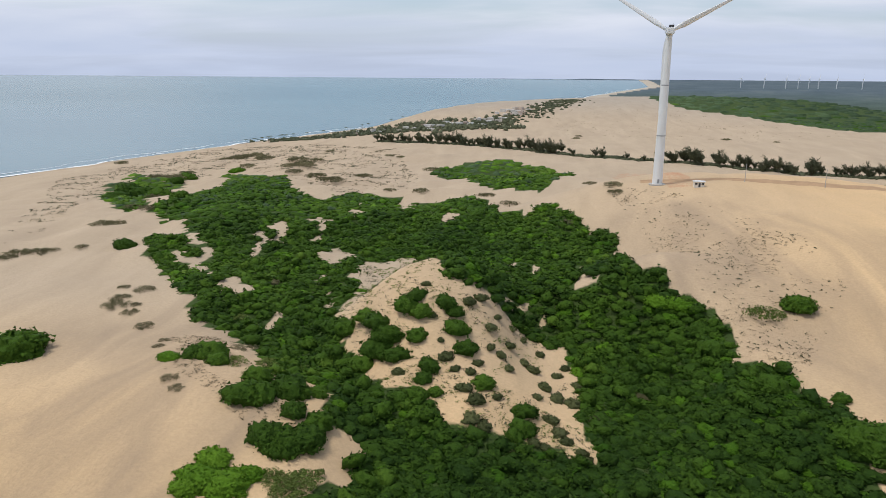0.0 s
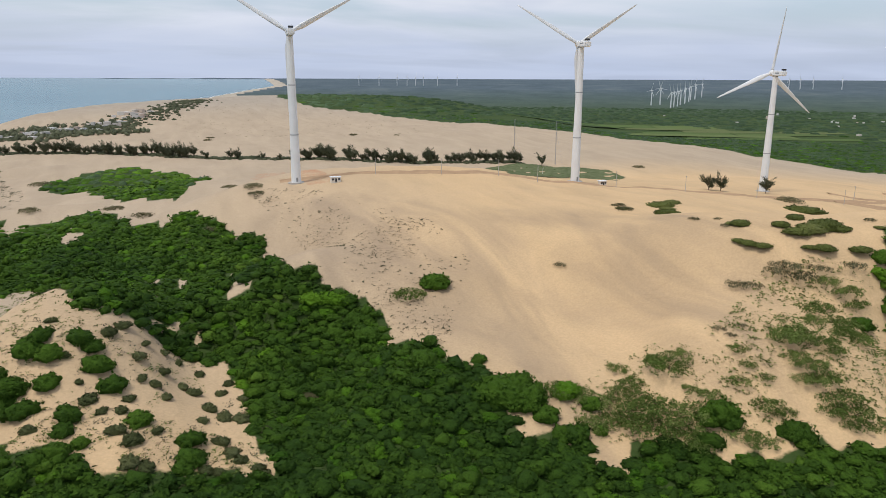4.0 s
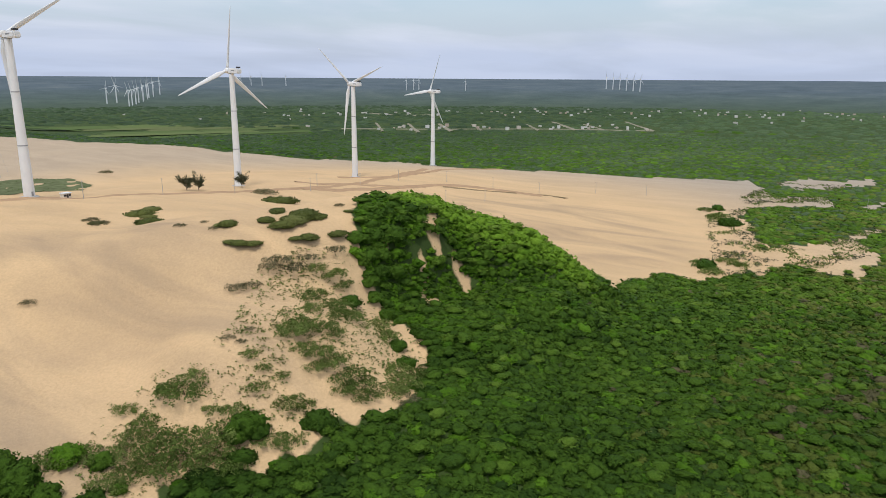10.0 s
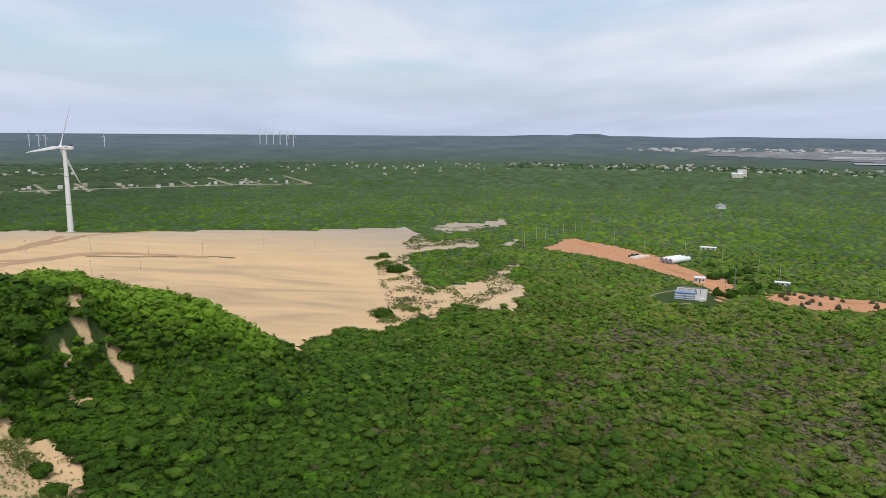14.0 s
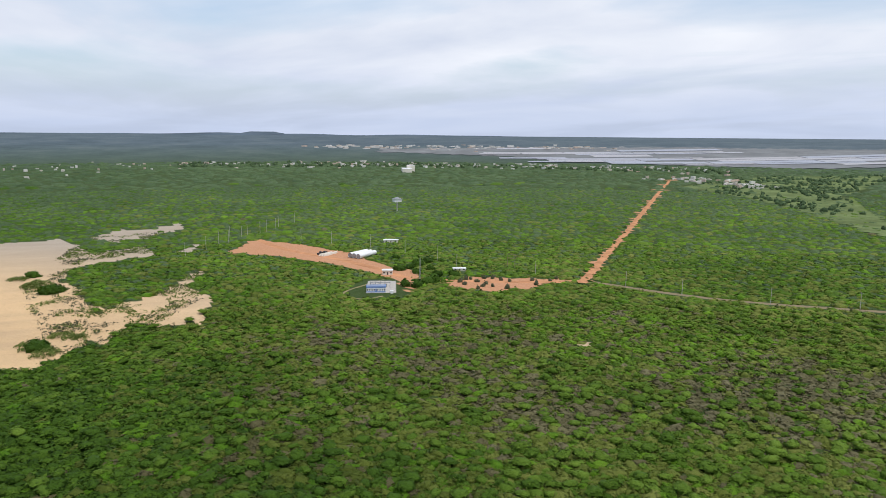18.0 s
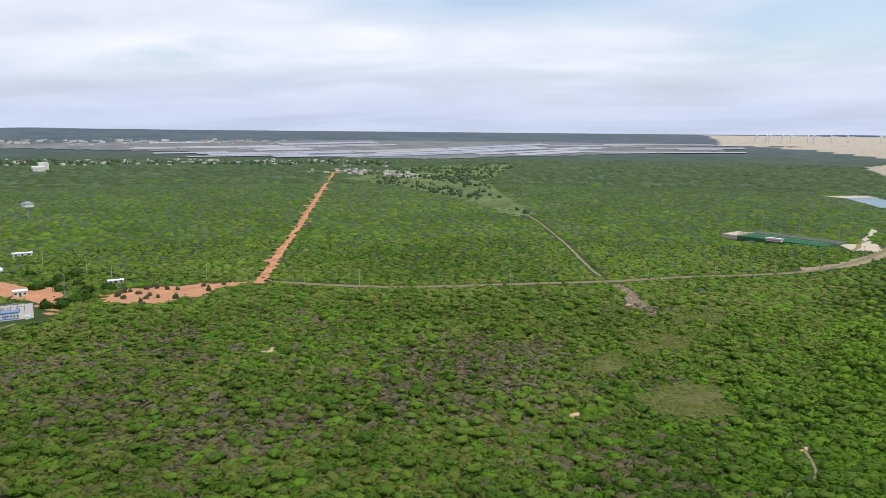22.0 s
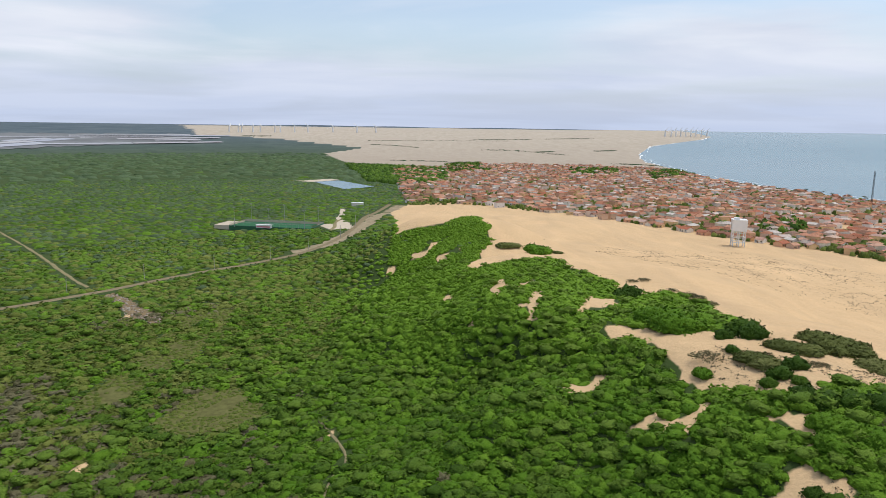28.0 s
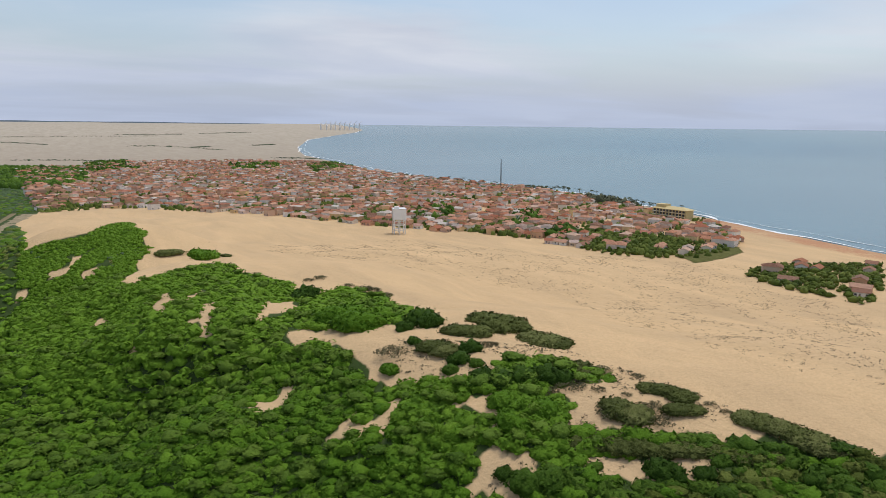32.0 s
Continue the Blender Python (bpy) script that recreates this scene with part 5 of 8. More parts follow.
for x, y, r in [(52.3, 226.6, 4.9), (-67.6, 124.2, 5.1), (-61.3, 123.5, 5.6), (-68.8, 121.2, 3.9), (-58.6, 126.8, 3.6), (-67.0, 130.7, 4.0), (-99.7, 172.8, 3.4), (-79.6, 192.3, 2.5), (-296.4, 673.2, 8.2), (-30.5, -235.0, 9.2), (-29.9, -219.7, 9.2), (-37.9, -223.0, 7.8), (-28.5, -442.3, 8.8), (-34.8, -443.0, 7.2), (-21.2, -183.5, 3.2), (-32.9, -137.2, 5.1), (-35.0, -133.7, 4.8), (-30.7, -141.9, 4.8), (-26.9, -134.6, 5.0), (-29.9, -155.1, 3.8), (44.6, 230.4, 5.6), (49.1, 229.0, 4.7), (100.1, 158.5, 4.7), (55.5, 218.4, 2.9)]:
    plant('fresh', x, y, r)
for x, y, r in [(75.2, 221.7, 5.5), (395.7, 51.1, 6.6), (382.2, 45.5, 5.7), (409.0, 40.7, 5.1), (404.8, 33.8, 4.0), (532.5, 56.3, 8.7), (557.6, 68.0, 5.5), (-47.8, 126.4, 4.5), (-45.9, 129.7, 3.9), (-50.5, 127.0, 3.4), (-47.8, 123.0, 4.0), (-53.3, 127.8, 2.7), (-80.1, 172.1, 3.4), (-73.2, 177.1, 3.4), (-65.9, 184.5, 3.1), (-101.2, 222.0, 3.1), (155.4, 133.9, 5.9), (153.8, 134.2, 4.9), (176.4, 129.9, 3.8), (162.5, 129.5, 3.8), (163.5, 126.7, 2.9), (176.3, 145.3, 4.9), (167.9, 138.0, 3.6), (177.2, 135.9, 4.9)]:
    plant('olive', x, y, r)
for x, y, r in [(171.4, 131.7, 3.6), (186.2, 150.4, 3.9), (190.3, 146.3, 4.5), (190.9, 143.3, 3.9), (193.2, 131.6, 5.1), (187.2, 124.8, 4.4), (152.1, 128.8, 3.9), (153.8, 126.1, 4.4), (154.7, 122.4, 4.9), (150.8, 123.9, 3.8), (155.8, 117.7, 5.2), (155.7, 113.8, 5.2), (154.2, 110.9, 3.8), (151.8, 115.9, 3.8), (172.0, 112.5, 5.1), (168.3, 107.9, 5.5), (162.3, 107.6, 4.4), (125.6, 146.7, 6.2), (129.1, 145.8, 4.2), (125.0, 151.6, 3.9), (137.8, 123.5, 4.0), (140.1, 120.6, 3.2), (123.3, 131.3, 5.9), (120.0, 131.2, 5.3)]:
    plant('olive', x, y, r)
for x, y, r in [(127.7, 121.0, 4.0), (130.0, 117.3, 3.9), (118.1, 139.3, 6.4), (115.1, 142.0, 6.4), (113.3, 136.6, 5.9), (117.2, 130.9, 5.3), (119.0, 125.5, 4.9), (117.6, 150.4, 5.2), (111.1, 142.3, 5.1), (135.1, 131.0, 3.2), (140.2, 137.3, 2.7), (139.6, 132.8, 2.3), (125.4, 136.2, 3.2), (127.8, 132.4, 3.2), (178.6, 108.4, 3.6), (141.6, 128.5, 2.3), (97.5, 158.9, 4.7), (103.3, 156.3, 4.2), (108.9, 150.4, 4.7), (113.6, 151.4, 4.3), (100.2, 146.5, 4.5), (106.0, 145.4, 4.5), (119.4, 160.1, 3.4)]:
    plant('olive', x, y, r)
for x, y, r in [(44.9, 376.2, 4.4), (-150.0, 603.6, 6.1), (-244.2, 694.5, 12.0), (-219.9, 666.3, 9.2), (-162.3, 556.5, 9.5), (-173.7, 570.5, 7.3), (-346.7, 789.8, 10.6), (-312.9, 789.2, 11.8), (-301.9, 715.5, 9.5), (-352.6, 676.3, 8.1), (-101.9, 493.9, 4.6), (-29.6, 459.9, 5.7), (-14.0, 443.8, 6.6), (60.5, 1003.7, 5.7), (252.0, 964.5, 5.7), (-463.1, 739.8, 7.8), (188.7, 255.9, 3.6), (251.1, 961.8, 4.0), (65.0, 1026.4, 5.0), (135.1, 220.7, 2.6), (421.7, 550.0, 5.6), (302.7, 924.7, 3.9), (-334.2, 819.7, 13.0), (-357.7, 783.1, 7.0)]:
    plant('dry', x, y, r)
for x, y, r in [(-226.4, 643.3, 8.4), (-241.8, 724.1, 11.2), (-263.9, 770.7, 12.0), (-187.2, 589.8, 9.1), (-153.9, 630.5, 6.9), (-146.0, 587.5, 5.0), (-94.2, 657.5, 8.1), (-158.5, 770.5, 5.1), (-143.0, 756.6, 5.0), (-76.3, 477.2, 6.0), (-242.1, 765.3, 7.9), (-247.7, 840.9, 5.7), (-334.0, 617.7, 10.3), (-353.7, 622.4, 11.7), (-344.9, 802.1, 10.7), (21.0, 359.0, 4.5), (44.8, 390.1, 5.5), (34.4, 413.7, 4.1), (353.1, 314.6, 7.7), (192.1, 264.8, 3.2), (-148.0, 223.8, 4.6), (-151.6, 232.8, 3.8), (-139.2, 218.1, 3.0), (-126.3, 205.4, 3.2)]:
    plant('dry', x, y, r)
for x, y, r in [(-147.9, 243.0, 3.9), (-92.0, 158.5, 2.4), (-87.7, 153.8, 2.1), (-86.0, 188.8, 2.6), (-84.8, 195.3, 2.1), (-249.1, 302.2, 5.9), (-240.8, 305.7, 5.9), (-248.1, 293.6, 4.4), (-239.8, 358.5, 6.5), (-235.6, 365.2, 5.8), (-223.7, 315.6, 3.2), (-262.7, 425.5, 6.1), (-233.5, 395.8, 5.6), (-289.1, 499.8, 6.5), (-235.3, 310.2, 3.6), (-110.9, 186.5, 1.9), (-113.0, 193.4, 1.8), (-158.8, 246.9, 2.5), (-141.4, 225.6, 2.2), (179.4, 159.4, 4.8), (181.2, 154.9, 5.1), (176.2, 160.4, 3.9), (186.9, 153.3, 3.5), (196.3, 149.4, 3.8)]:
    plant('dry', x, y, r)
for x, y, r in [(164.1, 163.3, 3.8), (167.4, 161.0, 3.4), (141.4, 145.8, 1.9), (141.7, 141.7, 1.6), (220.8, 164.2, 2.0), (164.3, 101.8, 2.2), (159.9, 102.3, 1.9), (172.7, 104.1, 2.4), (142.8, 106.0, 1.5), (179.4, 201.8, 2.1), (179.8, 186.6, 1.9), (146.7, 143.0, 1.5), (184.8, 195.8, 1.5), (184.3, 109.6, 2.0), (-60.6, -282.0, 4.3), (-61.9, -275.9, 3.8), (-59.3, -260.3, 3.5), (-58.0, -291.8, 2.6), (-50.0, -305.2, 2.9), (-25.2, -189.4, 4.7), (-49.5, -175.2, 2.6), (-48.0, -139.0, 3.6), (-52.4, -139.5, 2.9), (-46.6, -123.6, 3.7)]:
    plant('dry', x, y, r)
for x, y, r in [(-52.3, -114.5, 3.0), (-54.8, -119.3, 2.3), (-51.6, -132.8, 1.8), (-54.6, -126.7, 1.4), (-65.4, -111.9, 1.4), (-65.5, -107.6, 1.4), (-44.2, -304.2, 2.4), (-59.9, -141.4, 3.4), (-65.0, -132.9, 1.8), (-41.7, -139.7, 2.4)]:
    plant('dry', x, y, r)
for x, y, r in [(-18.3, 211.1, 2.2), (-15.0, 216.0, 2.1), (-7.4, 198.4, 1.7), (-11.0, 206.4, 2.0), (-22.7, 188.8, 2.1), (-35.7, 182.3, 1.8), (-32.6, 215.2, 1.4), (-28.8, 202.0, 1.5), (-10.4, 199.0, 1.6), (-16.1, 176.7, 2.1), (-12.6, 172.7, 2.4), (-13.2, 165.7, 2.2), (-9.7, 164.3, 2.0), (-5.1, 206.6, 1.8), (2.2, 202.7, 2.1), (5.9, 192.9, 2.1), (10.1, 203.8, 1.6), (9.5, 187.8, 2.1), (14.0, 186.6, 2.1), (7.7, 174.7, 2.0), (9.9, 169.9, 2.0), (11.6, 166.4, 1.7), (15.3, 161.6, 1.7), (16.5, 158.2, 1.5)]:
    plant('dark', x, y, r)
for x, y, r in [(-4.6, 194.0, 1.5), (-0.5, 204.3, 1.6), (4.9, 215.9, 1.6), (-15.3, 184.8, 1.6), (-19.7, 184.6, 1.4), (-13.6, 189.8, 1.5), (-9.3, 214.0, 1.4), (-4.7, 218.5, 1.5), (-0.8, 218.9, 1.5), (12.9, 209.7, 1.6), (16.0, 199.3, 1.6), (18.0, 192.5, 1.5), (19.5, 179.5, 1.6), (-7.0, 176.5, 1.4), (3.9, 184.7, 1.5), (3.2, 163.3, 1.7), (6.1, 162.1, 1.5), (-2.4, 159.3, 1.6), (-25.1, 194.4, 1.1)]:
    plant('dark', x, y, r)


# ---- tufts and seedlings, too many to count ----
def tufts(name, outline, count, low, high, mat, seed, label, rows=0.0):
    """Small plants strewn over a stretch of sand, thicker here and thinner there."""
    rng = np.random.default_rng(seed)
    o = np.array(outline, float)
    x, y = rng.uniform(o[:, 0].min(), o[:, 0].max(), count * 6), rng.uniform(o[:, 1].min(), o[:, 1].max(), count * 6)
    thick = ripple(x, y, 9, seed) + 0.5 * ripple(x, y, 3.5, seed + 1)
    ok = inside(outline, x, y) & (thick + rows * rng.normal(0, 1, len(x)) > 0.15) & (wooded(x, y) < 0.5)
    x, y = x[ok][:count], y[ok][:count]
    r = rng.uniform(low, high, len(x)) ** 1.0
    spots = np.stack([x, y, height(x, y) - 0.02, r, r * rng.uniform(0.5, 1.0, len(x)), rng.uniform(0.1, 0.7, len(x))], 1)
    scatter(name, spots, [crown(seed + 10 + k, 9, 0.36, 3, 0.55, size=(0.4, 0.7)) for k in range(3)], mat, seed + 5, label)


tufts("seedlings", SLOPE_DOTS, 900, 0.25, 0.75, STRAW, 7001, "small dark tufts dotted over the dune slope")
tufts("slope_plants", SPARSE_EAST, 1900, 0.5, 1.3, OLIVE, 7011, "small olive plants spread over the sand slope", 0.4)
tufts("mound_plants", MOUND, 1100, 0.4, 1.1, OLIVE, 7021, "small brown plants on the bare mound")
tufts("beach_plants", SOUTH_DOTS, 3600, 0.3, 0.85, STRAW, 7031, "low scattered tufts on the sand before the town", 0.3)
tufts("hollow_plants", SOUTH_NEAR_DOTS, 900, 0.3, 0.8, STRAW, 7041, "small brown plants between the dune shrubs", 0.5)
tufts("hummock_plants", NORTH_DOTS, 3000, 0.5, 1.6, STRAW, 7051, "brown scrub on the hummocks of the coastal dunes")
tufts("far_plants", FAR_DUNE_DOTS, 500, 0.6, 1.6, DRY, 7061, "scattered scrub on the far dune")
tufts("basin_plants", BASIN_DOTS, 1900, 0.8, 2.4, OLIVE, 7071, "scrub and pale sand at the edge of the dune")
tufts("left_plants", WEST_DOTS, 700, 0.3, 0.8, STRAW, 7081, "small tufts on wind-blown sand")


def ground_patch(name, outline, step, mat, label, category, rise=0.15):
    """A thin layer over the ground, in the shape of its outline."""
    o = np.array(outline, float)
    us, vs = np.arange(o[:, 0].min(), o[:, 0].max() + step, step), np.arange(o[:, 1].min(), o[:, 1].max() + step, step)
    x, y, quads = sheet(us, vs)
    quads = quads[inside(outline, x[quads].mean(1) + 1.5 * ripple(x[quads].mean(1), y[quads].mean(1), 7, 3), y[quads].mean(1))]
    tagged(mesh_object(name, np.stack([x, y, height(x, y) + rise], 1), quads, mat), label, category, kind="structure")


ground_patch("clearing", CLEARING, 2.0, DRY_GRASS, "dry olive grass of a clearing in the shrubs", "clearing", 0.12)
ground_patch("glade", CLEARING_B, 2.5, DRY_GRASS, "dry olive grass strip among the shrubs", "clearing", 0.10)
LAWN = plain_material("dark_lawn", (0.125, 0.145, 0.075), 0.95, 0, 0.35, 0.25, 0.05)
ground_patch("lawn", TURF_PATCH, 2.0, LAWN, "dark green garden plot on the sand behind a turbine", "lawn", 0.25)
tufts("garden_plants", TURF_PATCH, 500, 0.5, 1.4, LEAF, 7091, "low green growth on the garden plot", 0.8)
for k in range(46):
    u = k / 45
    b = bmesh.new()
    x, y = 245 + 90 * u, 430 + 150 * u
    box(b, x, y, ground_at(x, y) - 0.2, 0.16, 0.16, 1.7)
    if k == 0:
        fence = thing("garden_fence", pose(0, 0, 0), "row of pale posts round the garden plot", "fence")
    part("post", b, WALL, fence)


tufts("slope_scrub", SLOPE_DOTS, 520, 0.4, 1.0, CASUARINA, 7101, "dark dry tufts on the dune slope", 0.3)
tufts("hummock_scrub", NORTH_DOTS, 1800, 0.7, 2.2, CASUARINA, 7111, "dark scrub on the coastal hummocks", 0.2)
tufts("mound_scrub", MOUND, 1100, 0.35, 0.95, CASUARINA, 7121, "dark dry scrub on the bare mound", 0.3)
tufts("beach_scrub", SOUTH_DOTS, 1500, 0.3, 0.75, CASUARINA, 7131, "dark low tufts on the sand before the town", 0.3)
tufts("hollow_scrub", SOUTH_NEAR_DOTS, 500, 0.35, 0.9, CASUARINA, 7141, "dark low plants between the dune shrubs", 0.4)
tufts("basin_scrub", BASIN_DOTS, 1500, 0.8, 2.3, CASUARINA, 7151, "brown scrub on the pale basin sand", 0.3)


# ---- roads and tracks ----
VERGE_SAND = plain_material("verge_sand", (0.30, 0.25, 0.165), 0.95, 0, 0.3, 0.25, 0.03)
def smooth_line(line, step):
    """Points along a line at even steps, with its corners eased."""
    pts = [Vector((*p, 0)) for p in line]
    for _ in range(3):
        pts = [pts[0]] + [q for a, b in zip(pts, pts[1:]) for q in (a * 0.75 + b * 0.25, a * 0.25 + b * 0.75)] + [pts[-1]]
    out, left = [pts[0]], 0.0
    for a, b in zip(pts, pts[1:]):
        d = (b - a).length
        while left + step <= d and d > 0:
            left += step
            out.append(a + (b - a) * (left / d))
        left -= d
    return out


def ribbon(name, line, width, mat, label, category, step=6.0, rise=0.12, ragged=0.12):
    """A road laid over the ground."""
    rng = np.random.default_rng(len(name) * 7 + len(line))
    pts = smooth_line(line, step)
    verts, quads = [], []
    for k, p in enumerate(pts):
        a, b = pts[max(0, k - 1)], pts[min(len(pts) - 1, k + 1)]
        side = Vector((-(b - a).y, (b - a).x, 0)).normalized()
        for j, u in enumerate((-1, -0.5, 0, 0.5, 1)):
            q = p + side * (u * width / 2 * (1 + ragged * rng.normal()))
            verts.append((q.x, q.y, ground_at(q.x, q.y) + rise * (1.0 if abs(u) < 1 else -0.3)))
    for k in range(len(pts) - 1):
        for j in range(4):
            i = k * 5 + j
            quads.append((i, i + 1, i + 6, i + 5))
    ob = mesh_object(name, np.array(verts), np.array(quads), mat)
    return tagged(ob, label, category, kind="structure")


ribbon("road", ROAD_WEST[::-1] + ROAD_LINE[3:], 6.2, ASPHALT, "worn grey asphalt road with sandy verges across the plain", "road", ragged=0.04)
ribbon("road_verge", VERGE, 15, VERGE_SAND, "wide sandy verge along the asphalt road", "verge", 5.0, 0.06, 0.3)
ribbon("red_road", RED_ROAD, 6.8, RED_EARTH, "straight red earth road through green shrubland", "dirt road", 8.0, 0.35)
ribbon("sand_track", TRACK[:5], 2.6, PALE_TRACK, "pale overgrown sand track through shrubs", "track", 8.0, 0.2, 0.3)
ribbon("grass_strip", TRACK[4:], 14, GRASS, "mown green strip across the plain", "grass strip", 20, 0.4, 0.2)
ribbon("foot_path", TRACK_B, 0.9, PALE_TRACK, "narrow sandy footpath winding between shrubs", "path", 4.0, 0.15, 0.3)
ribbon("turbine_road", [(60, 396), (110, 392), (183, 378), (215, 356), (242, 350), (289, 343), (331, 330), (409, 322), (494, 326), (560, 330), (640, 350)], 10.0, DIRT, "sandy service road along the turbines", "dirt road", 5.0, 0.5)
ribbon("lower_road", [(400, 322), (450, 300), (520, 285), (545, 262), (552, 235), (550, 190)], 13.0, DIRT, "trodden service road on the dune", "dirt road", 6.0, 0.5)
ribbon("dune_track", [(429, 349), (458, 331), (482, 305), (512, 279)], 11.0, DIRT, "brown trodden vehicle track over the dune", "dirt road", 5.0, 0.5, 0.3)
ribbon("dune_track", [(523, 271), (535, 236), (557, 198), (549, 172)], 4.0, LITTER, "brown line of dry litter across the dune", "track", 5.0, 0.5, 0.5)
ribbon("dune_track", [(498, 359), (528, 328), (596, 327), (659, 337), (693, 288)], 10.0, DIRT, "brown service track between the turbines", "dirt road", 5.0, 0.5, 0.3)
ribbon("yard_drive", [(410, -268), (425, -235), (440, -205), (455, -185), (470, -165), (500, -163), (560, -150), (620, -120), (690, -112)], 8.0, RED_EARTH, "red earth drive to the substation", "dirt road", 6.0, 0.2)
ribbon("yard_loop", YARD_LOOP, 1.8, PALE_TRACK, "sandy path looping round the substation", "path", 4.0, 0.2, 0.2)
ribbon("pitch_drive", [(118, -622), (112, -640), (116, -680), (104, -720)], 6.0, PALE_TRACK, "sandy drive beside the football pitch", "track", 5.0, 0.2)


# ---- poles ----
def power_pole(tall, arms=1):
    top = thing("power_pole", pose(0, 0, 0), "slim grey concrete power pole with a crossarm", "power pole", "poles along the roads")
    p = bmesh.new()
    tube(p, (0, 0, -0.6), (0, 0, tall), 0.2, 0.12, 8)
    part("pole", p, CONCRETE, top)
    for k in range(arms):
        a = bmesh.new()
        box(a, 0, 0, tall - 0.6 - 0.9 * k, 2.0, 0.14, 0.14)
        arm = part("crossarm", a, WOOD, top)
        for x in (-0.85, 0.0, 0.85):
            s = bmesh.new()
            tube(s, (x, 0, tall - 0.46 - 0.9 * k), (x, 0, tall - 0.2 - 0.9 * k), 0.07, 0.05, 6)
            part("insulator", s, GREY, arm)
    return top


POLE = power_pole(10.5)
POLE.matrix_basis = pose(351, -300, ground_at(351, -300), 0, 0, 40)


def pole(x, y, turn=0.0, scale=1.0):
    keep = POLE.matrix_basis.copy()
    POLE.matrix_basis = Matrix()
    copy_thing(POLE, pose(x, y, ground_at(x, y), 0, 0, turn) @ Matrix.Diagonal((1, 1, scale, 1)))
    POLE.matrix_basis = keep


for x, y in [(311, -330), (280, -366), (248, -407), (217, -443), (182, -476), (150, -509), (439, -251), (126, -540), (104, -585), (94, -650), (84, -720), (385, -285)]:
    pole(x, y, 45)
for x, y in [(724, -123), (747, -144), (664, -147), (676, -76), (672, -84), (696, -100), (710, -108), (735, -132), (630, -165), (600, -190), (560, -205), (520, -215), (481, -211), (640, -60), (610, -40), (700, -90), (760, -150), (790, -175)]:
    pole(x, y, 20, 1.15)
for x, y in [(181, 366), (199, 352), (150, 378), (112, 384), (246, 342), (292, 336), (335, 322), (398, 312), (430, 330), (470, 318), (520, 312), (548, 280), (556, 240), (560, 200), (590, 160), (600, 120), (480, 215), (455, 235)]:
    pole(x, y, 70, 0.9)


def mast(x, y, tall, label, wide=1.0, mat=None):
    """A guyed lattice mast."""
    top = thing("mast", pose(x, y, ground_at(x, y)), label, "mast", "tall masts")
    for k in range(3):
        a = 2.094 * k
        leg = bmesh.new()
        tube(leg, (0.5 * wide * math.cos(a), 0.5 * wide * math.sin(a), -0.5), (0.35 * wide * math.cos(a), 0.35 * wide * math.sin(a), tall), 0.09 * wide, 0.07 * wide, 5)
        part("leg", leg, mat or GREY, top)
    lattice = bmesh.new()
    for j in range(int(tall / 2)):
        for k in range(3):
            a, b = 2.094 * k, 2.094 * (k + 1)
            tube(lattice, (0.42 * wide * math.cos(a), 0.42 * wide * math.sin(a), 2 * j), (0.42 * wide * math.cos(b), 0.42 * wide * math.sin(b), 2 * j + 2), 0.045 * wide, 0.045 * wide, 4)
    part("lattice", lattice, mat or GREY, top)
    for k in range(3):
        a = 2.094 * k + 0.5
        guy = bmesh.new()
        tube(guy, (0, 0, tall * 0.75), (tall * 0.35 * math.cos(a), tall * 0.35 * math.sin(a), 0), 0.03, 0.03, 4)
        part("guy_wire", guy, GREY, top)


mast(358, 597, 42, "slender grey lattice mast with guy wires on the sand")
mast(344, 657, 40, "slender grey lattice mast behind the casuarina row")
mast(-583, -882, 46, "tall dark lattice radio mast rising over the town roofs", 2.4, BLACK)
mast(-573, -1564, 34, "distant radio mast above the town")
mast(446, -165, 18, "slim mast beside the substation yard")


# ---- houses ----
def gable(bm, w, d, z, rise, over=0.5):
    """A pitched roof with eaves, 0.18 thick, its ridge along x."""
    prof = [(-d / 2 - over, z - 0.15), (0, z + rise), (d / 2 + over, z - 0.15)]
    low = [(y, h - 0.18) for y, h in prof]
    ends = []
    for x in (-w / 2 - over, w / 2 + over):
        ends.append(([bm.verts.new((x, y, h)) for y, h in prof], [bm.verts.new((x, y, h)) for y, h in low]))
    (a, al), (b, bl) = ends
    for k in range(2):
        bm.faces.new((a[k], b[k], b[k + 1], a[k + 1]))
        bm.faces.new((al[k + 1], bl[k + 1], bl[k], al[k]))
    bm.faces.new((a[0], al[0], bl[0], b[0]))
    bm.faces.new((a[2], b[2], bl[2], al[2]))
    for e, el in ends:
        bm.faces.new((e[0], e[1], el[1], el[0]))
        bm.faces.new((e[1], e[2], el[2], el[1]))
    return bm


def hip(bm, w, d, z, rise, over=0.5):
    c = [bm.verts.new((sx * (w / 2 + over), sy * (d / 2 + over), z - 0.1)) for sx, sy in ((-1, -1), (1, -1), (1, 1), (-1, 1))]
    r = [bm.verts.new((sx * max(0.3, (w - d) / 2), 0, z + rise)) for sx in (-1, 1)]
    for f in ((c[0], c[1], r[1], r[0]), (c[2], c[3], r[0], r[1]), (c[1], c[2], r[1]), (c[3], c[0], r[0]), (c[3], c[2], c[1], c[0])):
        bm.faces.new(f)
    return bm


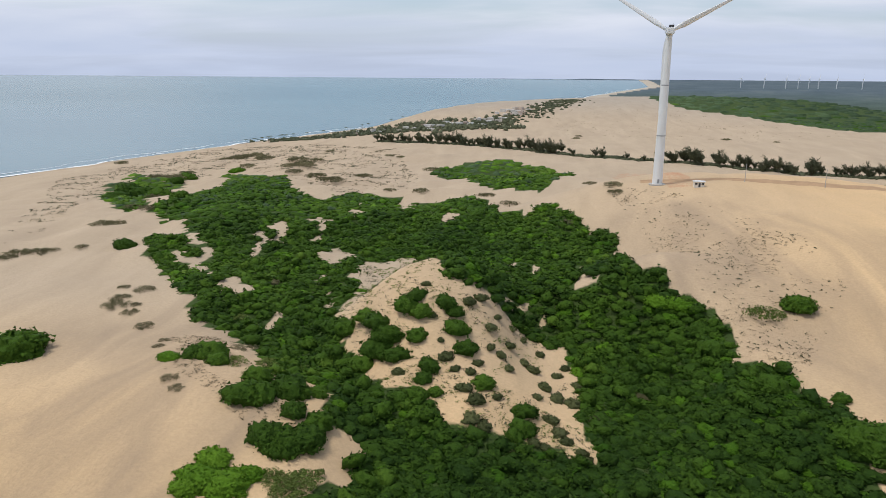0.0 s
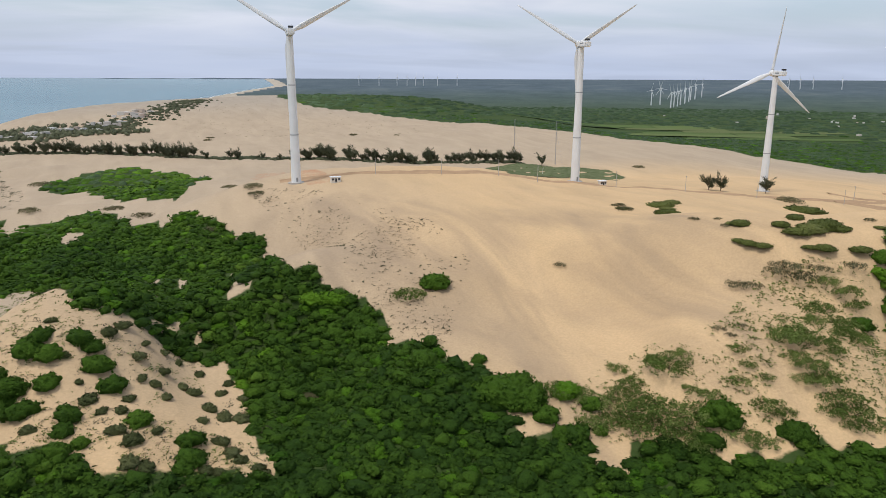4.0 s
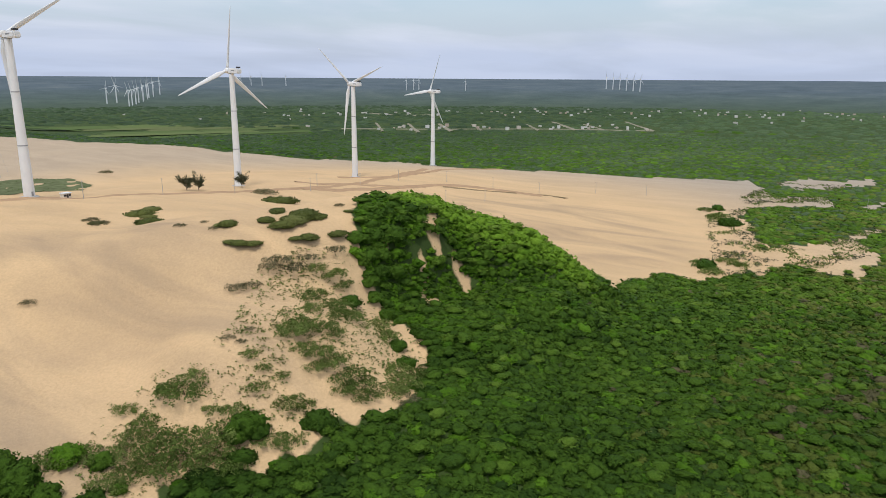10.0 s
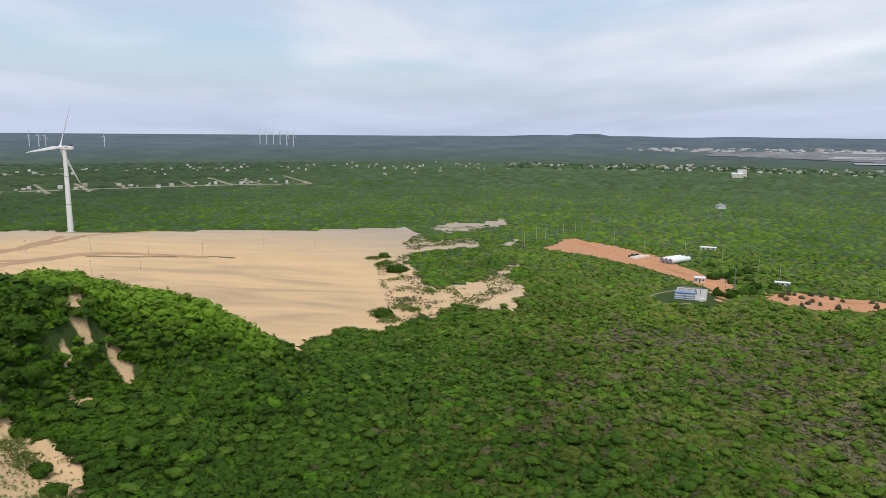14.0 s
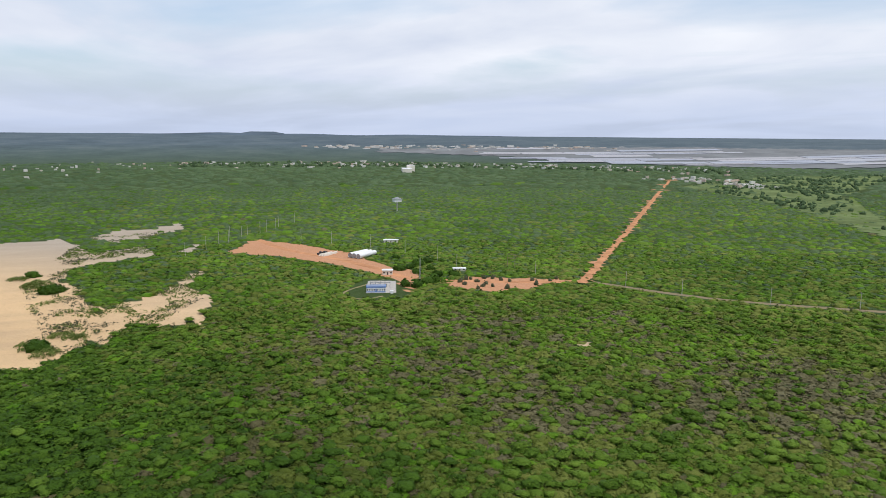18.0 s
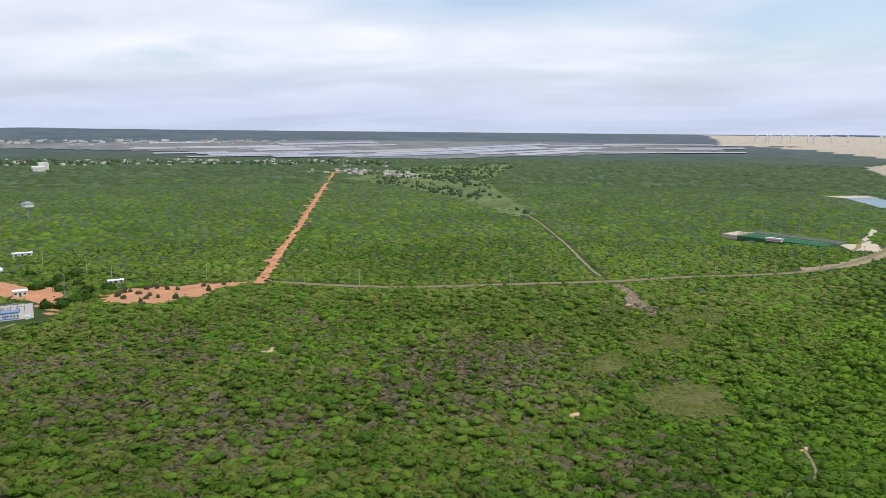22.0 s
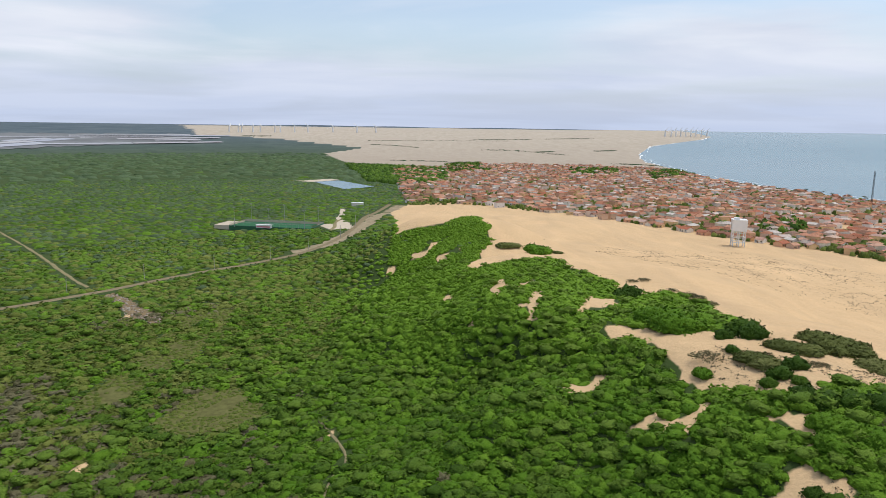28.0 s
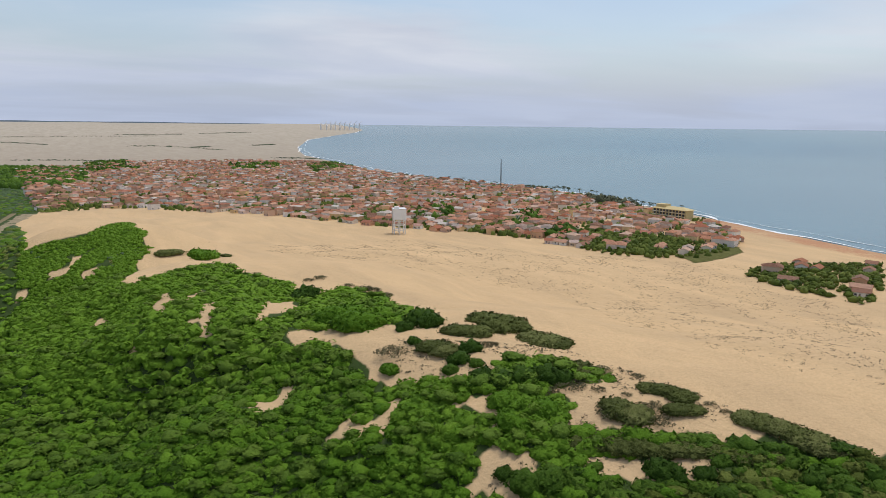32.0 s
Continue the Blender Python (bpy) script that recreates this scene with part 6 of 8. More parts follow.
def gable_walls(bm, w, d, z, rise):
    """Four walls; the two end walls run up under the roof."""
    base = [bm.verts.new((sx * w / 2, sy * d / 2, -1.0)) for sx, sy in ((-1, -1), (1, -1), (1, 1), (-1, 1))]
    eave = [bm.verts.new((sx * w / 2, sy * d / 2, z - 0.2)) for sx, sy in ((-1, -1), (1, -1), (1, 1), (-1, 1))]
    peak = [bm.verts.new((sx * w / 2, 0, z + rise - 0.22)) for sx in (-1, 1)]
    bm.faces.new((base[0], base[1], eave[1], eave[0]))
    bm.faces.new((base[2], base[3], eave[3], eave[2]))
    bm.faces.new((base[1], base[2], eave[2], peak[1], eave[1]))
    bm.faces.new((base[3], base[0], eave[0], peak[0], eave[3]))
    return bm


def house(k):
    rng = random.Random(900 + k)
    w, d, z = rng.uniform(7, 11.5), rng.uniform(6, 8.5), rng.choice((2.9, 3.1, 3.2, 5.6))
    rise = rng.uniform(1.3, 2.1)
    top = thing("house", pose(0, 0, 0), "low plastered house under a clay tile roof", "house", "houses of the town")
    if k % 3 == 2:
        b = bmesh.new()
        box(b, 0, 0, -1.0, w, d, z + 1.0)
        part("wall", b, HOUSE_WALL, top)
        part("roof", hip(bmesh.new(), w, d, z, rise), ROOF_TILES, top)
    else:
        part("wall", gable_walls(bmesh.new(), w, d, z, rise), HOUSE_WALL, top)
        part("roof", gable(bmesh.new(), w, d, z, rise), ROOF_TILES, top)
    for side in (-1, 1):
        b = bmesh.new()
        box(b, 0.8 * side, side * (d / 2 + 0.02), 0, 1.0, 0.08, 2.1)
        part("door", b, WOOD, top)
        for x in (-w * 0.32, w * 0.32):
            b = bmesh.new()
            box(b, x, side * (d / 2 + 0.02), 1.0, 1.3, 0.08, 1.1)
            part("window", b, DARK, top)
    return top


HOUSES = [house(k) for k in range(6)]
for k, h in enumerate(HOUSES):
    h.matrix_basis = pose(-330 + 14 * k, -470 - 26 * k, ground_at(-330 + 14 * k, -470 - 26 * k), 0, 0, 30 + 15 * k)


def put_house(k, x, y, turn):
    source = HOUSES[k]
    keep = source.matrix_basis.copy()
    source.matrix_basis = Matrix()
    ob = copy_thing(source, pose(x, y, ground_at(x, y), 0, 0, turn))
    source.matrix_basis = keep
    return ob


def joined_houses(name, spots, seed, label):
    """Houses too many to count: walls in one mesh, roofs in another. Spots: x, y, turn, width, depth, eaves."""
    rng = np.random.default_rng(seed)
    n = len(spots)
    x, y, a, w, d, e = spots.T
    z = height(x, y)
    c, s = np.cos(a), np.sin(a)

    def place(u, v, h):
        return np.stack([x[:, None] + c[:, None] * u - s[:, None] * v, y[:, None] + s[:, None] * u + c[:, None] * v, z[:, None] + h], 2)

    sign = np.array([[-1, -1], [1, -1], [1, 1], [-1, 1]])
    u, v = w[:, None] / 2 * sign[:, 0], d[:, None] / 2 * sign[:, 1]
    low, high = place(u, v, np.full((n, 4), -1.0)), place(u, v, np.repeat(e[:, None], 4, 1))
    k = np.arange(n)[:, None, None] * 8
    f = np.array([[0, 1, 5, 4], [1, 2, 6, 5], [2, 3, 7, 6], [3, 0, 4, 7]])
    walls = mesh_object(name, np.concatenate([low, high], 1).reshape(-1, 3), (k + f).reshape(-1, 4), WALLS_JOINED, False)
    tagged(walls, label, "houses", kind="stuff")
    o = 0.3
    rise = rng.uniform(0.9, 1.9, n)
    corner = place((w[:, None] / 2 + o) * sign[:, 0], (d[:, None] / 2 + o) * sign[:, 1], np.repeat(e[:, None] - 0.1, 4, 1))
    ridge_half = np.where(rng.random(n) < 0.6, w / 2 + o, np.maximum(0.3, (w - d) / 2))
    ridge = place(np.stack([-ridge_half, ridge_half], 1), np.zeros((n, 2)), np.repeat((e + rise)[:, None], 2, 1))
    k = np.arange(n)[:, None, None] * 6
    q = np.array([[0, 1, 5, 4], [2, 3, 4, 5], [1, 2, 5, 5], [3, 0, 4, 4]])
    tri = np.concatenate([q[:, [0, 1, 2]], q[:2][:, [0, 2, 3]]])
    roofs = mesh_object(name + "_roofs", np.concatenate([corner, ridge], 1).reshape(-1, 3), (k + tri).reshape(-1, 3), ROOFS_JOINED, False)
    tagged(roofs, "crowded red clay roofs of the town", "roofs", kind="stuff")
    glass = []
    for fy in (-1, 1):
        for fx in (-0.3, 0.3):
            u = np.stack([fx * w - 0.6, fx * w + 0.6, fx * w + 0.6, fx * w - 0.6], 1)
            glass.append(place(u, np.repeat((fy * (d / 2 + 0.05))[:, None], 4, 1), np.repeat([[1.0, 1.0, 2.1, 2.1]], n, 0)))
    g = np.concatenate(glass)
    panes = mesh_object(name + "_windows", g.reshape(-1, 3), np.arange(len(g) * 4).reshape(-1, 4), DARK, False)
    tagged(panes, "small dark windows of the town houses", "windows", kind="stuff")


def settle(outline, step, seed, share=1.0):
    """House plots in rows along the streets."""
    rng = np.random.default_rng(seed)
    o = np.array(outline, float)
    c = o.mean(0)
    a = 0.42
    reach = np.abs(o - c).max() * 1.5
    u, v = np.meshgrid(np.arange(-reach, reach, step), np.arange(-reach, reach, step * 0.9))
    street = (np.floor(u / step) % 5 == 0) | (np.floor(v / (step * 0.9)) % 7 == 0)
    u, v = u[~street], v[~street]
    u, v = u + rng.uniform(-0.2, 0.2, len(u)) * step, v + rng.uniform(-0.2, 0.2, len(v)) * step
    x, y = c[0] + np.cos(a) * u - np.sin(a) * v, c[1] + np.sin(a) * u + np.cos(a) * v
    ok = inside(outline, x, y) & (coast(x, y) > 35) & (rng.random(len(x)) < share)
    x, y = x[ok], y[ok]
    turn = a + rng.choice([0, np.pi / 2], len(x)) + rng.normal(0, 0.2, len(x))
    return np.stack([x, y, turn, rng.uniform(6.5, 11.5, len(x)), rng.uniform(5.5, 8, len(x)), rng.choice([3.1, 3.6, 4.2, 6.4], len(x), p=[0.26, 0.26, 0.2, 0.28])], 1)


GARDENS = [(-330, -372), (-352, -365), (-420, -398), (-432, -430), (-408, -498), (-385, -470), (-345, -430), (-318, -425)]
plots = settle(TOWN, 11.6, 61, 0.84)
hotel_yard = np.hypot(plots[:, 0] + 545, plots[:, 1] + 524) > 27
lived_in = ~inside(GARDENS, plots[:, 0], plots[:, 1]) | (np.random.default_rng(64).random(len(plots)) < 0.45)
plots = plots[lived_in & hotel_yard]
order = np.argsort(np.hypot(plots[:, 0] - 65, plots[:, 1] + 15))
plots = plots[order]
for k, row in enumerate(plots[:230]):
    put_house(int(row[3] * 97) % 6, row[0], row[1], math.degrees(row[2]))
joined_houses("town_houses", plots[230:], 62, "dense plastered houses of the coast town")
near_plots = settle(HAMLET, 15, 63, 0.45)
for row in near_plots[:40]:
    put_house(int(row[3] * 97) % 6, row[0], row[1], math.degrees(row[2]))


def garden_trees(name, outline, step, seed, share, label, low=1.6, high=3.8, clump=1.0, mat=None, squat=1.0):
    rng = np.random.default_rng(seed)
    o = np.array(outline, float)
    x, y = jittered(o[:, 0].min(), o[:, 0].max(), o[:, 1].min(), o[:, 1].max(), step, seed)
    ok = inside(outline, x, y) & (coast(x, y) > 25) & (clump * ripple(x, y, 30, seed) + rng.normal(0, 0.5, len(x)) > share)
    x, y = x[ok], y[ok]
    r = rng.uniform(low, high, len(x))
    spots = np.stack([x, y, height(x, y) + 0.6, r, r * squat * rng.uniform(1.0, 1.5, len(x)), rng.uniform(0.15, 0.75, len(x))], 1)
    scatter(name, spots, LOW_CROWNS if len(spots) < 900 else FAR_CROWNS, mat or LEAF, seed + 1, label)


garden_trees("garden_trees", TOWN, 8, 71, 0.12, "dark green garden trees among the houses", mat=SALLOW)
garden_trees("street_trees", TOWN, 9, 77, 0.42, "small dark trees and hedges between the houses", 1.5, 3.2, 0.4, SALLOW)
garden_trees("hamlet_trees", HAMLET, 4.5, 73, -0.05, "olive garden trees and hedges between small houses on the sand", 1.4, 3.6, 1.0, SALLOW, 0.7)
garden_trees("edge_trees", TOWN_EDGE, 5.5, 75, 0.05, "olive trees and hedges along the edge of town", 1.4, 3.6, 1.0, SALLOW, 0.75)
garden_trees("garden_hedges", GARDENS, 4.0, 79, -0.15, "dull olive trees and hedges of the last gardens", 1.3, 3.8, 0.8, SALLOW, 0.85)


# ---- the town's landmarks ----
def water_tower(x, y):
    top = thing("water_tower", pose(x, y, ground_at(x, y), 0, 0, -20), "white concrete water tower on a tall open frame", "water tower")
    for i in (-1, 0, 1):
        for j in (-1, 1) if i else (-1, 1):
            b = bmesh.new()
            box(b, 4.7 * i, 4.7 * j, -1, 0.8, 0.8, 14)
            part("column", b, WHITE, top)
    for z in (3.5, 7.5, 11.5):
        for j in (-1, 1):
            b = bmesh.new()
            box(b, 0, 4.7 * j, z, 10.2, 0.5, 0.6)
            part("beam", b, WHITE, top)
            b = bmesh.new()
            box(b, 4.7 * j, 0, z, 0.5, 10.2, 0.6)
            part("beam", b, WHITE, top)
    b = bmesh.new()
    box(b, 0, 0, 13, 11.4, 11.4, 9.4)
    bmesh.ops.bevel(b, geom=b.edges[:], offset=0.2, segments=1, affect="EDGES")
    tank = part("tank", b, WHITE, top)
    b = bmesh.new()
    box(b, 0, 0, 22.3, 11.8, 11.8, 0.35)
    part("rim", b, WHITE, tank)
    b = bmesh.new()
    box(b, 2.5, 1.5, 22.65, 4.0, 4.0, 1.6)
    part("hatch_house", b, WHITE, tank)
    b = bmesh.new()
    tube(b, (5.9, 0, 0), (5.9, 0, 22), 0.12, 0.12, 6)
    part("pipe", b, GREY, top)


water_tower(-227, -556)


def yellow_hotel(x, y, turn):
    top = thing("hotel", pose(x, y, ground_at(x, y), 0, 0, turn), "long three-storey building with a pale yellow roof by the sea", "hotel")
    b = bmesh.new()
    box(b, 0, 0, -1, 42, 14, 11.6)
    part("wall", b, YELLOW, top)
    part("roof", hip(bmesh.new(), 43, 15, 10.6, 2.6, 1.0), YELLOW, top)
    b = bmesh.new()
    box(b, -12, 0, 10.6, 12, 9, 4.2)
    part("roof_house", b, YELLOW, top)
    for z in (0.8, 4.2, 7.6):
        for j in (-1, 1):
            b = bmesh.new()
            box(b, 0, j * 7.8, z - 0.6, 41, 1.6, 0.25)
            part("balcony", b, WALL, top)
        for i in range(10):
            for j in (-1, 1):
                b = bmesh.new()
                box(b, -18 + 4 * i, j * 7.03, z, 2.6, 0.1, 2.2)
                part("window", b, DARK, top)


yellow_hotel(-549, -524, 96)


def pink_house(x, y, turn):
    top = thing("villa", pose(x, y, ground_at(x, y), 0, 0, turn), "small house with a bright pink base at the edge of town", "house")
    b = bmesh.new()
    box(b, 0, 0, 1.2, 14, 9, 3.6)
    part("wall", b, WALL, top)
    b = bmesh.new()
    box(b, 0, 0, -1.0, 14.3, 9.3, 2.2)
    part("plinth", b, PINK, top)
    part("roof", hip(bmesh.new(), 14, 9, 4.8, 2.0, 0.7), ROOF_TILES, top)
    for i in (-1, 0, 1):
        b = bmesh.new()
        box(b, 4 * i, 4.55, 1.9, 1.4, 0.1, 1.4)
        part("window", b, DARK, top)


pink_house(-345, -405, 40)


# ---- football pitch and pond ----
def flat_sheet(name, outline, mat, label, category, rise=0.15, kind="structure"):
    """A level patch of ground or water in the shape of its outline."""
    bm = bmesh.new()
    z = max(ground_at(*p) for p in outline) + rise
    f = bm.faces.new([bm.verts.new((x, y, z)) for x, y in outline])
    bmesh.ops.triangulate(bm, faces=[f])
    ob = part(name, bm, mat)
    return tagged(ob, label, category, kind=kind)


SAND_FLOOR = plain_material("pale_sand", (0.52, 0.45, 0.35), 0.95, 0, 0.12, 0.3)


def football_pitch():
    cx, cy, turn, w, d = 167, -658, -16.0, 80.0, 32.0
    z = ground_at(140, -660) + 0.2
    top = thing("football_pitch", pose(cx, cy, z, 0, 0, turn), "green football pitch behind a tall green fence", "football pitch")
    b = bmesh.new()
    box(b, 0, 0, -4.2, w, d, 4.2)
    part("turf", b, TURF, top)
    for j in (-1, 1):
        b = bmesh.new()
        box(b, 0, j * d / 2, 0, w, 0.12, 0.5 if j > 0 else 2.0)
        part("fence", b, GREEN_NET if j > 0 else SAND_FLOOR, top)
        b = bmesh.new()
        box(b, j * w / 2, 0, 0, 0.12, d, 1.6)
        part("fence", b, GREEN_NET if j < 0 else SAND_FLOOR, top)
        b = bmesh.new()
        box(b, 0, j * d / 2, 3.5 if j > 0 else 2.0, w, 0.2, 0.2)
        part("top_rail", b, CONCRETE, top)
    b = bmesh.new()
    box(b, w / 2 + 8.5, 0, -4, 15, d - 4, 4.1)
    part("sand_lot", b, SAND_FLOOR, top, "bare pale sand lot")
    for i in (-1, 0, 1):
        for j in (-1, 1):
            b = bmesh.new()
            tube(b, (i * 34, j * (d / 2 + 1), -1), (i * 34, j * (d / 2 + 1), 17), 0.22, 0.14, 7)
            box(b, i * 34, j * (d / 2 + 1), 16.6, 2.6, 0.3, 0.7)
            part("light_mast", b, GREY, top)
    for i in range(15):
        b = bmesh.new()
        tube(b, (-w / 2 + 6 * i, d / 2 + 0.15, 0), (-w / 2 + 6 * i, d / 2 + 0.15, 3.6), 0.09, 0.09, 5)
        part("fence_post", b, GREY, top)
    b = bmesh.new()
    box(b, 4, d / 2 + 3, 0, 14, 3.5, 2.6)
    stand = part("dugout", b, WHITE, top)
    b = bmesh.new()
    box(b, 4, d / 2 + 3, 2.6, 15, 4.2, 0.3)
    part("roof", b, WHITE, stand)
    b = bmesh.new()
    box(b, 4, d / 2 + 4.8, 0.5, 13, 0.1, 1.2)
    part("red_band", b, PINK, stand)


football_pitch()
flat_sheet("pond", POND, WATER, "still grey-blue pond in the green plain", "pond", 0.5)


# ---- substation ----
def substation():
    turn = -113.0
    top = thing("substation", pose(440, -132, ground_at(440, -132), 0, 0, turn), "white substation building with blue-grey roof in a paved yard", "substation")
    b = bmesh.new()
    box(b, 4, 17, -0.6, 24, 45, 0.8)
    part("paving", b, CONCRETE, top)
    b = bmesh.new()
    box(b, 0, 0, 0.2, 15, 7.6, 3.9)
    wall = part("wall", b, WHITE, top)
    b = bmesh.new()
    box(b, 0, 0, 4.1, 15.5, 8.1, 0.8)
    part("parapet", b, BLUE, top, "blue roof parapet")
    b = bmesh.new()
    box(b, 0, 0, 4.9, 14.6, 7.2, 0.12)
    part("roof", b, ROOF_GREY, top, "blue-grey roof sheet")
    b = bmesh.new()
    box(b, 0, -3.86, 0.2, 15.1, 0.12, 0.8)
    part("plinth_band", b, BLUE, wall)
    for i in range(8):
        b = bmesh.new()
        box(b, -6.4 + 1.85 * i - (0.4 if i < 4 else -0.4), -3.86, 1.7, 0.9, 0.12, 1.1)
        part("window", b, DARK, wall)
    b = bmesh.new()
    box(b, 0.1, -3.87, 0.2, 1.1, 0.12, 3.0)
    part("door", b, BLUE, wall)
    for i in range(5):
        for j in range(2):
            b = bmesh.new()
            box(b, -5 + 4 * i, 12 + 9 * j, 0.2, 0.3, 0.3, 4.6)
            part("gantry_post", b, GREY, top)
    for j in range(2):
        b = bmesh.new()
        box(b, 3, 12 + 9 * j, 4.6, 17, 0.25, 0.35)
        part("gantry_beam", b, GREY, top)
    for i in range(3):
        b = bmesh.new()
        box(b, -3 + 5 * i, 16.5, 0.2, 2.6, 2.2, 2.4)
        tr = part("transformer", b, GREY, top)
        for k in range(3):
            b = bmesh.new()
            tube(b, (-3.7 + 5 * i + 0.7 * k, 16.5, 2.6), (-3.7 + 5 * i + 0.7 * k, 16.5, 3.8), 0.14, 0.08, 6)
            part("bushing", b, BLACK, tr)
    for i in range(18):
        b = bmesh.new()
        box(b, 15.6, -4.5 + 2.5 * i, 0, 0.12, 0.12, 2.2)
        part("fence_post", b, CONCRETE, top)
    b = bmesh.new()
    box(b, 12.5, -6.5, -0.3, 2.6, 2.2, 2.6)
    part("guard_hut", b, WHITE, top)
    return top


ROOF_GREY = plain_material("blue_grey_sheet", (0.20, 0.25, 0.36), 0.55, 0, 0.12, 0.6)
substation().scale = (0.78, 0.78, 0.78)


def tube_section(x, y, turn, k):
    top = thing("tower_segment", pose(x, y, ground_at(x, y), 0, 0, turn), "long white steel tube lying on the red yard", "steel tube", "white tubes in the yard")
    b = bmesh.new()
    bmesh.ops.create_cone(b, cap_ends=False, segments=24, radius1=2.0, radius2=1.9, depth=23, matrix=pose(0, 0, 2.2, 0, 90, 0))
    shell = part("shell", b, WHITE, top, smooth=True)
    for e in (-11.35, 11.35):
        b = bmesh.new()
        bmesh.ops.create_cone(b, cap_ends=True, segments=24, radius1=1.78, radius2=1.78, depth=0.1, matrix=pose(e, 0, 2.2, 0, 90, 0))
        part("end_cover", b, GREY, shell)
    for e in (-9, 9):
        b = bmesh.new()
        box(b, e, 0, -0.3, 1.0, 4.4, 0.9)
        part("cradle", b, WOOD, top)


for k in range(3):
    tube_section(568.5 - 4.0 * k, -167.5 - 2.0 * k, -56, k)


def shed(x, y, w, d, h, turn, label="small white service building with a flat roof", mat=None):
    top = thing("shed", pose(x, y, ground_at(x, y), 0, 0, turn), label, "shed", "service buildings")
    b = bmesh.new()
    box(b, 0, 0, -0.5, w, d, h + 0.5)
    part("wall", b, mat or WALL, top)
    b = bmesh.new()
    box(b, 0, 0, h, w + 0.8, d + 0.8, 0.3)
    part("roof", b, WHITE, top)
    b = bmesh.new()
    box(b, 0, -d / 2 - 0.03, 0, 1.0, 0.08, 2.1)
    part("door", b, DARK, top)
    for s in (-1, 1):
        b = bmesh.new()
        box(b, s * w * 0.33, -d / 2 - 0.03, 1.1, 1.2, 0.08, 1.0)
        part("window", b, DARK, top)


shed(489, -160, 7, 5, 3.0, -113)
shed(621, -218, 13, 6, 2.4, -113)
shed(477, -211, 9, 4, 2.2, -113)
shed(1700, -715, 60, 24, 9, -20, "large white farm building among the woods")
shed(1730, -740, 34, 20, 16, -20, "white block with a red roof among the woods")
shed(100, -860, 14, 8, 3.4, 10)
shed(86, 372, 5.0, 3.0, 2.6, 0, "small white transformer house beside a turbine")
shed(246, 356, 4.0, 3.0, 2.6, 0, "small white transformer house beside a turbine")


def beam_stack(x, y, turn):
    top = thing("timber_stack", pose(x, y, ground_at(x, y), 0, 0, turn), "stack of long pale beams and dark crates in the yard", "stack")
    rng = random.Random(5)
    for k in range(7):
        b = bmesh.new()
        box(b, rng.uniform(-2, 2), -3 + k, 0, rng.uniform(14, 22), 0.8, rng.uniform(0.6, 1.6), rng.uniform(-4, 4))
        part("beam", b, WALL, top)
    for k in range(5):
        b = bmesh.new()
        box(b, -4 + 2.6 * k, 5.5, 0, 2.0, 1.8, rng.uniform(1.4, 2.6), rng.uniform(0, 40))
        part("crate", b, DARK, top)


beam_stack(584, -146, -55)
watch = thing("watchtower", pose(858, -326, ground_at(858, -326)), "small white lookout on a post above the woods", "watchtower")
b = bmesh.new()
tube(b, (0, 0, 0), (0, 0, 14), 0.8, 0.8, 8)
part("post", b, CONCRETE, watch)
b = bmesh.new()
box(b, 0, 0, 12, 9, 9, 4)
cabin = part("cabin", b, WHITE, watch)
part("roof", hip(bmesh.new(), 9, 9, 16, 2.4, 0.8), GREY, cabin)
gate = thing("pole_frame", pose(469, -250, ground_at(469, -250), 0, 0, 30), "twin-post timber power frame over the shrubs", "power pole")
for s in (-1, 1):
    b = bmesh.new()
    tube(b, (3 * s, 0, -0.5), (3 * s, 0, 11), 0.2, 0.16, 7)
    part("post", b, WOOD, gate)
for z in (7.5, 10.5):
    b = bmesh.new()
    box(b, 0, 0, z, 7.5, 0.25, 0.3)
    part("crossbeam", b, WOOD, gate)


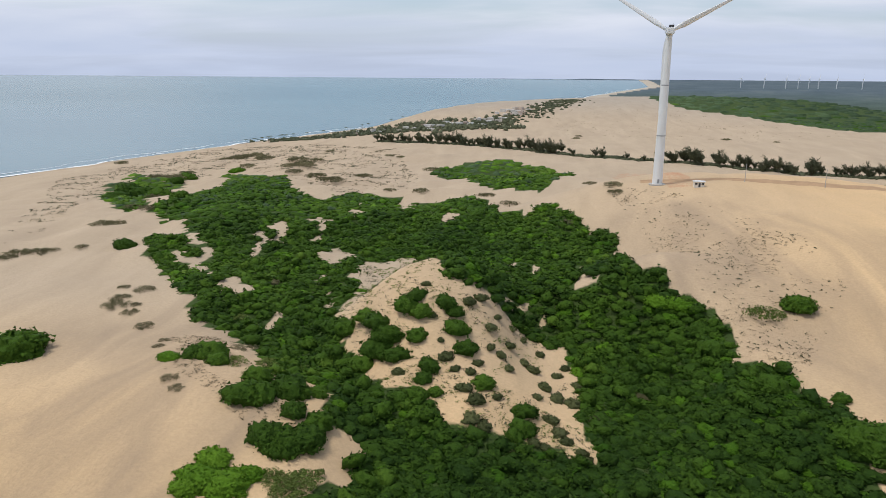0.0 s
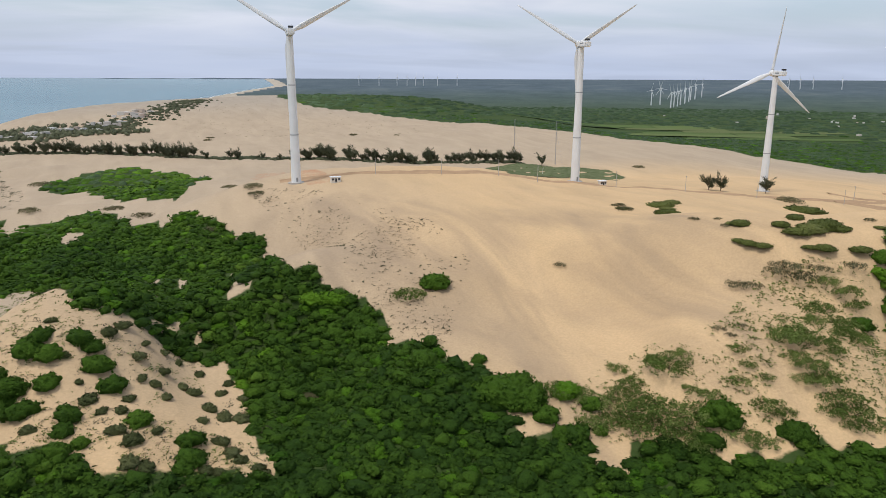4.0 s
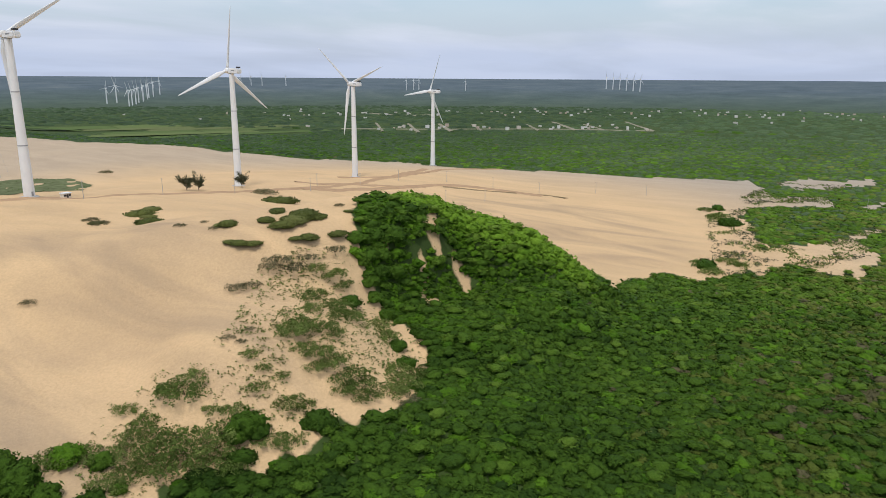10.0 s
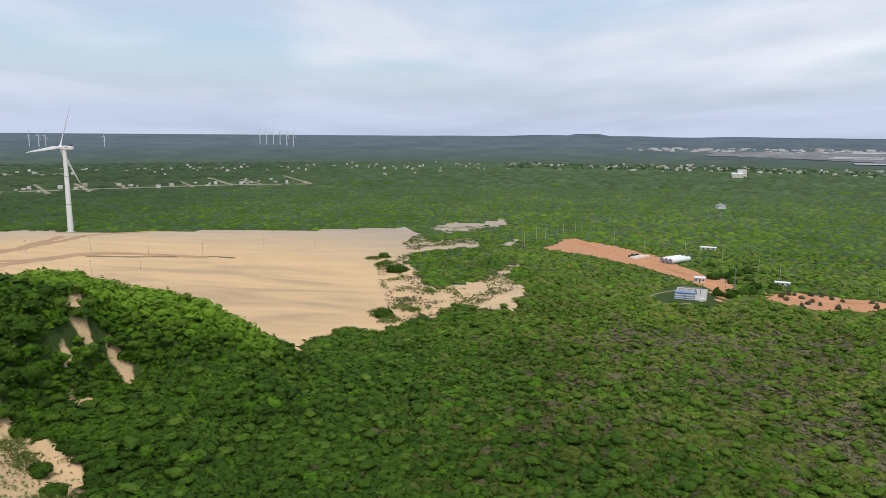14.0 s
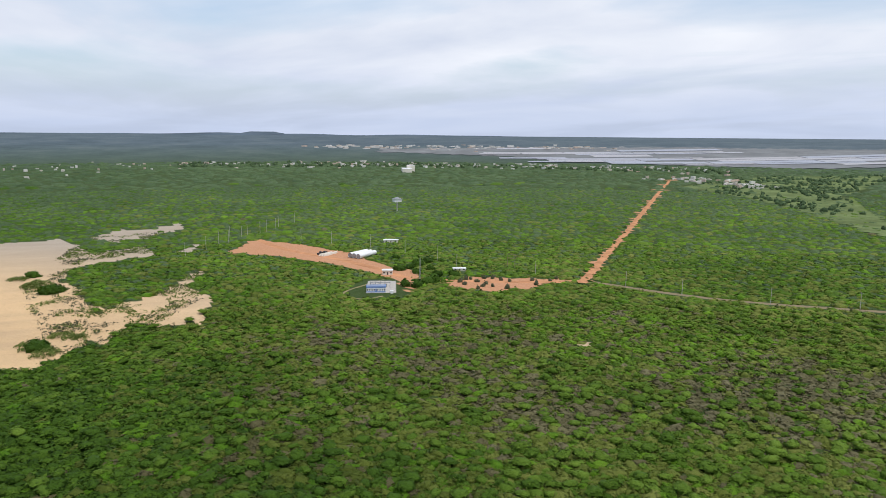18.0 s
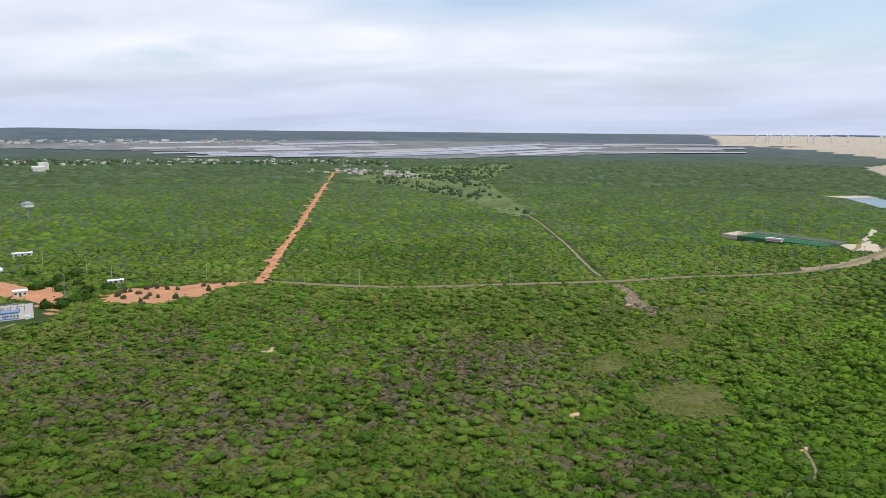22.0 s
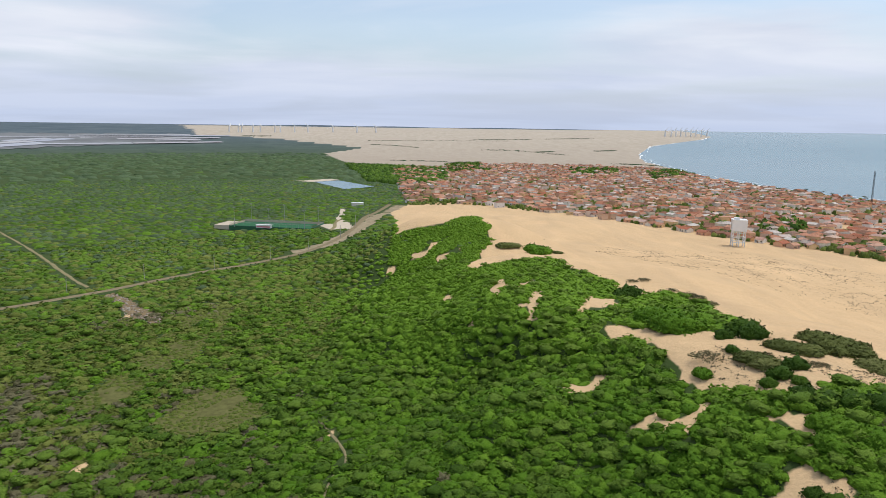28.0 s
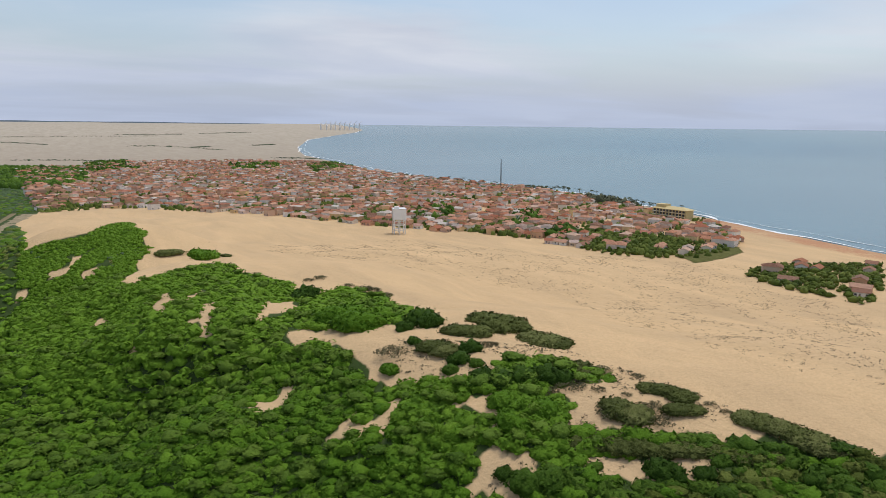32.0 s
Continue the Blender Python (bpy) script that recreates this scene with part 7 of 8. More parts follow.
# ---- wind-bent trees and palms ----
def casuarina(k):
    """A feathery tree that leans with the wind."""
    rng = np.random.default_rng(800 + k)
    top = thing("casuarina_tree", pose(0, 0, 0), "dark feathery casuarina tree bent by the sea wind", "tree", "row of casuarina trees")
    t = bmesh.new()
    lean = Vector((-0.9, -0.5, 0))
    tube(t, (0, 0, -0.5), Vector((0, 0, 3.2)) + lean * 0.4, 0.22, 0.16, 7)
    tube(t, Vector((0, 0, 3.2)) + lean * 0.4, Vector((0, 0, 7.6)) + lean * 1.6, 0.16, 0.05, 7)
    trunk = part("trunk", t, BARK, top)
    for j in range(7):
        z = 1.6 + 0.8 * j
        a = rng.uniform(0, 6.28)
        b = bmesh.new()
        start = Vector((0, 0, z)) + lean * (0.1 + 0.03 * z * z * 0.7)
        tube(b, start, start + Vector((math.cos(a), math.sin(a), 0.9)) * 1.3 + lean * 0.6, 0.07, 0.02, 5)
        part("limb", b, BARK, trunk)
    n = 560
    plumes = 11
    az = 2.4 * np.arange(plumes) + rng.uniform(-0.4, 0.4, plumes)
    foot = np.stack([0 * az, 0 * az, rng.uniform(0.8, 4.0, plumes)], 1)
    out = np.stack([0.62 * np.cos(az) - 0.30, 0.62 * np.sin(az) - 0.18, rng.uniform(0.5, 1.25, plumes)], 1)
    reach = rng.uniform(3.2, 6.2, plumes)
    which = rng.integers(0, plumes, n)
    u = rng.uniform(0.2, 1, n)
    c = foot[which] + out[which] * (u * reach[which])[:, None] + rng.normal(0, 0.5, (n, 3)) * np.array([1, 1, 0.6])
    c[:, 2] = np.maximum(c[:, 2], 0.3)
    tip = out[which] + 0.45 * rng.normal(size=(n, 3))
    side = np.cross(tip, rng.normal(size=(n, 3)))
    side /= np.linalg.norm(side, axis=1)[:, None]
    v = np.stack([c - side * 0.2, c + tip * 1.2, c + side * 0.2], 1).reshape(-1, 3)
    crown_ob = mesh_object("crown", v, np.arange(3 * n).reshape(-1, 3), CASUARINA, False)
    tone = crown_ob.data.attributes.new("tone", "FLOAT", "POINT")
    tone.data.foreach_set("value", np.full(3 * n, 0.2 + 0.1 * k, np.float32))
    crown_ob.parent = top
    return top


TREES = [casuarina(k) for k in range(4)]
HEDGE = [(-212, 960), (-120, 912), (-30, 875), (37, 800), (100, 765), (137, 737), (184, 690), (233, 664), (270, 650), (298, 639), (318, 628), (330, 618)]
hedge_line = smooth_line(HEDGE, 3.2)
rng = np.random.default_rng(81)
for k, p in enumerate(hedge_line):
    thin = 0.7 if 40 < p.x < 135 else 0.12
    if rng.random() < thin:
        continue
    x, y = p.x + rng.normal(0, 4.5), p.y + rng.normal(0, 4.5)
    s = rng.uniform(0.75, 1.65) * (0.75 if 40 < p.x < 135 else 1.0)
    source = TREES[k % 4]
    copy_thing(source, pose(x, y, ground_at(x, y), 0, 0, rng.uniform(-25, 25)) @ Matrix.Diagonal((s, s, s * rng.uniform(0.85, 1.1), 1)))
for k, (x, y) in enumerate(((325, 352), (333, 350), (372, 350), (345, 600))):
    TREES[k].matrix_basis = pose(x, y, ground_at(x, y)) @ Matrix.Diagonal((1.2, 1.2, 1.2, 1))


def hedge_floor(name, line, wide, count, seed, mat, label, low=1.0, high=2.6):
    rng = np.random.default_rng(seed)
    pts = np.array([p[:2] for p in smooth_line(line, 2.0)])
    c = pts[rng.integers(0, len(pts), count)] + rng.normal(0, wide, (count, 2))
    x, y = c.T
    r = rng.uniform(low, high, count)
    scatter(name, np.stack([x, y, height(x, y) - 0.2, r, r * 0.8, rng.uniform(0.0, 0.4, count)], 1), LOW_CROWNS, mat, seed + 1, label)


hedge_floor("hedge_scrub", HEDGE, 4.5, 1500, 811, CASUARINA, "dark scrub under the casuarina row", 1.4, 3.6)
hedge_floor("village_trees", [(-400, 1050), (-337, 1070), (-282, 1072), (-218, 1100), (-141, 1148), (-60, 1230)], 15, 800, 823, CASUARINA, "dark trees standing between the seaside houses", 3.0, 5.5)
garden_trees("seaside_grove", [(-322, 1054), (-290, 1150), (-241, 1169), (-156, 1240), (-58, 1285), (-14, 1131), (-78, 1055), (-186, 1010), (-254, 1010)], 8, 827, 0.2, "dark trees in clumps round the seaside houses", 2.5, 5.0, 1.0, CASUARINA)
hedge_floor("coast_scrub", [(-60, 1240), (20, 1400), (80, 1650)], 22, 400, 821, CASUARINA, "dark trees of the seaside village", 2.0, 5.0)
hedge_floor("village_palms_scrub", [(-100, 1165), (-60, 1150), (-40, 1142)], 9, 70, 825, CASUARINA, "dark trees at the village's end", 3.0, 6.0)
for k, belt in enumerate(BELTS):
    hedge_floor("tree_belt", belt, 6 + 3 * (k % 3), 150, 860 + k, HAZED_LEAF, "low dark line of scrub across the far sand", 1.3, 3.0)
garden_trees("shore_grove", [(-653, -766), (-674, -738), (-644, -661), (-626, -626), (-592, -604), (-582, -647), (-586, -695)], 7, 883, -1.2, "dark trees of the seaside gardens", 3.0, 6.0, mat=CASUARINA, squat=1.3)
garden_trees("town_end_trees", [(-330, -440), (-405, -459), (-425, -434), (-432, -401), (-422, -372), (-358, -351), (-329, -370), (-315, -406)], 7, 885, -0.35, "dark olive trees round the last houses of the town", 1.4, 3.0, mat=SALLOW, squat=0.8)
ground_patch("pasture", [(-352, -338), (-362, -357), (-419, -382), (-448, -373), (-424, -350), (-385, -340)], 1.5, DRY_GRASS, "short dull-green grass at the end of the town", "grass", 0.2)
hedge_floor("shore_trees", PALM_BELT, 12, 260, 880, CASUARINA, "dark trees along the town's shore", 2.5, 5)
for k, outline in enumerate(WOOD_PATCHES):
    garden_trees("town_grove", outline, 8.5, 890 + k, -1.0, "grove of green trees in the town", 3.6, 6.5)
yard_trees = np.array([(442, -161, 4.5), (448, -156, 4.0), (452, -177, 5.0), (446, -170, 4.6), (499, -174, 4.0), (510, -194, 5.0), (503, -183, 3.6), (483, -180, 3.0), (518, -205, 4.2), (490, -195, 3.4), (470, -190, 3.2), (545, -190, 3.0), (463, -200, 3.6)])
scatter("yard_trees", np.stack([yard_trees[:, 0], yard_trees[:, 1], height(yard_trees[:, 0], yard_trees[:, 1]), yard_trees[:, 2], yard_trees[:, 2] * 1.1, 0.2 + 0 * yard_trees[:, 2]], 1), NEAR_CROWNS, LEAF, 881, "dark broad trees between yard and substation")
orchard = np.array([(439, -204), (447, -214), (444, -219), (425, -200), (422, -206), (435, -192), (449, -201), (413, -211), (420, -194), (436, -221), (456, -224), (448, -204), (430, -224), (443, -193), (430, -206), (420, -250), (427, -240), (415, -235), (424, -258)])
scatter("orchard_palms", np.stack([orchard[:, 0], orchard[:, 1], height(orchard[:, 0], orchard[:, 1]), 1.2 + 0.5 * (orchard[:, 0] % 2), 2.2 + 0.8 * (orchard[:, 1] % 2), 0.3 + 0 * orchard[:, 0]], 1), NEAR_CROWNS, CASUARINA, 883, "small dark palms planted on red earth")
hedge_floor("road_side_scrub", [(440, -258), (480, -230), (520, -222), (560, -215), (600, -200)], 5, 90, 831, LEAF, "roadside trees near the red orchard")
hedge_floor("red_road_trees", RED_ROAD[:3], 5.0, 30, 841, LEAF, "trees along the red road")
ground_patch("sand_lot", PITCH_LOT, 2.0, SAND_FLOOR, "bare pale sand lot beside the football pitch", "sand lot", 0.15)
ground_patch("mud_flat", POND_FLAT, 5.0, SAND_FLOOR, "pale drying flat beside the pond", "mud flat", 0.4)
ground_patch("rubble_ground", RUBBLE, 1.5, LITTER, "pale earth under tipped rubble", "ground", 0.12)


def rubble(name, outline, count, seed):
    """Tipped stones and broken concrete."""
    rng = np.random.default_rng(seed)
    o = np.array(outline, float)
    x, y = rng.uniform(o[:, 0].min(), o[:, 0].max(), count * 8), rng.uniform(o[:, 1].min(), o[:, 1].max(), count * 8)
    ok = inside(outline, x, y)
    x, y = x[ok][:count], y[ok][:count]
    r = rng.uniform(0.25, 1.0, len(x))
    stones = [(ICO1_V * np.random.default_rng(seed + k).uniform(0.6, 1.2, (12, 1)), ICO1_F) for k in range(5)]
    ob = scatter(name, np.stack([x, y, height(x, y) + 0.1, r, r * 0.7, 0 * x], 1), stones, STONE, seed, "heaps of pale broken stone beside the road")
    ob["category"] = "rubble"


STONE = varied_material("broken_stone", (0.30, 0.26, 0.20), (0.24, 0.19, 0.14), (0.40, 0.37, 0.31), (0.20, 0.15, 0.11), island=True)
rubble("rubble", RUBBLE, 300, 853)
hedge_floor("rubble_scrub", [(160, -372), (190, -352), (205, -338)], 5, 90, 851, DRY, "dry brown scrub and rubble by the road")


def palm(k):
    rng = random.Random(60 + k)
    top = thing("coconut_palm", pose(0, 0, 0), "slender coconut palm with drooping fronds near the beach", "palm", "palms along the shore")
    t = bmesh.new()
    bend = rng.uniform(0.4, 1.4)
    tube(t, (0, 0, -0.5), (bend * 0.4, 0, 4.5), 0.2, 0.16, 7)
    tube(t, (bend * 0.4, 0, 4.5), (bend, 0, 9.0), 0.16, 0.12, 7)
    part("trunk", t, BARK, top)
    for j in range(11):
        a = 2 * math.pi * j / 11 + rng.uniform(-0.2, 0.2)
        f = bmesh.new()
        pts = []
        for u in (0, 0.35, 0.7, 1.0):
            r = 3.2 * u
            pts.append((bend + r * math.cos(a), r * math.sin(a), 9.0 + 1.1 * math.sin(u * 2.2) - 1.9 * u * u))
        for u, (p, q) in enumerate(zip(pts, pts[1:])):
            w, w2 = 0.55 - 0.1 * u, 0.45 - 0.14 * u
            n = Vector((-math.sin(a), math.cos(a), 0))
            p, q = Vector(p), Vector(q)
            f.faces.new([f.verts.new(v) for v in (p - n * w - Vector((0, 0, 0.2)), p, q, q - n * w2 - Vector((0, 0, 0.2)))])
            f.faces.new([f.verts.new(v) for v in (p, p + n * w - Vector((0, 0, 0.2)), q + n * w2 - Vector((0, 0, 0.2)), q)])
        part("frond", f, CASUARINA, top)
    return top


PALMS = [palm(k) for k in range(3)]
SHORE_PALMS = [(-405, 985), (-400, 1003), (-392, 1010), (-396, 1030), (-385, 1042), (-388, 1062), (-376, 1075), (-362, 1098), (-345, 1130), (-322, 1190), (-305, 1240), (-298, 1262), (-270, 1330), (-255, 1370), (-410, 968), (-380, 1052), (-240, 1420), (-225, 1450), (-170, 1600), (-150, 1660)]
for k, (x, y) in enumerate(SHORE_PALMS):
    if k < 3:
        PALMS[k].matrix_basis = pose(x, y, ground_at(x, y), 0, 0, 77 * k)
    else:
        copy_thing(PALMS[k % 3], pose(x, y, ground_at(x, y), 0, 0, 47 * k))
rng = np.random.default_rng(88)
for k in range(34):
    x, y = (-640 + rng.normal(0, 10), -740 - 8 * k) if k < 12 else ((-600 + rng.normal(0, 14), -560 - 7 * (k - 12)) if k < 26 else (-580 + rng.normal(0, 14), -900 - 20 * (k - 26)))
    copy_thing(PALMS[k % 3], pose(x, y, ground_at(x, y), 0, 0, 47 * k))


# ---- seaside village and far hamlets ----
def cluster(outline_or_line, count, wide, seed, low=7, high=13):
    rng = np.random.default_rng(seed)
    pts = np.array([p[:2] for p in smooth_line(outline_or_line, 4.0)])
    c = pts[rng.integers(0, len(pts), count)] + rng.normal(0, wide, (count, 2))
    return np.stack([c[:, 0], c[:, 1], rng.uniform(0, 3.14, count), rng.uniform(low, high, count), rng.uniform(low * 0.7, high * 0.7, count), rng.choice([3.0, 3.4, 6.0], count)], 1)


def white_houses(name, spots, label):
    """Flat-roofed white houses, far off."""
    n = len(spots)
    x, y, a, w, d, e = spots.T
    z = height(x, y)
    sign = np.array([[-1, -1], [1, -1], [1, 1], [-1, 1]])
    u, v = w[:, None] / 2 * sign[:, 0], d[:, None] / 2 * sign[:, 1]
    c, s = np.cos(a)[:, None], np.sin(a)[:, None]
    px, py = x[:, None] + c * u - s * v, y[:, None] + s * u + c * v
    low = np.stack([px, py, np.repeat(z[:, None] - 1, 4, 1)], 2)
    high = np.stack([px, py, np.repeat((z + e)[:, None], 4, 1)], 2)
    k = np.arange(n)[:, None, None] * 8
    f = np.array([[0, 1, 5, 4], [1, 2, 6, 5], [2, 3, 7, 6], [3, 0, 4, 7], [4, 5, 6, 7]])
    tagged(mesh_object(name, np.concatenate([low, high], 1).reshape(-1, 3), (k + f).reshape(-1, 4), PALE_HOUSES, False), label, "houses", kind="stuff")


PALE_HOUSES = varied_material("pale_walls", (0.70, 0.69, 0.66), (0.60, 0.57, 0.52), (0.75, 0.74, 0.72), (0.52, 0.40, 0.32), (0.68, 0.64, 0.58), island=True)
white_houses("seaside_village", cluster([(-290, 1075), (-230, 1100), (-150, 1150), (-100, 1200), (-60, 1260), (-20, 1400)], 60, 15, 91), "white flat-roofed houses of a seaside village")
white_houses("coast_suburb", cluster([(420, 2280), (520, 2150), (640, 2120), (700, 1980)], 110, 45, 92, 9, 20), "scattered pale houses far up the coast")
white_houses("farm_hamlets", cluster([(1180, 740), (1270, 610), (1370, 480), (1420, 330)], 34, 45, 93, 4, 8), "scattered white farmhouses on the plain")
white_houses("farther_hamlets", cluster([(1300, 1350), (1700, 900), (2000, 500), (2100, 100), (2100, -350)], 110, 150, 94, 4, 8), "scattered white houses far on the plain")
white_houses("plain_town", cluster([(2250, -300), (2150, -700), (1950, -1050), (1700, -1350), (1450, -1500)], 200, 90, 95, 6, 14), "low pale town at the edge of the salt pans")
white_houses("crossroad_hamlet", cluster([(1250, -1130), (1180, -1200), (1050, -1150), (950, -1100)], 60, 28, 96, 6, 13), "pale farm buildings at the end of the red road")
white_houses("distant_town", cluster([(3000, -900), (2800, -1500), (2500, -2000)], 140, 60, 97, 12, 30), "far town beyond the salt pans")
garden_trees("hamlet_woods", [(2400, -200), (2200, -900), (1500, -1600), (1300, -1500), (1900, -900), (2100, -200)], 26, 761, 0.0, "dark trees about the plain's town", 3.5, 8, 1.0, HAZED_LEAF)


# ---- salt pans, fields and far country ----
def pans(name, outline, long_step, wide_step, turn, mat, label, seed, rise, share=0.74, gap=0.06):
    """Level basins with low banks between them."""
    rng = np.random.default_rng(seed)
    o = np.array(outline, float)
    c0 = o.mean(0)
    reach = np.abs(o - c0).max() * 1.5
    ca, sa = math.cos(turn), math.sin(turn)
    vs, fs, count = [], [], 0
    v = -reach
    while v < reach:
        dv = wide_step * rng.uniform(0.5, 1.6)
        u = -reach - long_step * rng.random()
        while u < reach:
            du = long_step * rng.uniform(0.4, 1.6)
            cu, cv = u + du / 2, v + dv / 2
            x, y = c0[0] + ca * cu - sa * cv, c0[1] + sa * cu + ca * cv
            if inside(outline, np.array([x]), np.array([y]))[0] and rng.random() < share:
                for su, sv in ((0.01, gap), (0.99, gap), (0.99, 1 - gap), (0.01, 1 - gap)):
                    pu, pv = u + du * su, v + dv * sv
                    px, py = c0[0] + ca * pu - sa * pv, c0[1] + sa * pu + ca * pv
                    vs.append((px, py, ground_at(px, py) + rise))
                fs.append((count, count + 1, count + 2, count + 3))
                count += 4
            u += du
        v += dv
    tagged(mesh_object(name, np.array(vs), np.array(fs), mat, False), label, "salt pans", kind="stuff")


SALT_FLAT = [(2840, -1099), (2698, -1686), (2341, -2318), (1740, -2819), (936, -3150), (771, -2789), (992, -2608), (1350, -2165), (1458, -1899), (1736, -1698), (2027, -1578), (2335, -1450), (2694, -1040)]
SALT_MUD = plain_material("salt_mud", (0.19, 0.20, 0.205), 0.9, 0, 0.25, 0.01)
ground_patch("salt_flat", SALT_FLAT, 45.0, SALT_MUD, "pale grey mud of the salt pans", "salt flat", 1.6)
pans("salt_pans", SALT_PANS, 330, 62, 1.137, SALT, "shallow pale salt pans divided by low banks", 101, 2.6, 0.66, 0.06)
pans("south_salt_pans", [(1150, -2500), (1350, -2850), (900, -3150), (760, -2750)], 300, 60, 0.5, SALT, "far shallow salt pans by the white dunes", 103, 3.0, 0.7, 0.2)
FIELD_GREEN = varied_material("field_greens", (0.115, 0.165, 0.060), (0.140, 0.180, 0.075), (0.095, 0.145, 0.055), (0.160, 0.180, 0.085), island=True)
STRIP = plain_material("pale_field_strip", (0.26, 0.245, 0.185), 0.95, 0, 0.2, 0.02)
pans("farm_fields", FARM_BAND, 220, 60, -0.5, FIELD_GREEN, "light green farm fields behind the dunes", 104, 0.6, 0.9, 0.03)
MEADOW = plain_material("meadow_grass", (0.135, 0.175, 0.075), 0.95, 0, 0.4, 0.018)
ground_patch("meadows", FIELDS, 14.0, MEADOW, "open green meadows on the plain", "meadow", 0.5)
garden_trees("meadow_trees", FIELDS, 16, 763, 0.25, "single dark trees and hedges on the meadows", 2.5, 5.5, 0.9, HAZED_LEAF)
ribbon("farm_road", FARM_ROAD, 6, STRIP, "pale dirt road past the farms on the plain", "dirt road", 14, 1.2, 0.3)
for k, lane in enumerate(FARM_LANES):
    ribbon("farm_lane", lane, 6 + 2 * (k % 3), STRIP, "pale dirt lane between the farm plots", "dirt lane", 14, 1.2, 0.3)
ribbon("farm_lane", [(1644, 1053), (1587, 919), (1672, 867)], 9, STRIP, "pale dirt lane far on the plain", "dirt lane", 14, 2.0, 0.3)


def far_turbine(x, y, tall, phase):
    wide = tall / 79 * (3.2 if y < -3300 else 1.0)
    copy = copy_thing(FAR_TURBINE, pose(x, y, ground_at(x, y), 0, 0, phase) @ Matrix.Diagonal((wide, wide, tall / 79, 1)))
    return copy


def make_far_turbine():
    top = thing("far_wind_turbine", pose(0, 0, 0), "distant white wind turbine on the horizon", "wind turbine", "distant wind farms")
    b = bmesh.new()
    tube(b, (0, 0, -8), (0, 0, 78), 3.2, 2.0, 8)
    part("tower", b, WHITE, top)
    b = bmesh.new()
    box(b, 0, -2, 77, 4, 10, 4)
    part("nacelle", b, WHITE, top)
    for k in range(3):
        b = bmesh.new()
        a = radians(90 + 120 * k + 20)
        tube(b, (0, 4, 79), (42 * math.cos(a), 4, 79 + 42 * math.sin(a)), 1.6, 0.5, 5)
        part("blade", b, WHITE, top)
    return top


FAR_TURBINE = make_far_turbine()
FAR_TURBINE.matrix_basis = pose(1636, 2030, ground_at(1636, 2030)) @ Matrix.Diagonal((0.7, 0.7, 0.7, 1))
keep_far = FAR_TURBINE.matrix_basis.copy()
FAR_TURBINE.matrix_basis = Matrix()
for k, (x, y) in enumerate(((1562, 1884), (1600, 1915), (1640, 1945), (1690, 1990), (1730, 2015), (1770, 2060), (1800, 2075), (1846, 2120), (1880, 2135), (1920, 2180), (1960, 2190), (1590, 2020), (1700, 2110))):
    far_turbine(x, y, 50, 12 + 7 * k)
for k, x in enumerate((3243, 3222, 3200, 3176, 3150, 3120)):
    far_turbine(x, 799 - 35 * k, 52, 20 + 11 * k)
for k, (x, y) in enumerate(((2533, 2305), (2560, 2270), (2600, 2240), (2660, 2150), (2858, 1324), (2750, 1560), (2780, 1540), (2800, 1525), (783, -3368), (744, -3384), (730, -3388), (681, -3404), (649, -3418), (584, -3437), (560, -3445), (495, -3465), (434, -3488), (315, -3515), (198, -3545), (105, -3571), (918, 3369), (1010, 3340), (1094, 3316), (1140, 3300), (1180, 3290), (1215, 3275), (1282, 3256), (1370, 3220), (-1330, -3340), (-1352, -3338), (-1376, -3336), (-1400, -3334), (-1425, -3332), (-1450, -3330), (-1476, -3327), (-1503, -3324), (-1300, -3342))):
    far_turbine(x, y, 30 if y < -3300 else 42, 15 + 9 * k)
FAR_TURBINE.matrix_basis = keep_far


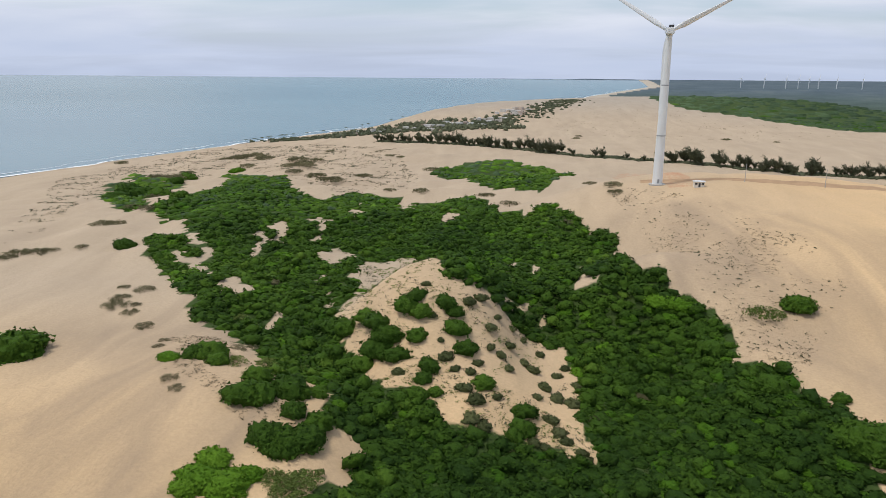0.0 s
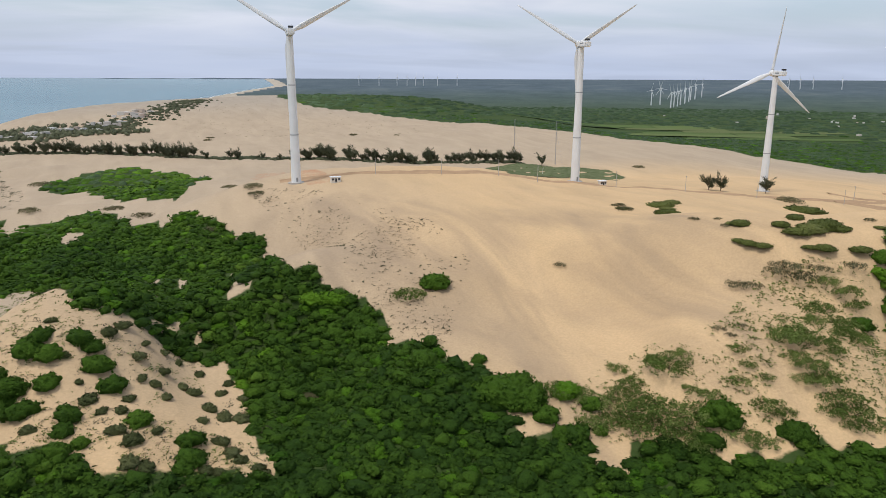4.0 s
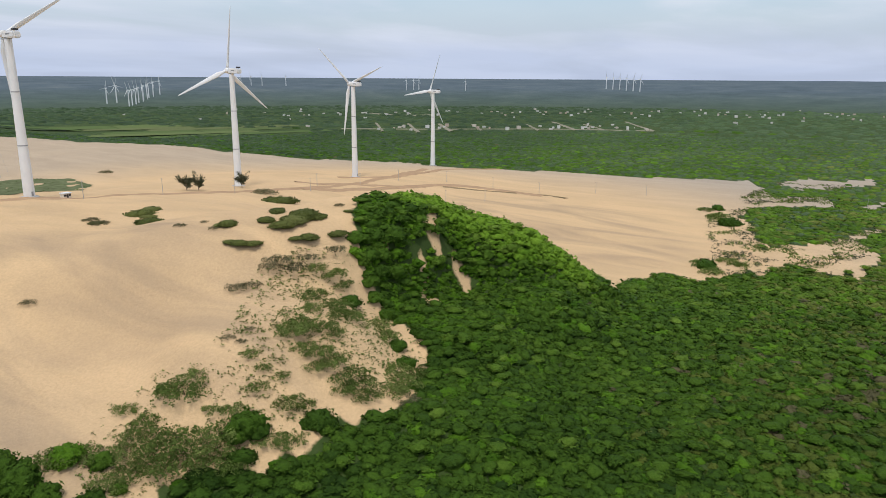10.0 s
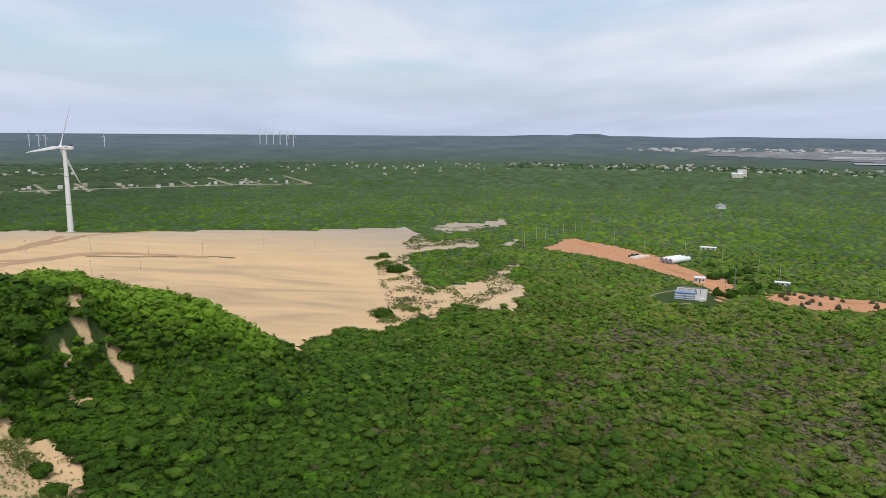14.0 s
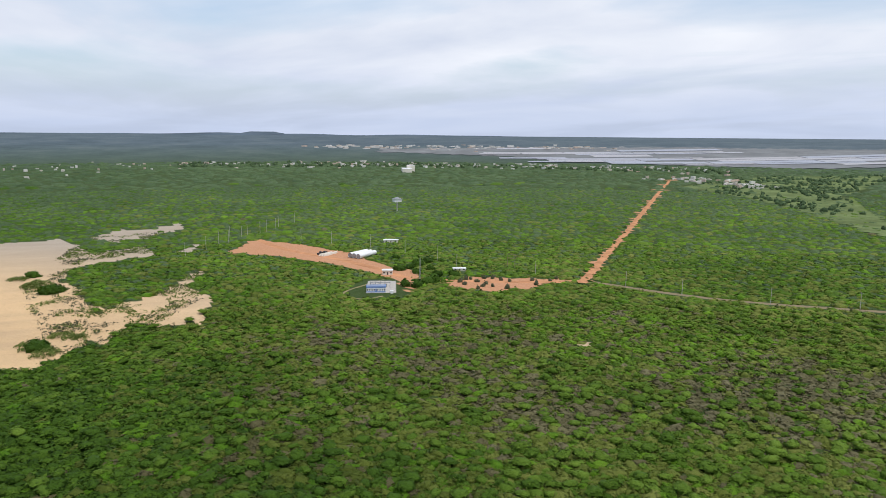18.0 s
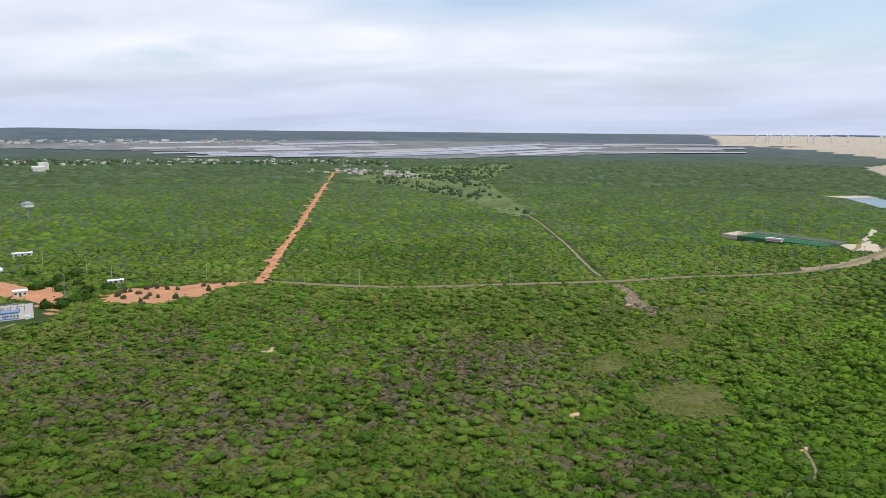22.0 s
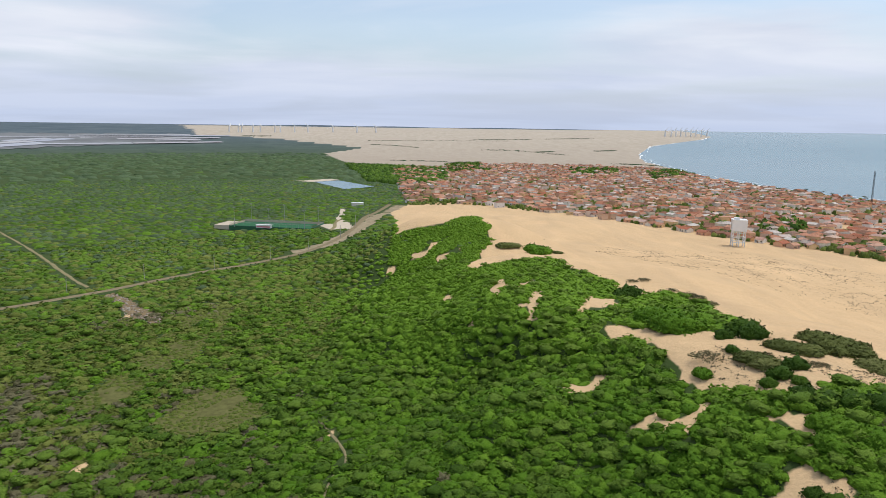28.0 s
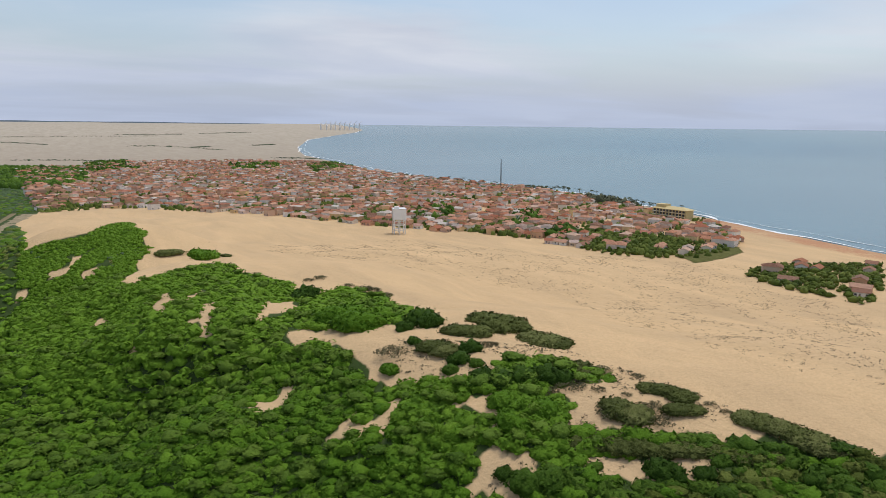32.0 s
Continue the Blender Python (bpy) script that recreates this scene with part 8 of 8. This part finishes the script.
def far_ridge(name, mid, half, top, turn_side, seed, label, flat=False):
    """A long low line of hills on the horizon, drawn in bearings round the place."""
    rng = np.random.default_rng(seed)
    n = 60
    b = np.radians(np.linspace(mid - half, mid + half, n))
    u = np.linspace(-1, 1, n)
    prof = top * (1 - u * u) * (0.55 + 0.25 * np.sin(u * 7 + seed) + 0.2 * np.sin(u * 17 + seed * 2))
    if flat:
        prof = top * np.clip(1.5 * (1 - np.abs(u)) ** 1.3, 0, 0.85)
    prof = np.maximum(prof, 0)
    vs = []
    for r, s in ((4450, 0.0), (4600, 0.6), (4720, 1.0), (4850, 0.7)):
        x, y = 30 + r * np.sin(b), r * np.cos(b)
        vs.append(np.stack([x, y, height(x, y) - 2 + s * (prof + 2)], 1))
    i = (np.arange(3)[:, None] * n + np.arange(n - 1)).ravel()
    ob = mesh_object(name, np.concatenate(vs), np.stack([i, i + 1, i + n + 1, i + n], 1), HAZED_HILL)
    tagged(ob, label, "hills", kind="structure")


# blue-grey of distance haze is put into the hills' base colour
HAZED_HILL = plain_material("hazed_hill", (0.10, 0.13, 0.16), 0.95, 0, 0.25, 0.004)
far_ridge("hill_range", 104.0, 20, 14, 1, 3, "low hills on the horizon, tinted blue-grey with distance haze")
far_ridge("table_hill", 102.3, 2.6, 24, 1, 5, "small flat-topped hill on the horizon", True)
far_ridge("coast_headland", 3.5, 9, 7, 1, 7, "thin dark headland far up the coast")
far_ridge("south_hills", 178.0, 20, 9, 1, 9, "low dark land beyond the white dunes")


# ---- surf ----
def surf(name, offset, wide, seed, label):
    rng = np.random.default_rng(seed)
    ys = np.concatenate([np.arange(-3200, -500, 14.0), np.arange(-500, 700, 30.0), np.arange(700, 3300, 14.0)])
    xs = np.interp(ys, COAST_Y, COAST_X)
    wob = 5 * np.sin(ys / 37 + seed) + 3 * np.sin(ys / 13 + 2 * seed)
    w = np.maximum(0.4, wide * (0.6 + 0.5 * np.sin(ys / 61 + seed * 3) + 0.3 * rng.normal(size=len(ys))))
    left, right = xs - offset + wob - w, xs - offset + wob
    z = lift(xs, ys, np.full(len(ys), 0.25)) + 0.15
    v = np.concatenate([np.stack([left, ys, z], 1), np.stack([right, ys, z], 1)])
    i = np.arange(len(ys) - 1)
    tagged(mesh_object(name, v, np.stack([i, i + len(ys), i + len(ys) + 1, i + 1], 1), FOAM), label, "surf", kind="structure")


surf("surf", -2, 6, 1, "white line of surf along the beach")
surf("outer_surf", 22, 1.8, 2, "thin broken line of waves off the beach")
